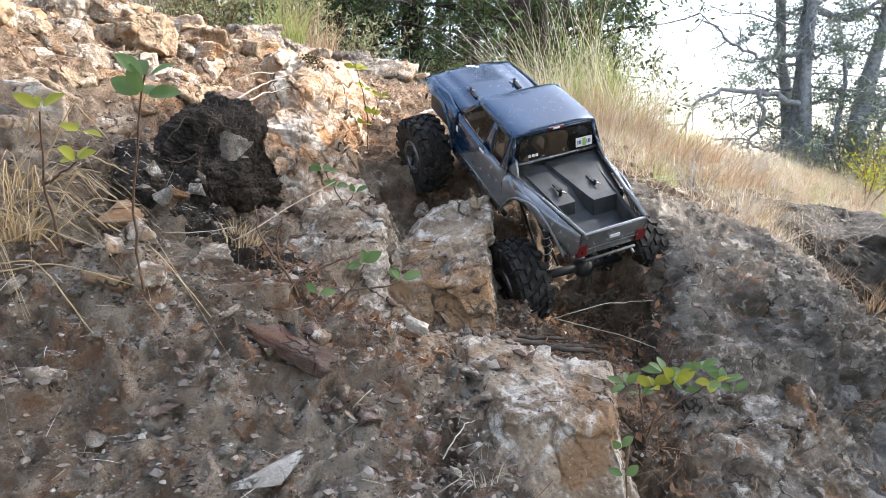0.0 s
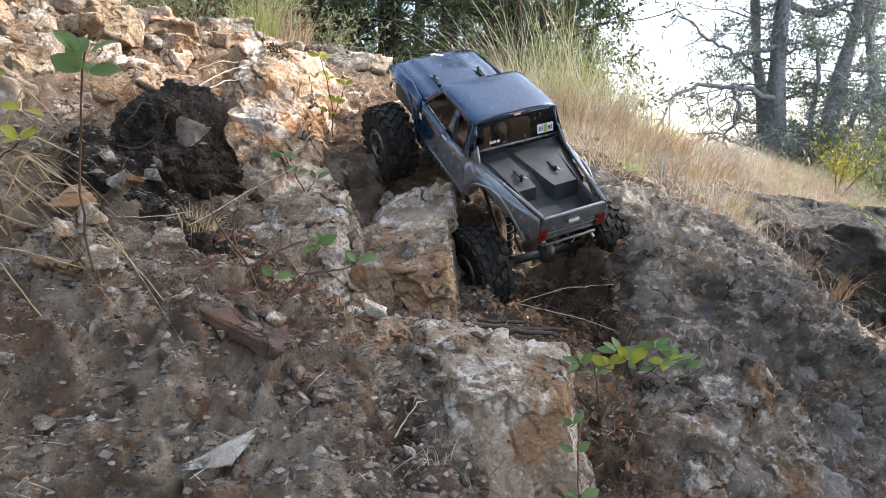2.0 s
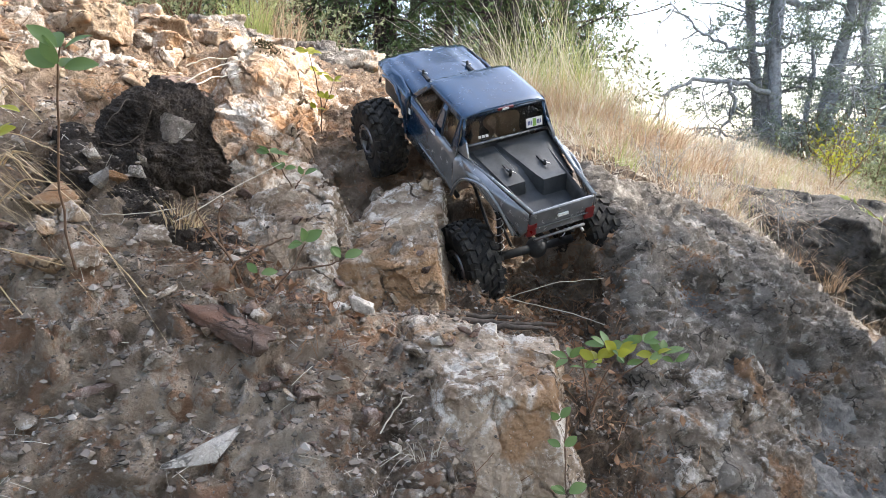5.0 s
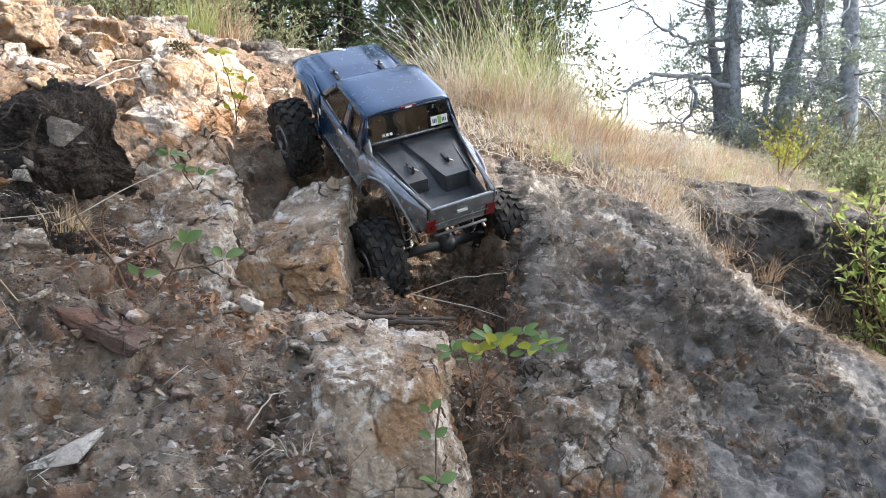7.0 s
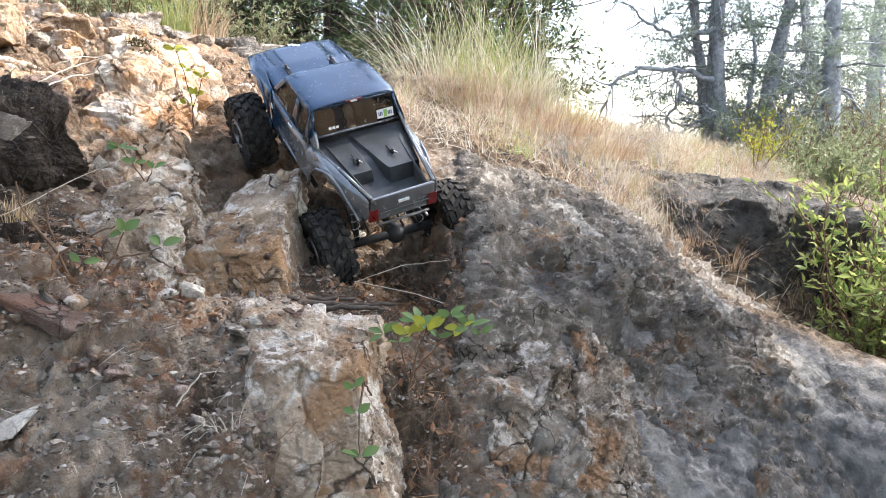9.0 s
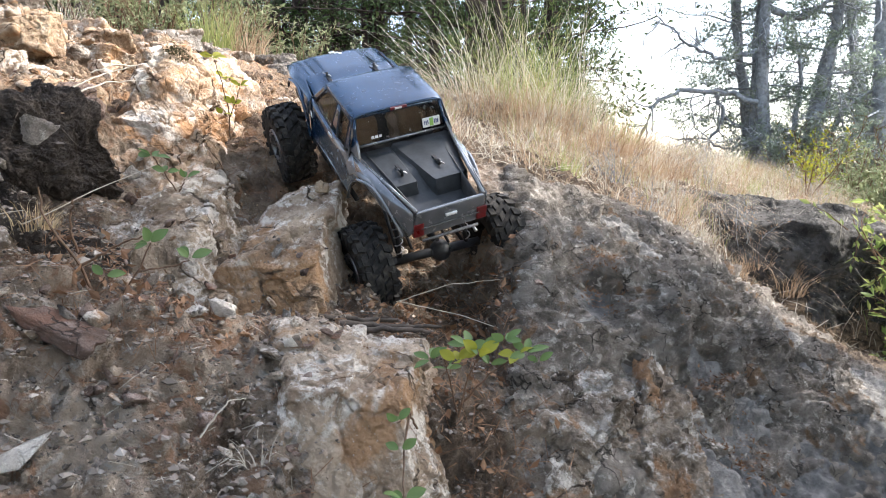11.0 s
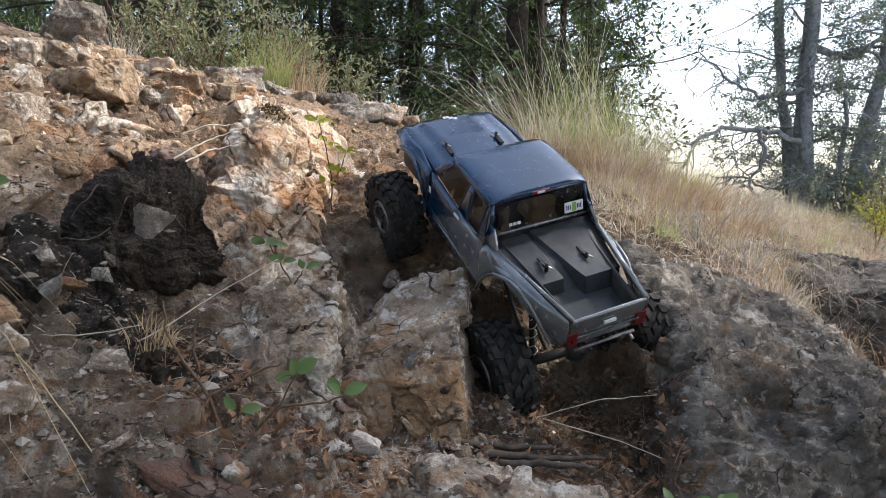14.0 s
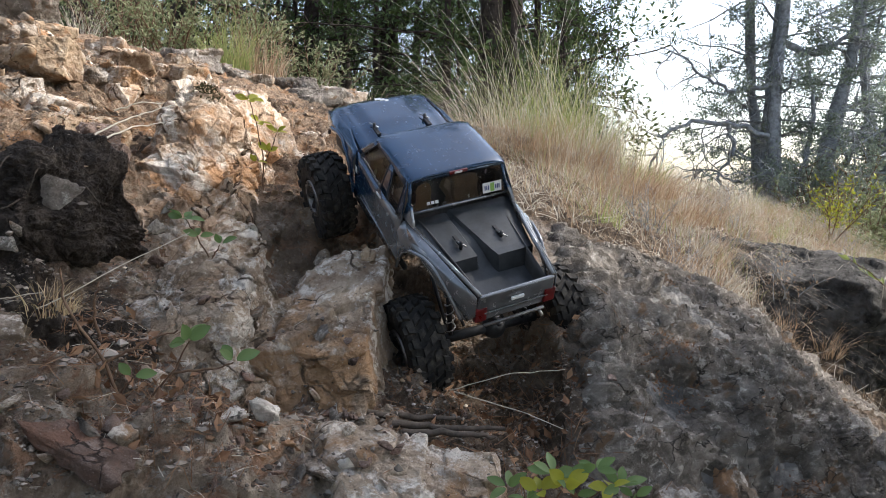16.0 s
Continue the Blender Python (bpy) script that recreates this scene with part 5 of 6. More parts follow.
def limb_line(points, r0, r1, twigs):
    pts = np.array(points, float)
    t = np.linspace(0, len(pts) - 1, 22)
    fine = np.stack([np.interp(t, range(len(pts)), pts[:, k]) for k in range(3)], 1)
    for _ in range(2):
        fine[1:-1] = (fine[:-2] + 2 * fine[1:-1] + fine[2:]) / 4
    fine += rngd.normal(size=fine.shape) * 0.012
    wood = [tube(fine, np.linspace(r0, r1, 22), 6)]
    for _ in range(twigs):
        k = int(rngd.integers(4, 21))
        tw = wander(rngd, fine[k], rngd.normal(size=3) + np.array((-0.5, 0, -0.1)), rngd.uniform(0.3, 0.9), 8, 0.28, 0.03)
        wood.append(tube(tw, np.linspace(0.010, 0.003, 9), 4))
        for _q in range(3):
            j = int(rngd.integers(2, 8))
            t2 = wander(rngd, tw[j], rngd.normal(size=3), rngd.uniform(0.12, 0.4), 5, 0.3)
            wood.append(tube(t2, np.linspace(0.005, 0.002, 6), 3))
    v, f = join(wood)
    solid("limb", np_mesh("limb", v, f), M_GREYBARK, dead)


limb_line([base + np.array(q) for q in ((0.0, 0, 1.25), (-0.45, 0, 1.42), (-0.9, 0, 1.45), (-1.25, -0.1, 1.30), (-1.42, -0.1, 0.9), (-1.55, -0.1, 0.65))], 0.035, 0.012, 12)
limb_line([base + np.array(q) for q in ((-0.55, 0, 1.40), (-0.42, 0, 1.1), (-0.62, 0, 0.85), (-0.55, 0, 0.6), (-0.85, 0, 0.45))], 0.028, 0.008, 9)
limb_line([base + np.array(q) for q in ((0.0, 0, 1.85), (-0.5, 0, 1.75), (-0.9, 0, 1.95), (-1.25, 0, 2.3))], 0.03, 0.006, 9)
limb_line([base + np.array(q) for q in ((0.0, 0, 0.9), (-0.35, 0.1, 0.75), (-0.7, 0.1, 0.95), (-1.0, 0.1, 0.6))], 0.022, 0.006, 8)
limb_line([base + np.array(q) for q in ((0.0, 0, -0.3), (0.02, 0, 0.8), (-0.04, 0, 1.8), (0.05, 0, 3.2), (0.0, 0, 4.5))], 0.085, 0.04, 6)


for q in (((0.5, 0.1, 0.5), (0.85, 0.1, 0.9), (1.1, 0.1, 1.5), (1.0, 0.1, 2.1), (1.25, 0.1, 2.9)), ((0.55, 0, 1.1), (0.9, 0, 1.35), (1.3, 0, 1.30), (1.6, 0, 1.05), (1.75, 0, 0.7)), ((0.1, 0, 0.5), (0.35, 0, 0.9), (0.42, 0, 1.5), (0.3, 0, 2.2)), ((1.1, 0, 0.4), (0.9, 0, 0.15), (1.3, 0, 0.05), (1.8, 0, 0.0)), ((0.0, 0, 2.3), (0.4, 0, 2.15), (0.75, 0, 2.4), (1.1, 0, 2.2))):
    limb_line([base + np.array(k) for k in q], 0.045, 0.012, 9)


# shrubs and grasses
def shrub(seed, wide, tall, stems, leaf, per, mat, stem_mat, name="shrub"):
    rng = np.random.default_rng(seed)
    ob = new(name)
    wood, lv = [], []
    for _ in range(stems):
        a, o = rng.uniform(0, 2 * np.pi), rng.uniform(0, 1)
        st = wander(rng, (0.15 * wide * math.cos(a) * o, 0.15 * wide * math.sin(a) * o, -0.02), (0.55 * math.cos(a) * o * wide / tall, 0.55 * math.sin(a) * o * wide / tall, 1), tall * rng.uniform(0.6, 1.1), 8, 0.12)
        wood.append(tube(st, np.linspace(0.006, 0.0015, 9) * tall / 0.6, 4))
        for q in range(2, 9):
            for _k in range(2):
                tw = wander(rng, st[q], st[q] - st[q - 1] + rng.normal(size=3) * 0.08 * tall, tall * rng.uniform(0.08, 0.22), 4, 0.25)
                wood.append(tube(tw, np.linspace(0.002, 0.0008, 5) * tall / 0.6, 3))
                t = rng.uniform(0, 1, per)
                lv.append(leaves(tw[0] + (tw[-1] - tw[0]) * t[:, None], tw[-1] - tw[0] + rng.normal(size=(per, 3)) * 0.09 * tall, leaf * rng.uniform(0.6, 1.3, per), 0.4, int(rng.integers(1 << 30))))
    v, f = join(wood)
    solid("branchwork", np_mesh("branchwork", v, f), stem_mat, ob)
    v, f = join(lv)
    solid("foliage", np_mesh("foliage", v, f, False), mat, ob)
    return ob


for x, y, s, w, h, st in ((-1.35, 4.3, 401, 0.8, 0.62, 30), (-0.95, 4.5, 402, 0.7, 0.66, 28), (-1.75, 4.6, 403, 0.8, 0.75, 26), (-0.65, 5.2, 404, 0.7, 0.55, 22)):
    b = shrub(s, w, h, st, 0.026, 9, M_SHRUB, M_TWIG)
    b.matrix_basis = plant_at(x, y)
    tagged(b, "grey-green shrub with small narrow leaves on the ridge", "shrub", "ridge shrubs")
for x, y, s, w, h in ((2.15, 3.6, 411, 0.42, 0.34), (2.55, 4.2, 412, 0.5, 0.4)):
    b = shrub(s, w, h, 8, 0.022, 3, M_YLEAF, M_TWIG)
    b.matrix_basis = plant_at(x, y)
    tagged(b, "low shrub turning yellow on the grassy slope", "shrub", "yellow shrubs")
for x, y, s, w, h in ((3.1, 4.6, 431, 0.9, 0.5), (3.9, 5.2, 432, 1.0, 0.6), (2.75, 3.75, 433, 0.6, 0.3), (5.0, 5.8, 434, 1.2, 0.7), (4.4, 4.6, 435, 0.9, 0.45), (4.7, 6.6, 436, 1.4, 0.9), (5.6, 6.9, 437, 1.5, 1.0), (4.0, 6.5, 438, 1.3, 0.8), (6.6, 7.6, 439, 1.6, 1.1), (3.4, 6.3, 440, 1.2, 0.6), (4.4, 7.5, 445, 1.5, 1.2), (5.3, 7.8, 446, 1.6, 1.3), (6.2, 8.2, 447, 1.6, 1.3)):
    b = shrub(s, w, h, 26, 0.03, 8, M_SHRUB, M_TWIG)
    b.matrix_basis = plant_at(x, y)
    tagged(b, "low grey-green shrub at the far edge of the slope", "shrub", "far shrubs")
for x, y, s in ((1.60, 1.86, 421), (1.78, 2.02, 422)):
    b = shrub(s, 0.40, 0.60, 24, 0.030, 6, M_PALELEAF, M_TWIG)
    b.matrix_basis = plant_at(x, y, 0, 1, 0.05)
    tagged(b, "leafy yellow-green shrub below the shaded boulder", "shrub", "green shrubs")


def tuft(seed, n, wide, tall, mat, name, label, width=0.0025, lean=0.35, droop=0.5, bias=(0.0, 0.0)):
    rng = np.random.default_rng(seed)
    r, a = wide * np.sqrt(rng.uniform(0, 1, n)), rng.uniform(0, 2 * np.pi, n)
    base_ = np.stack([r * np.cos(a), r * np.sin(a), np.full(n, -0.01)], 1)
    ln = np.stack([np.cos(a), np.sin(a)], 1) * (lean * (0.3 + r / wide) * rng.uniform(0.2, 1.6, n))[:, None] + rng.normal(size=(n, 2)) * 0.27 + np.array(bias)
    v, f = blades(base_, tall * (0.25 + 0.85 * rng.uniform(0, 1, n) ** 1.5), ln, np.full(n, width), seed, droop, 4)
    return solid(name, np_mesh(name, v, f, False), mat, None, label, "grass")


def place(ob, x, y, dz=0.0, turn=0.0):
    ob.matrix_basis = Matrix.Translation((x, y, ground_z(x, y) + dz)) @ pose(0, 0, 0, 0, 0, turn)
    return ob


TALL = "tall dry grass tuft with green and straw blades"
for k, (x, y, n, w, h, mat) in enumerate((
        (0.60, 3.00, 380, 0.13, 0.74, M_GREENGRASS), (0.80, 2.92, 340, 0.14, 0.60, M_STRAW), (0.42, 2.95, 240, 0.13, 0.58, M_STRAW), (0.72, 3.02, 380, 0.14, 0.76, M_GREENGRASS), (0.66, 2.86, 380, 0.18, 0.44, M_STRAW), (0.52, 2.88, 320, 0.16, 0.36, M_GOLD),
        (0.92, 3.00, 320, 0.18, 0.34, M_GREENGRASS), (0.60, 2.76, 800, 0.22, 0.26, M_GOLD), (0.82, 2.70, 800, 0.22, 0.25, M_GOLD), (0.72, 2.55, 600, 0.20, 0.18, M_GOLD), (0.98, 2.62, 600, 0.20, 0.20, M_GOLD),
        (0.40, 2.75, 300, 0.18, 0.22, M_GOLD), (1.05, 2.85, 300, 0.20, 0.20, M_STRAW))):
    place(tagged(tuft(500 + k, n, w, h, mat, "grass_tuft", TALL, 0.0021, 0.75, 0.65), group="ridge grass"), x, y)
# long thin stalks arching out of the tufts
place(tagged(tuft(520, 80, 0.24, 0.85, M_STRAW, "stalk_spray", "long thin seed stalks arching over the ridge", 0.0024, 0.55, 0.5, (-0.25, 0)), group="ridge grass", kind="stuff"), 0.45, 2.9)
place(tagged(tuft(521, 60, 0.24, 0.70, M_STRAW, "stalk_spray", "long thin seed stalks arching over the ridge", 0.0024, 0.5, 0.5), group="ridge grass", kind="stuff"), 0.8, 2.95)
place(tagged(tuft(522, 300, 0.10, 0.28, M_GREENGRASS, "grass_tuft", "bright yellow-green grass tuft at the ridge", 0.003, 0.35), group="ridge grass"), -0.66, 3.0)
place(tagged(tuft(523, 260, 0.11, 0.26, M_GOLD, "grass_tuft", "bright yellow-green grass tuft at the ridge", 0.003, 0.35), group="ridge grass"), -0.56, 3.1)
place(tagged(tuft(524, 160, 0.10, 0.28, M_STRAW, "grass_tuft", "pale wiry grass tuft by the forest edge", 0.0022, 0.5), group="ridge grass"), -1.40, 3.3)
place(tagged(tuft(525, 200, 0.10, 0.22, M_STRAW, "grass_tuft", "pale wiry grass tuft on the slope", 0.0022, 0.4), group="ridge grass"), 1.72, 3.7)


def meadow(seed, n, spots_, tall, mat, name, label, width=0.0022, lean=0.6):
    """Loose grass over a stretch of the slope; spots_(rng, n) gives its places."""
    rng = np.random.default_rng(seed)
    xy = spots_(rng, n)
    n = len(xy)
    base_ = np.array([(x, y, ground_z(x, y) - 0.006) for x, y in xy])
    ln = rng.normal(size=(n, 2)) * lean + np.array((0.15, -0.15))
    v, f = blades(base_, tall * rng.uniform(0.3, 1.2, n), ln, np.full(n, width), seed, 0.7, 3)
    return solid(name, np_mesh(name, v, f, False), mat, None, label, "grass", kind="stuff")


def slope_spots(rng, n):
    out = []
    while len(out) < n:
        x, y = rng.uniform(0.25, 2.6), rng.uniform(1.45, 4.3)
        edge = 1.50 + 0.42 * max(0, x - 0.45)
        patch = vnoise(np.array([[x * 5, y * 5, 0.5]]), 5)[0]
        if y > edge + 0.02 and (patch > -0.1) and rng.random() < min(1, 0.35 + (y - edge)):
            out.append((x, y))
    return out


rngt = np.random.default_rng(640)
for k in range(80):
    x = rngt.uniform(0.5, 2.3)
    y = 1.62 + 0.42 * max(0, x - 0.45) + rngt.uniform(0, 1) ** 1.3 * 2.0
    t = tuft(650 + k, int(rngt.integers(70, 170)), rngt.uniform(0.03, 0.09), rngt.uniform(0.08, 0.20), (M_GOLD, M_STRAW, M_GOLD, M_GOLD, M_GREENGRASS)[k % 5], "dry_tuft", "dry grass tuft on the open slope", 0.0018, 0.9, 0.6)
    place(tagged(t, group="slope tufts"), x, y)
meadow(601, 9000, slope_spots, 0.12, M_GOLD, "dry_grass", "short golden dry grass over the slope", 0.0018)
meadow(602, 6000, slope_spots, 0.15, M_STRAW, "straw_grass", "pale straw strewn over the slope", 0.0018, 0.8)
meadow(603, 2600, lambda r, n: [(x, y) for x, y in slope_spots(r, n * 3) if y > 2.1][:n], 0.12, M_GREENGRASS, "green_grass", "thin green grass on the upper slope", 0.002, 0.4)
meadow(604, 3000, lambda r, n: [(r.uniform(-4, 3.5), r.uniform(3.2, 7)) for _ in range(n)], 0.16, M_STRAW, "forest_edge_grass", "thin dry grass at the forest edge", 0.003, 0.5)
# dead brush on the slope
brush = [shrub(441 + k, 0.22, 0.16, 16, 0.010, 1, M_GOLD, M_GREYBARK, "dead_brush") for k in range(2)]
rngb = np.random.default_rng(450)
for k in range(22):
    x = rngb.uniform(0.7, 2.4)
    y = 1.75 + 0.45 * max(0, x - 0.45) + rngb.uniform(0, 1.5)
    b = brush[k] if k < 2 else copy_thing(brush[k % 2], Matrix.Identity(4))
    b.matrix_basis = plant_at(x, y, float(rngb.uniform(0, 360)), float(rngb.uniform(0.5, 1.2)))
    tagged(b, "grey dead brush among the straw", "shrub", "dead brush")


# ---- stones, litter, stalks and seedlings ----
from mathutils.bvhtree import BVHTree

bpy.context.view_layer.update()
dgr = bpy.context.evaluated_depsgraph_get()
BEDROCK = [(o, BVHTree.FromObject(o, dgr)) for o in scene.objects if o.type == "MESH" and o.parent is None and (o.name == "ground" or o.get("category") == "rock")]


def drop(x, y):
    """The ground or rock surface under a place: point and normal."""
    best = None
    for o, tree_ in BEDROCK:
        c = o.matrix_world.translation
        if o.name != "ground" and abs(c.x - x) + abs(c.y - y) > 2.2:
            continue
        inv = o.matrix_world.inverted()
        hit, nrm_, _, _ = tree_.ray_cast(inv @ Vector((x, y, 3)), inv.to_3x3() @ Vector((0, 0, -1)))
        if hit is not None:
            p_ = o.matrix_world @ hit
            if best is None or p_.z > best[0].z:
                best = (p_, (o.matrix_world.to_3x3() @ nrm_).normalized(), o.name)
    return best


def stone_shape(seed, level=4):
    """A broken stone of unit size with flat faces and worn edges."""
    rng = np.random.default_rng(seed)
    dirs, tri = sphere(level)
    pl = []
    for _ in range(9):
        n = rng.normal(size=3)
        n /= np.linalg.norm(n)
        pl.append((*n, rng.uniform(0.62, 1.0)))
    v = dirs * hull(dirs, pl, 0.012)[:, None]
    v = v * (1 + 0.05 * fbm(v * 3 + seed, 3, seed) + 0.16 * facets(v * 2.2 + seed, seed, 0.9) + 0.03 * fbm(v * 11 + seed, 2, seed + 1))[:, None]
    return v / np.abs(v).max(axis=0), tri


SHAPES = [stone_shape(900 + k) for k in range(12)]
CHIPS = [stone_shape(920 + k, 3) for k in range(8)]
STONE_MESHES = {}


def stone(x, y, z, sx, sy, sz, turn, mat, label, kind=0, tip=0.0, normal=None, group="loose stones"):
    """A loose stone; sizes are full lengths in metres."""
    key = (kind % 12, mat.name)
    if key not in STONE_MESHES:
        me = np_mesh("stone", SHAPES[kind % 12][0], SHAPES[kind % 12][1], True)
        me.materials.append(mat)
        STONE_MESHES[key] = me
    ob = solid("stone", STONE_MESHES[key], mat, None, label, "stone", group)
    q = Vector((0, 0, 1)).rotation_difference(normal).to_matrix().to_4x4() if normal is not None else Matrix()
    ob.matrix_basis = Matrix.Translation((x, y, z)) @ q @ pose(0, 0, 0, tip, 0, turn) @ Matrix.Diagonal((sx / 2, sy / 2, sz / 2, 1))
    return ob


# stones that can be told apart: place, full size in mm, turn
NAMED = [
    (M_RED, "reddish brown stone stuck in the earth bank", [(-0.100, 0.640, 0.352, 52, 34, 28, 10), (-0.072, 0.640, 0.352, 40, 26, 24, 70), (-0.005, 0.668, 0.352, 26, 18, 14, 40)]),
    (M_GREY, "small grey stone on the bank", [(-0.146, 0.626, 0.348, 24, 20, 20, 0), (0.157, 1.165, 0.392, 46, 34, 36, 15), (-0.072, 0.935, 0.480, 26, 20, 16, 30)]),
    (M_WHITE, "white angular stone chip on the bank", [(-0.030, 0.802, 0.392, 32, 26, 36, 12), (-0.060, 0.780, 0.408, 32, 18, 20, 20), (-0.073, 0.745, 0.410, 15, 10, 8, 20), (0.062, 0.738, 0.352, 26, 20, 22, -20), (-0.084, 0.642, 0.355, 12, 8, 6, 0), (-0.255, 1.120, 0.546, 30, 22, 26, 10), (-0.415, 1.00, 0.668, 44, 32, 26, 0)]),
    (M_TAN, "tan rough stone beside the front boulder", [(0.025, 0.752, 0.362, 54, 36, 34, 10), (0.003, 0.688, 0.357, 26, 18, 15, -15), (0.046, 0.712, 0.341, 26, 16, 12, 25), (0.019, 0.693, 0.352, 24, 16, 12, 70), (-0.022, 0.682, 0.370, 18, 12, 10, 0)]),
    (M_YELLOW, "yellowish tan stone on the bank", [(-0.322, 0.664, 0.456, 56, 28, 18, -8), (-0.340, 0.735, 0.522, 50, 30, 30, 30), (-0.304, 0.793, 0.536, 34, 20, 15, 15), (-0.250, 0.750, 0.488, 22, 18, 16, 45), (0.052, 1.06, 0.500, 26, 22, 20, 0)]),
]
stone(-0.258, 0.872, 0.600, 0.044, 0.040, 0.036, 75, M_GREY, "grey angular stone held in the dark earth clump", 7, 14, Vector((0.15, -0.75, 0.6)), "clump stones")
for x, y, a, b, c, turn in ((-0.302, 0.702, 36, 26, 26, -30), (-0.325, 0.690, 34, 26, 24, 60), (-0.280, 0.678, 42, 32, 32, 10)):
    stone(x, y, drop(x, y)[0].z + 0.4 * c * MM, a * MM, b * MM, c * MM, turn, M_CREAM, "pale cream stone among the straw on the bank", 10, 12)
flat = drop(-0.140, 0.578)
stone(*(flat[0] + Vector((0, -0.6, 0.8)) * 0.006), 0.088, 0.046, 0.012, 24, M_WHITE, "flat pale grey stone flake lying on the bank", 4, 0, Vector((-0.05, -0.62, 0.78)), "flat flakes")
flat = drop(-0.262, 0.600)
stone(*(flat[0] + Vector((0, -0.6, 0.8)) * 0.002), 0.060, 0.024, 0.010, 12, M_RED, "flat pinkish stone flake in the bank", 2, 0, Vector((0, -0.6, 0.8)), "flat flakes")
shelf = drop(-0.143, 0.676)[0].z
stone(-0.143, 0.672, shelf + 0.012, 0.116, 0.054, 0.030, -4, M_RED, "long reddish brown slab stuck in the earth bank", 6, -4, Vector((0.26, -0.30, 0.92)), "flat flakes")
count = 0
for mat, label, rows in NAMED:
    for x, y, z, a, b, c, turn in rows:
        under = drop(x, y)[0].z
        stone(x, y, z if under < z - 0.06 else under + 0.38 * c * MM, 1.1 * a * MM, 1.1 * b * MM, 1.2 * c * MM, turn, mat, label, count, 18 * math.sin(count * 2.4))
        count += 1
rngs = np.random.default_rng(55)
ROUGH = {"t": (M_TAN, "small tan stone in the rubble"), "g": (M_GREY, "small grey stone in the rubble"), "r": (M_RED, "small reddish stone in the rubble"), "w": (M_WHITE, "small pale stone chip in the rubble"), "y": (M_YELLOW, "small ochre stone in the rubble"), "p": (M_PALE, "small quartz stone in the rubble")}


def scatter(n, x0, x1, y0, y1, kinds_, lo, hi, keep=None):
    made = 0
    while made < n:
        x, y = rngs.uniform(x0, x1), rngs.uniform(y0, y1)
        if keep and not keep(x, y):
            continue
        hit = drop(x, y)
        if hit is None or hit[1].z < 0.25 or hit[2] == "dark_earth_clump":
            continue
        s = lo * (hi / lo) ** (rngs.random() ** 2.2)
        mat, label = ROUGH[kinds_[int(rngs.integers(len(kinds_)))]]
        p_ = hit[0] + hit[1] * s * 0.17
        stone(*p_, s, s * rngs.uniform(0.6, 0.95), s * rngs.uniform(0.35, 0.7), rngs.uniform(0, 360), mat, label, int(rngs.integers(12)), rngs.uniform(-25, 25), hit[1], "rubble stones")
        made += 1


scatter(75, -0.42, 0.08, 0.48, 0.95, "ttggrtg", 0.010, 0.042)
scatter(70, -0.12, 0.10, 0.62, 0.90, "trrrpt", 0.009, 0.030)
scatter(25, 0.08, 0.36, 0.80, 1.12, "tgrg", 0.008, 0.030)
scatter(40, -0.60, -0.05, 0.98, 1.55, "yytrr", 0.012, 0.040)
scatter(25, -0.95, 0.05, 1.5, 2.2, "yytp", 0.02, 0.06)


BARE = ("dark_earth_clump", "shaded_boulder", "quartz_outcrop", "wedge_boulder", "pale_block", "front_boulder", "stone_shoulder", "tan_apron_rock")


def surface_points(n, x0, x1, y0, y1, seed, keep=None, bare=BARE):
    rng = np.random.default_rng(seed)
    pts, nrms = [], []
    while len(pts) < n:
        x, y = rng.uniform(x0, x1), rng.uniform(y0, y1)
        if keep and not keep(x, y, rng):
            continue
        hit = drop(x, y)
        if hit and (hit[2] not in bare or (bare is BARE and rng.random() < 0.06)):
            pts.append(hit[0])
            nrms.append(hit[1])
    return np.array(pts), np.array(nrms), rng


def rubble(name, n, area, seed, lo, hi, mat, label, keep=None):
    """Small broken stones, half sunk, in one mesh."""
    pts, nrms, rng = surface_points(n, *area, seed, keep)
    out = []
    for k in range(n):
        v, f = CHIPS[int(rng.integers(len(CHIPS)))]
        s = lo * (hi / lo) ** (rng.random() ** 2)
        m = Vector((0, 0, 1)).rotation_difference(Vector(nrms[k])).to_matrix() @ pose(0, 0, 0, rng.uniform(-25, 25), 0, rng.uniform(0, 360)).to_3x3()
        out.append((v * np.array((0.5, rng.uniform(0.3, 0.48), rng.uniform(0.18, 0.35))) * s @ np.array(m).T + pts[k] + nrms[k] * s * 0.08, f))
    return solid(name, np_mesh(name, *join(out)), mat, None, label, "gravel", kind="stuff")


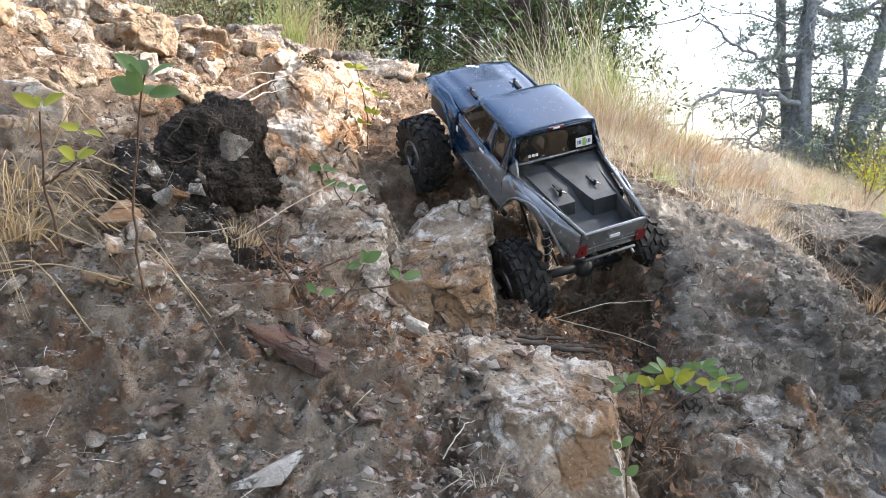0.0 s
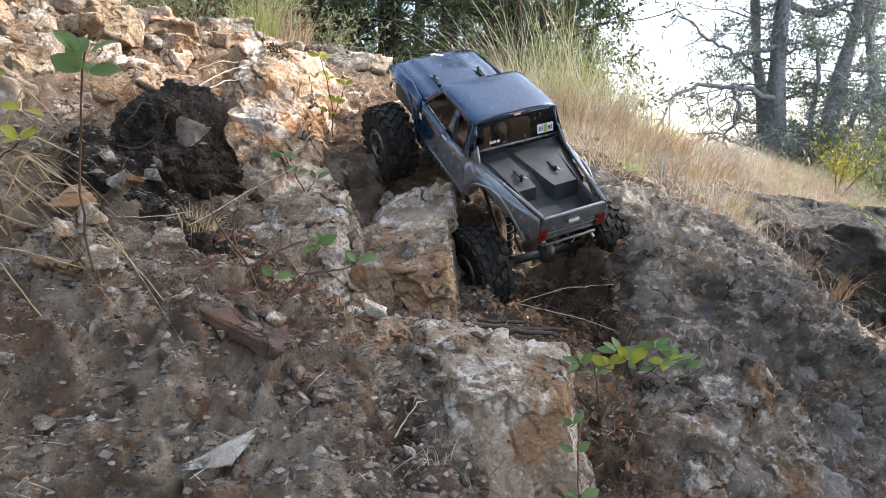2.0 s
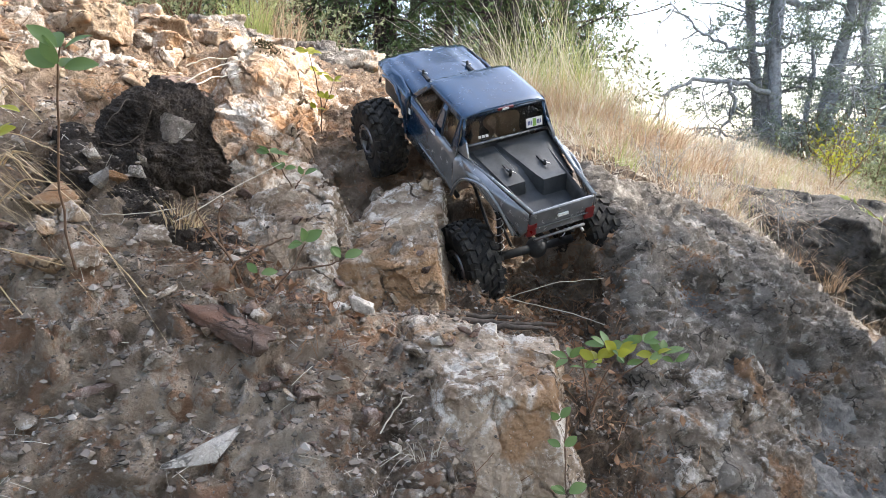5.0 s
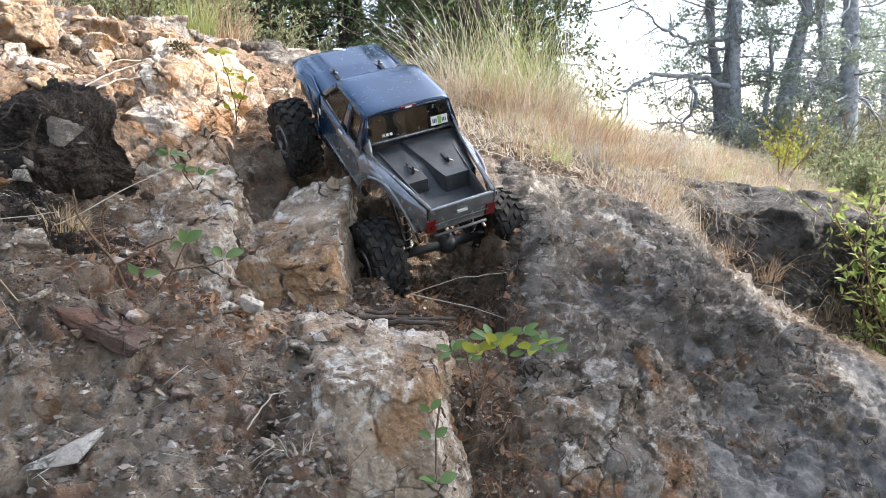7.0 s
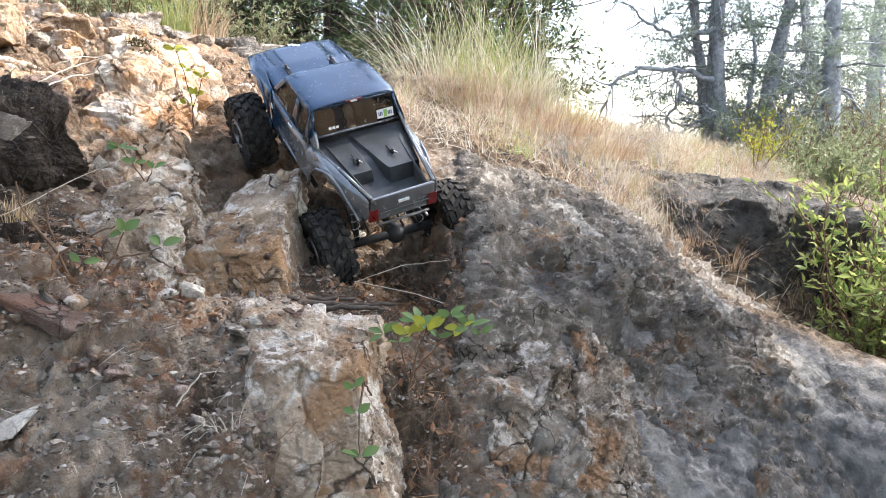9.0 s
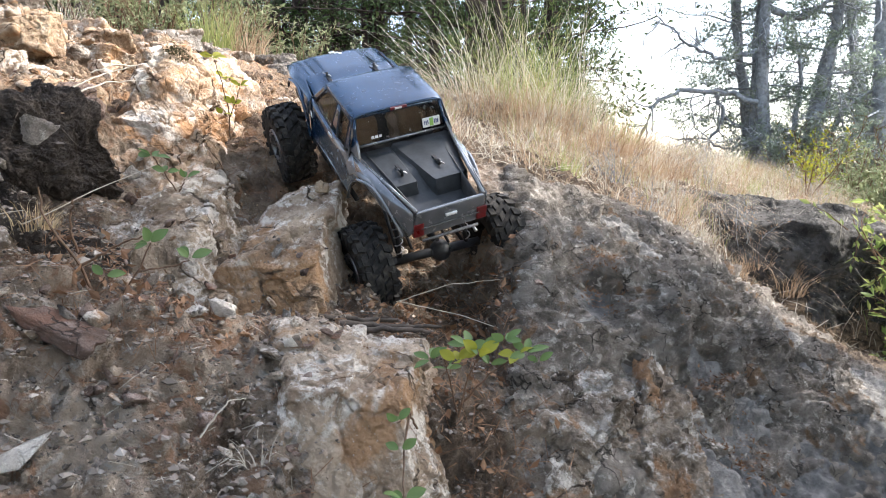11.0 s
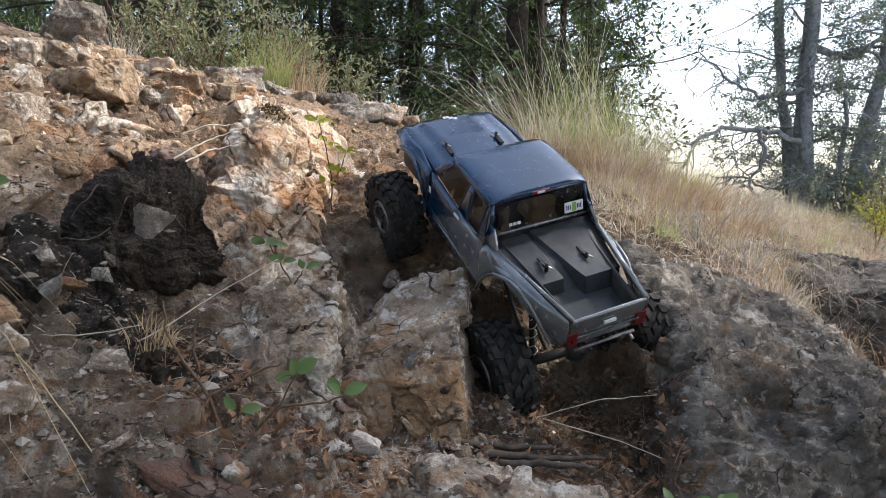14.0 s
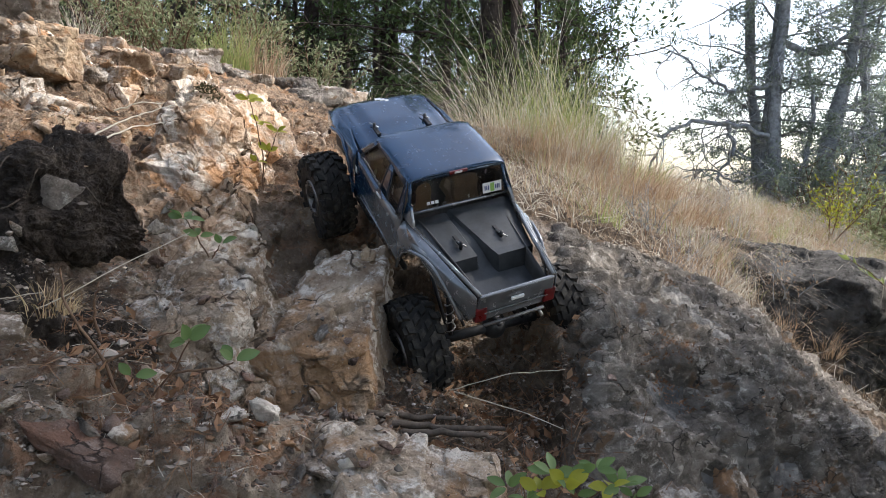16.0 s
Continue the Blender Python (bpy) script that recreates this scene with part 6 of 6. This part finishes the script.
def pebbles(name, n, area, seed, lo, hi, mat, label, keep=None):
    """Gravel: many small faceted grains in one mesh."""
    pts, nrms, rng = surface_points(n, *area, seed, keep)
    octa = np.array(((1, 0, 0), (-1, 0, 0), (0, 1, 0), (0, -1, 0), (0, 0, 1), (0, 0, -1), (0.6, 0.6, 0.5), (-0.6, -0.5, 0.55)))
    tri = np.array(((0, 6, 4), (6, 2, 4), (2, 1, 4), (1, 7, 4), (7, 3, 4), (3, 0, 4), (2, 0, 5), (1, 2, 5), (3, 1, 5), (0, 3, 5), (0, 2, 6), (1, 3, 7)))
    s = lo * (hi / lo) ** (rng.random(n) ** 2)
    a = rng.uniform(0, 2 * np.pi, n)
    jit = octa[None] * rng.uniform(0.45, 1.3, (n, 8, 3)) * np.array((1, 0.75, 0.6)) * rng.uniform(0.6, 1.25, (n, 1, 3))
    ca, sa = np.cos(a)[:, None], np.sin(a)[:, None]
    V = np.stack([jit[..., 0] * ca - jit[..., 1] * sa, jit[..., 0] * sa + jit[..., 1] * ca, jit[..., 2]], -1) * s[:, None, None] / 2 + (pts + nrms * s[:, None] * 0.1)[:, None]
    F = (np.arange(n)[:, None, None] * 8 + tri[None]).reshape(-1, 3)
    return solid(name, np_mesh(name, V.reshape(-1, 3), F, False), mat, None, label, "gravel", kind="stuff")


def grit_mat(name, a, b, c):
    m, n, l, p = nodes_of(name)
    g = n.new("ShaderNodeNewGeometry")
    r = g.outputs["Random Per Island"]
    col = mixc(n, l, ramp(n, l, r, 0.0, 0.6), a, b)
    col = mixc(n, l, ramp(n, l, r, 0.88, 1.0), col, c)
    l.new(col, p.inputs["Base Color"])
    p.inputs["Roughness"].default_value = 0.95
    p.inputs["Specular IOR Level"].default_value = 0.2
    return m


M_GRIT = grit_mat("mixed_grey_grit", (0.085, 0.072, 0.06), (0.24, 0.20, 0.165), (0.42, 0.375, 0.325))
M_OCHREGRIT = grit_mat("ochre_grit", (0.13, 0.08, 0.05), (0.35, 0.25, 0.16), (0.64, 0.55, 0.43))
# keeps pale chips off the patch painted dark below the clump
OFF_DARK = lambda x, y, r: not (x < -0.2 and 0.75 < y < 0.97) or r.random() < 0.15
rubble("tan_rubble", 170, (-0.46, 0.10, 0.46, 0.96), 66, 0.008, 0.034, M_TAN, "tan stone chips half sunk in the bank", OFF_DARK)
rubble("grey_rubble", 170, (-0.46, 0.10, 0.46, 0.96), 67, 0.008, 0.034, M_GREY, "grey stone chips half sunk in the bank", OFF_DARK)
rubble("reddish_rubble", 110, (-0.20, 0.10, 0.58, 0.92), 68, 0.008, 0.028, M_RED, "reddish stone chips half sunk in the bank")
rubble("slope_stones", 240, (-0.95, 0.10, 1.05, 2.6), 69, 0.012, 0.060, M_TAN, "tan stones strewn over the upper slope")
pebbles("gravel", 9000, (-0.48, 0.34, 0.48, 1.12), 61, 0.002, 0.0085, M_GRIT, "grey gravel and crumbs of earth on the bank")
pebbles("ochre_gravel", 6000, (-1.0, 0.2, 0.95, 2.3), 62, 0.003, 0.014, M_OCHREGRIT, "ochre gravel on the upper slope")
rubble("slope_rubble", 420, (-0.95, 0.05, 1.0, 2.3), 65, 0.010, 0.032, M_YELLOW, "broken ochre rubble on the upper slope")
pebbles("coarse_gravel", 4200, (-0.48, 0.12, 0.48, 0.98), 64, 0.004, 0.016, M_GRIT, "coarse grey and tan chips in the bank", OFF_DARK)
pebbles("gully_gravel", 2600, (0.08, 0.36, 0.58, 1.25), 63, 0.003, 0.012, M_GRIT, "loose gravel in the gully")


def litter(name, n, area, seed, lo, hi, width, mat, label, keep=None, lift=0.15):
    """Needles and stalk bits lying on the surface."""
    pts, nrms, rng = surface_points(n, *area, seed, keep)
    d = np.cross(nrms, rng.normal(size=(n, 3)))
    d /= np.linalg.norm(d, axis=1)[:, None]
    d = d + nrms * rng.normal(size=(n, 1)) * lift
    s = np.cross(nrms, d)
    ln = rng.uniform(lo, hi, n)[:, None]
    off = nrms * 0.0025
    V = np.stack([pts + off - d * ln / 2 - s * width / 2, pts + off - d * ln / 2 + s * width / 2, pts + off + nrms * ln * 0.06 + s * width / 2, pts + off + nrms * ln * 0.06 - s * width / 2, pts + off + d * ln / 2 + s * width / 3, pts + off + d * ln / 2 - s * width / 3], 1)
    idx = np.arange(n * 6).reshape(n, 6)
    F = np.concatenate([idx[:, [0, 1, 2, 3]], idx[:, [3, 2, 4, 5]]])
    return solid(name, np_mesh(name, V.reshape(-1, 3), F, False), mat, None, label, "litter", kind="stuff")


litter("pine_litter", 4600, (-0.9, 0.3, 1.05, 2.4), 71, 0.015, 0.055, 0.0010, M_BROWNLEAF, "fallen brown needles on the upper slope")
litter("gully_litter", 1700, (0.08, 0.40, 0.60, 1.12), 72, 0.008, 0.035, 0.0009, M_BROWNLEAF, "brown needles and bits of stalk in the gully")
litter("bank_litter", 1500, (-0.24, 0.02, 0.64, 0.92), 73, 0.006, 0.026, 0.0007, M_BROWNLEAF, "brown needles round the seedling", lambda x, y, r: math.hypot(x + 0.11, y - 0.79) < 0.12 * r.uniform(0.3, 1.3))
litter("straw_litter", 420, (-0.45, 0.10, 0.52, 1.0), 74, 0.006, 0.032, 0.0006, M_STRAW, "bits of straw on the bank")
litter("slope_litter", 2600, (0.2, 2.2, 1.45, 3.4), 75, 0.03, 0.12, 0.0014, M_STRAW, "fallen straw over the grassy slope", lambda x, y, r: y > 1.52 + 0.42 * max(0, x - 0.45), 0.25)
pts_, nr_, rg_ = surface_points(460, -0.24, 0.36, 0.60, 1.12, 76, lambda x, y, r: math.hypot(x + 0.11, y - 0.80) < 0.11 or (x > 0.1 and y > 0.85) or (x > 0.2 and y > 0.62))
v_, f_ = leaves(pts_ + nr_ * 0.004, np.cross(nr_, rg_.normal(size=nr_.shape)) + nr_ * 0.25, rg_.uniform(0.006, 0.017, 460), 0.6, 77)
solid("fallen_leaves", np_mesh("fallen_leaves", v_, f_, False), M_BROWNLEAF, None, "crumpled reddish brown fallen leaves", "litter", kind="stuff")


def stalk(points, r, mat, name, label, group=""):
    """A thin bent stalk or stick through a few places."""
    pts = np.array(points, float)
    t = np.linspace(0, len(pts) - 1, 14)
    fine = np.stack([np.interp(t, range(len(pts)), pts[:, k]) for k in range(3)], 1)
    fine[1:-1] = (fine[:-2] + 2 * fine[1:-1] + fine[2:]) / 4
    fine[1:-1] += np.random.default_rng(int(abs(pts.sum()) * 1e4)).normal(size=(12, 3)) * min(r * 0.5, 0.0008)
    v, f = tube(fine, np.linspace(r, r * 0.5, 14), 6)
    return solid(name, np_mesh(name, v, f), mat, None, label, "twig", group)


# straw leaning out over the bank
for x, y, n, s in ((-0.47, 0.70, 150, 981), (-0.45, 0.76, 130, 982)):
    t = tuft(s, n, 0.035, 0.13, M_AMBER, "straw_tuft", "drooping tuft of dry straw over the bank", 0.0014, 0.9, 1.0, (0.45, -0.3))
    t.matrix_basis = Matrix.Translation(drop(x, y)[0])
    tagged(t, group="bank straw")
rngk = np.random.default_rng(88)
for k in range(22):
    b0 = np.array((-0.46 + rngk.normal() * 0.03, 0.74 + rngk.normal() * 0.05, 0.0))
    b0[2] = drop(*b0[:2])[0].z
    way = np.array((rngk.uniform(0.3, 1.0), rngk.uniform(-0.7, 0.0), rngk.uniform(-0.75, 0.1)))
    ln = rngk.uniform(0.08, 0.20)
    mid_ = b0 + way * ln * 0.5 + np.array((0, 0, 0.06 * rngk.uniform(0.4, 1.2)))
    stalk([b0, mid_, b0 + way * ln + np.array((0, 0, 0.03))], 0.0010, M_AMBER, "dry_stalk", "long dry straw stalk bending over the bank", "bank stalks")
STALK = "thin pale dry stalk lying across the bank"
for pts in ([(-0.30, 0.735, 0.492), (-0.235, 0.775, 0.497), (-0.19, 0.84, 0.530), (-0.14, 0.92, 0.560)], [(-0.33, 0.74, 0.515), (-0.27, 0.75, 0.512), (-0.23, 0.78, 0.515)],
            [(0.155, 0.98, 0.362), (0.23, 0.975, 0.385), (0.30, 0.985, 0.388)], [(0.16, 0.965, 0.365), (0.24, 0.93, 0.352), (0.31, 0.90, 0.330)],
            [(0.0, 0.60, 0.325), (0.02, 0.62, 0.350), (0.03, 0.64, 0.345)]):
    stalk(pts, 0.0008, M_STRAW, "dry_stalk", STALK, "bank stalks")
for pts in ([(0.09, 0.872, 0.358), (0.15, 0.876, 0.352), (0.215, 0.893, 0.345)], [(0.10, 0.862, 0.352), (0.17, 0.860, 0.352), (0.20, 0.868, 0.345)], [(0.06, 0.888, 0.365), (0.11, 0.895, 0.357), (0.16, 0.902, 0.354)]):
    stalk(pts, 0.0045, M_STICK, "dead_stick", "weathered brown stick lying in the gully", "gully sticks")
stalk([(-0.854, 1.76, 0.88), (-0.76, 1.75, 0.835), (-0.70, 1.73, 0.80), (-0.624, 1.72, 0.752)], 0.007, M_TWIG, "dead_branch", "brown dead branch lying on the upper slope")
for pts in ([(-0.315, 1.05, 0.665), (-0.285, 1.12, 0.70), (-0.255, 1.20, 0.725)], [(-0.30, 1.04, 0.66), (-0.28, 1.13, 0.69), (-0.27, 1.21, 0.70)], [(-0.36, 1.25, 0.72), (-0.33, 1.27, 0.735), (-0.30, 1.33, 0.74)]):
    stalk(pts, 0.0015, M_STRAW, "dry_stick", "bleached stick leaning on the outcrop", "bleached sticks")


def seedling(stems, clusters, leaf, mat, label, name="seedling", seed=1, stem_r=0.0013, aspect=0.62):
    """A young plant: bent woody stems and clusters of oval leaves."""
    rng = np.random.default_rng(seed)
    ob = tagged(new(name), label, "plant", "seedlings")
    ob.matrix_basis = Matrix.Translation(stems[0][0])
    o = np.array(stems[0][0])
    for st in stems:
        p_ = np.array(st, float) - o
        t = np.linspace(0, len(p_) - 1, 12)
        fine = np.stack([np.interp(t, range(len(p_)), p_[:, k]) for k in range(3)], 1)
        fine[1:-1] = (fine[:-2] + 2 * fine[1:-1] + fine[2:]) / 4
        v, f = tube(fine + rng.normal(size=fine.shape) * 0.0006, np.linspace(stem_r, stem_r * 0.5, 12), 6)
        solid("stem", np_mesh("stem", v, f), M_TWIG, ob, "thin brown stem")
    for x, y, z, n, s in clusters:
        for k in range(n):
            a = 2 * np.pi * k / n + rng.uniform(-0.4, 0.4)
            d = np.array([[math.cos(a), math.sin(a) * 0.8, rng.uniform(-0.1, 1.1)]])
            sz = leaf * s * rng.uniform(0.8, 1.2)
            c = np.array([(x, y, z)]) - o + d * sz * 0.15
            v, f = leaf_blade(c[0], d[0], sz, aspect, rng)
            solid("leaf", np_mesh("leaf", v, f, True), mat, ob)
    return ob


def leaf_blade(base_, way, size, aspect, rng):
    """One oval leaf with a fold along its rib."""
    d = way / np.linalg.norm(way)
    s = np.cross(d, np.array((0.35 * rng.normal(), -0.7 + 0.35 * rng.normal(), 0.7)))
    s /= np.linalg.norm(s)
    u = np.cross(s, d)
    V = []
    for t in np.linspace(0, 1, 7):
        w = aspect * 0.5 * size * math.sin(math.pi * min(1, t * 0.94 + 0.04)) ** 0.8
        for q in (-1, -0.5, 0, 0.5, 1):
            V.append(base_ + d * t * size + s * q * w + u * (abs(q) * 0.22 * w - 0.22 * size * t * t))
    F = [(r * 5 + c, r * 5 + c + 1, r * 5 + c + 6, r * 5 + c + 5) for r in range(6) for c in range(4)]
    return np.array(V), F


GREEN = "young plant with glossy oval green leaves on a thin stem"
seedling([[(-0.284, 0.655, 0.470), (-0.275, 0.62, 0.54), (-0.245, 0.57, 0.61), (-0.222, 0.536, 0.655)]], [(-0.220, 0.534, 0.652, 3, 1.1), (-0.224, 0.538, 0.640, 4, 0.95)], 0.021, M_LEAF, GREEN, seed=3)
seedling([[(-0.36, 0.66, 0.50), (-0.345, 0.61, 0.57), (-0.315, 0.56, 0.63)], [(-0.345, 0.61, 0.57), (-0.30, 0.58, 0.59)]], [(-0.315, 0.56, 0.632, 3, 0.8), (-0.285, 0.56, 0.615, 3, 0.7), (-0.30, 0.58, 0.592, 4, 0.8)], 0.022, M_YLEAF, "young plant with yellowing oval leaves", seed=5)
seedling([[(-0.135, 0.765, 0.405), (-0.12, 0.755, 0.43), (-0.10, 0.745, 0.45), (-0.083, 0.74, 0.480)], [(-0.10, 0.745, 0.45), (-0.06, 0.74, 0.455), (-0.045, 0.74, 0.462)], [(-0.135, 0.765, 0.405), (-0.15, 0.75, 0.43), (-0.135, 0.745, 0.445)]],
         [(-0.085, 0.74, 0.479, 5, 1.0), (-0.045, 0.74, 0.462, 3, 1.0), (-0.135, 0.745, 0.446, 2, 0.9)], 0.017, M_LEAF, GREEN, seed=7)
seedling([[(0.228, 0.758, 0.272), (0.222, 0.752, 0.31), (0.215, 0.745, 0.345)], [(0.228, 0.758, 0.285), (0.26, 0.745, 0.325), (0.29, 0.735, 0.35)]],
         [(0.200, 0.742, 0.346, 5, 0.9), (0.218, 0.744, 0.334, 4, 0.8), (0.24, 0.738, 0.360, 5, 1.0), (0.262, 0.742, 0.338, 3, 0.9), (0.278, 0.735, 0.366, 6, 0.9), (0.300, 0.73, 0.352, 5, 1.0), (0.312, 0.728, 0.343, 3, 0.9)], 0.019, M_LEAF, GREEN, seed=9, aspect=0.5)
seedling([[(0.228, 0.755, 0.275), (0.238, 0.745, 0.32), (0.25, 0.735, 0.350)]], [(0.25, 0.733, 0.352, 5, 1.0), (0.228, 0.735, 0.345, 4, 0.9), (0.29, 0.728, 0.352, 4, 0.9)], 0.019, M_YLEAF, "young plant with yellow-green leaves before the rear wheel", seed=10)
seedling([[(0.185, 0.665, 0.30), (0.178, 0.645, 0.325), (0.168, 0.635, 0.318)], [(0.178, 0.645, 0.325), (0.172, 0.625, 0.29), (0.172, 0.615, 0.255)]], [(0.168, 0.633, 0.320, 3, 0.8), (0.170, 0.625, 0.296, 2, 0.8), (0.172, 0.612, 0.255, 3, 0.9)], 0.019, M_LEAF, "small sprig of leaves hanging over the front boulder", seed=12)
seedling([[(-0.132, 1.25, 0.602), (-0.130, 1.245, 0.65), (-0.138, 1.24, 0.70), (-0.148, 1.235, 0.738)], [(-0.130, 1.245, 0.64), (-0.112, 1.24, 0.675), (-0.108, 1.24, 0.69)]],
         [(-0.150, 1.235, 0.738, 6, 1.0), (-0.135, 1.24, 0.705, 4, 0.8), (-0.108, 1.24, 0.690, 5, 0.8), (-0.122, 1.24, 0.66, 4, 0.8), (-0.14, 1.24, 0.645, 3, 0.7)], 0.019, M_YLEAF, "slender yellow-green sapling on the quartz outcrop", seed=14)
seedling([[(-0.125, 1.00, 0.475), (-0.138, 0.99, 0.52), (-0.155, 0.985, 0.555), (-0.165, 0.98, 0.572)], [(-0.138, 0.99, 0.52), (-0.125, 0.98, 0.54)]], [(-0.166, 0.98, 0.572, 5, 0.9), (-0.15, 0.982, 0.55, 3, 0.8), (-0.123, 0.98, 0.541, 3, 0.8)], 0.020, M_LEAF, GREEN, seed=16)
# bare twigs of the bank seedlings
for k, pts in enumerate(([(-0.150, 0.756, 0.415), (-0.165, 0.755, 0.46), (-0.20, 0.76, 0.505), (-0.205, 0.765, 0.54)], [(-0.165, 0.755, 0.455), (-0.13, 0.755, 0.475), (-0.10, 0.76, 0.485)], [(-0.185, 0.80, 0.455), (-0.19, 0.79, 0.50), (-0.18, 0.785, 0.525)])):
    stalk(pts, 0.0017, M_TWIG, "bare_twig", "bare brown twig rising from the bank", "bare twigs")
# small dry tufts
for x, y, n, w, h, mat, label in ((-0.232, 0.792, 170, 0.026, 0.046, M_AMBER, "small dry grass tuft on the bank"), (-0.435, 0.71, 150, 0.03, 0.075, M_AMBER, "small dry grass tuft on the bank"), (0.038, 0.632, 60, 0.014, 0.05, M_STRAW, "tuft of dry roots beside the front boulder"), (0.60, 1.56, 160, 0.05, 0.07, M_GOLD, "dry grass tuft at the edge of the stone shoulder"), (0.95, 1.78, 160, 0.06, 0.08, M_GOLD, "dry grass tuft at the edge of the stone shoulder"), (1.08, 2.02, 220, 0.08, 0.12, M_GOLD, "dry grass tuft by the shaded boulder"), (1.0, 2.15, 200, 0.08, 0.14, M_STRAW, "dry grass tuft by the shaded boulder")):
    t = tuft(int(9000 + 100 * x + 10 * y), n, w, h, mat, "dry_tuft", label, 0.0012 if h < 0.06 else 0.0018, 0.8, 0.6)
    p_ = drop(x, y)[0]
    t.matrix_basis = Matrix.Translation(p_)
    tagged(t, group="dry tufts")
# moss on the outcrop, roots in the earth clump, lichen on the stone shoulder
def on_rock(name, rock, n, cx, cy, r, size, mat, label, seed, aspect=0.5, up=0.6):
    """A matted patch growing on a rock, as a part of it."""
    host = bpy.data.objects[rock]
    inv = host.matrix_world.inverted()
    p_, n_, rg = surface_points(n, cx - r, cx + r, cy - r, cy + r, seed, lambda x, y, q: math.hypot(x - cx, y - cy) < r * (0.5 + 0.5 * q.random()), ())
    v, f = leaves(p_ - n_ * size * 0.1, n_ * up + rg.normal(size=n_.shape) * 0.6, size * rg.uniform(0.5, 1.3, n), aspect, seed)
    v = np.array([inv @ Vector(q) for q in v])
    return solid(name, np_mesh(name, v, f, False), mat, host, label, kind="stuff")


on_rock("moss", "quartz_outcrop", 450, -0.240, 1.335, 0.026, 0.006, M_MOSS, "dark dry moss cap", 951)
on_rock("moss", "stone_shoulder", 900, 0.455, 1.035, 0.05, 0.006, M_BROWNLEAF, "brown litter caught on the stone", 952, 0.3, 0.15)
on_rock("moss", "stone_shoulder", 600, 0.62, 0.965, 0.08, 0.008, M_BROWNLEAF, "brown litter caught on the stone", 953, 0.3, 0.15)
clump = bpy.data.objects["dark_earth_clump"]
rngq = np.random.default_rng(960)
for k in range(9):
    x, y = rngq.uniform(-0.34, -0.24), rngq.uniform(0.87, 0.97)
    p0 = drop(x, y)[0] + Vector((0, 0, -0.004))
    line = wander(rngq, np.array(p0 - clump.matrix_world.translation), (rngq.normal(), -1.0, 0.3), rngq.uniform(0.03, 0.08), 9, 0.35, 0.25)
    v, f = tube(line, np.linspace(0.0011, 0.0004, 10), 5)
    solid("root", np_mesh("root", v, f), M_STICK, clump)
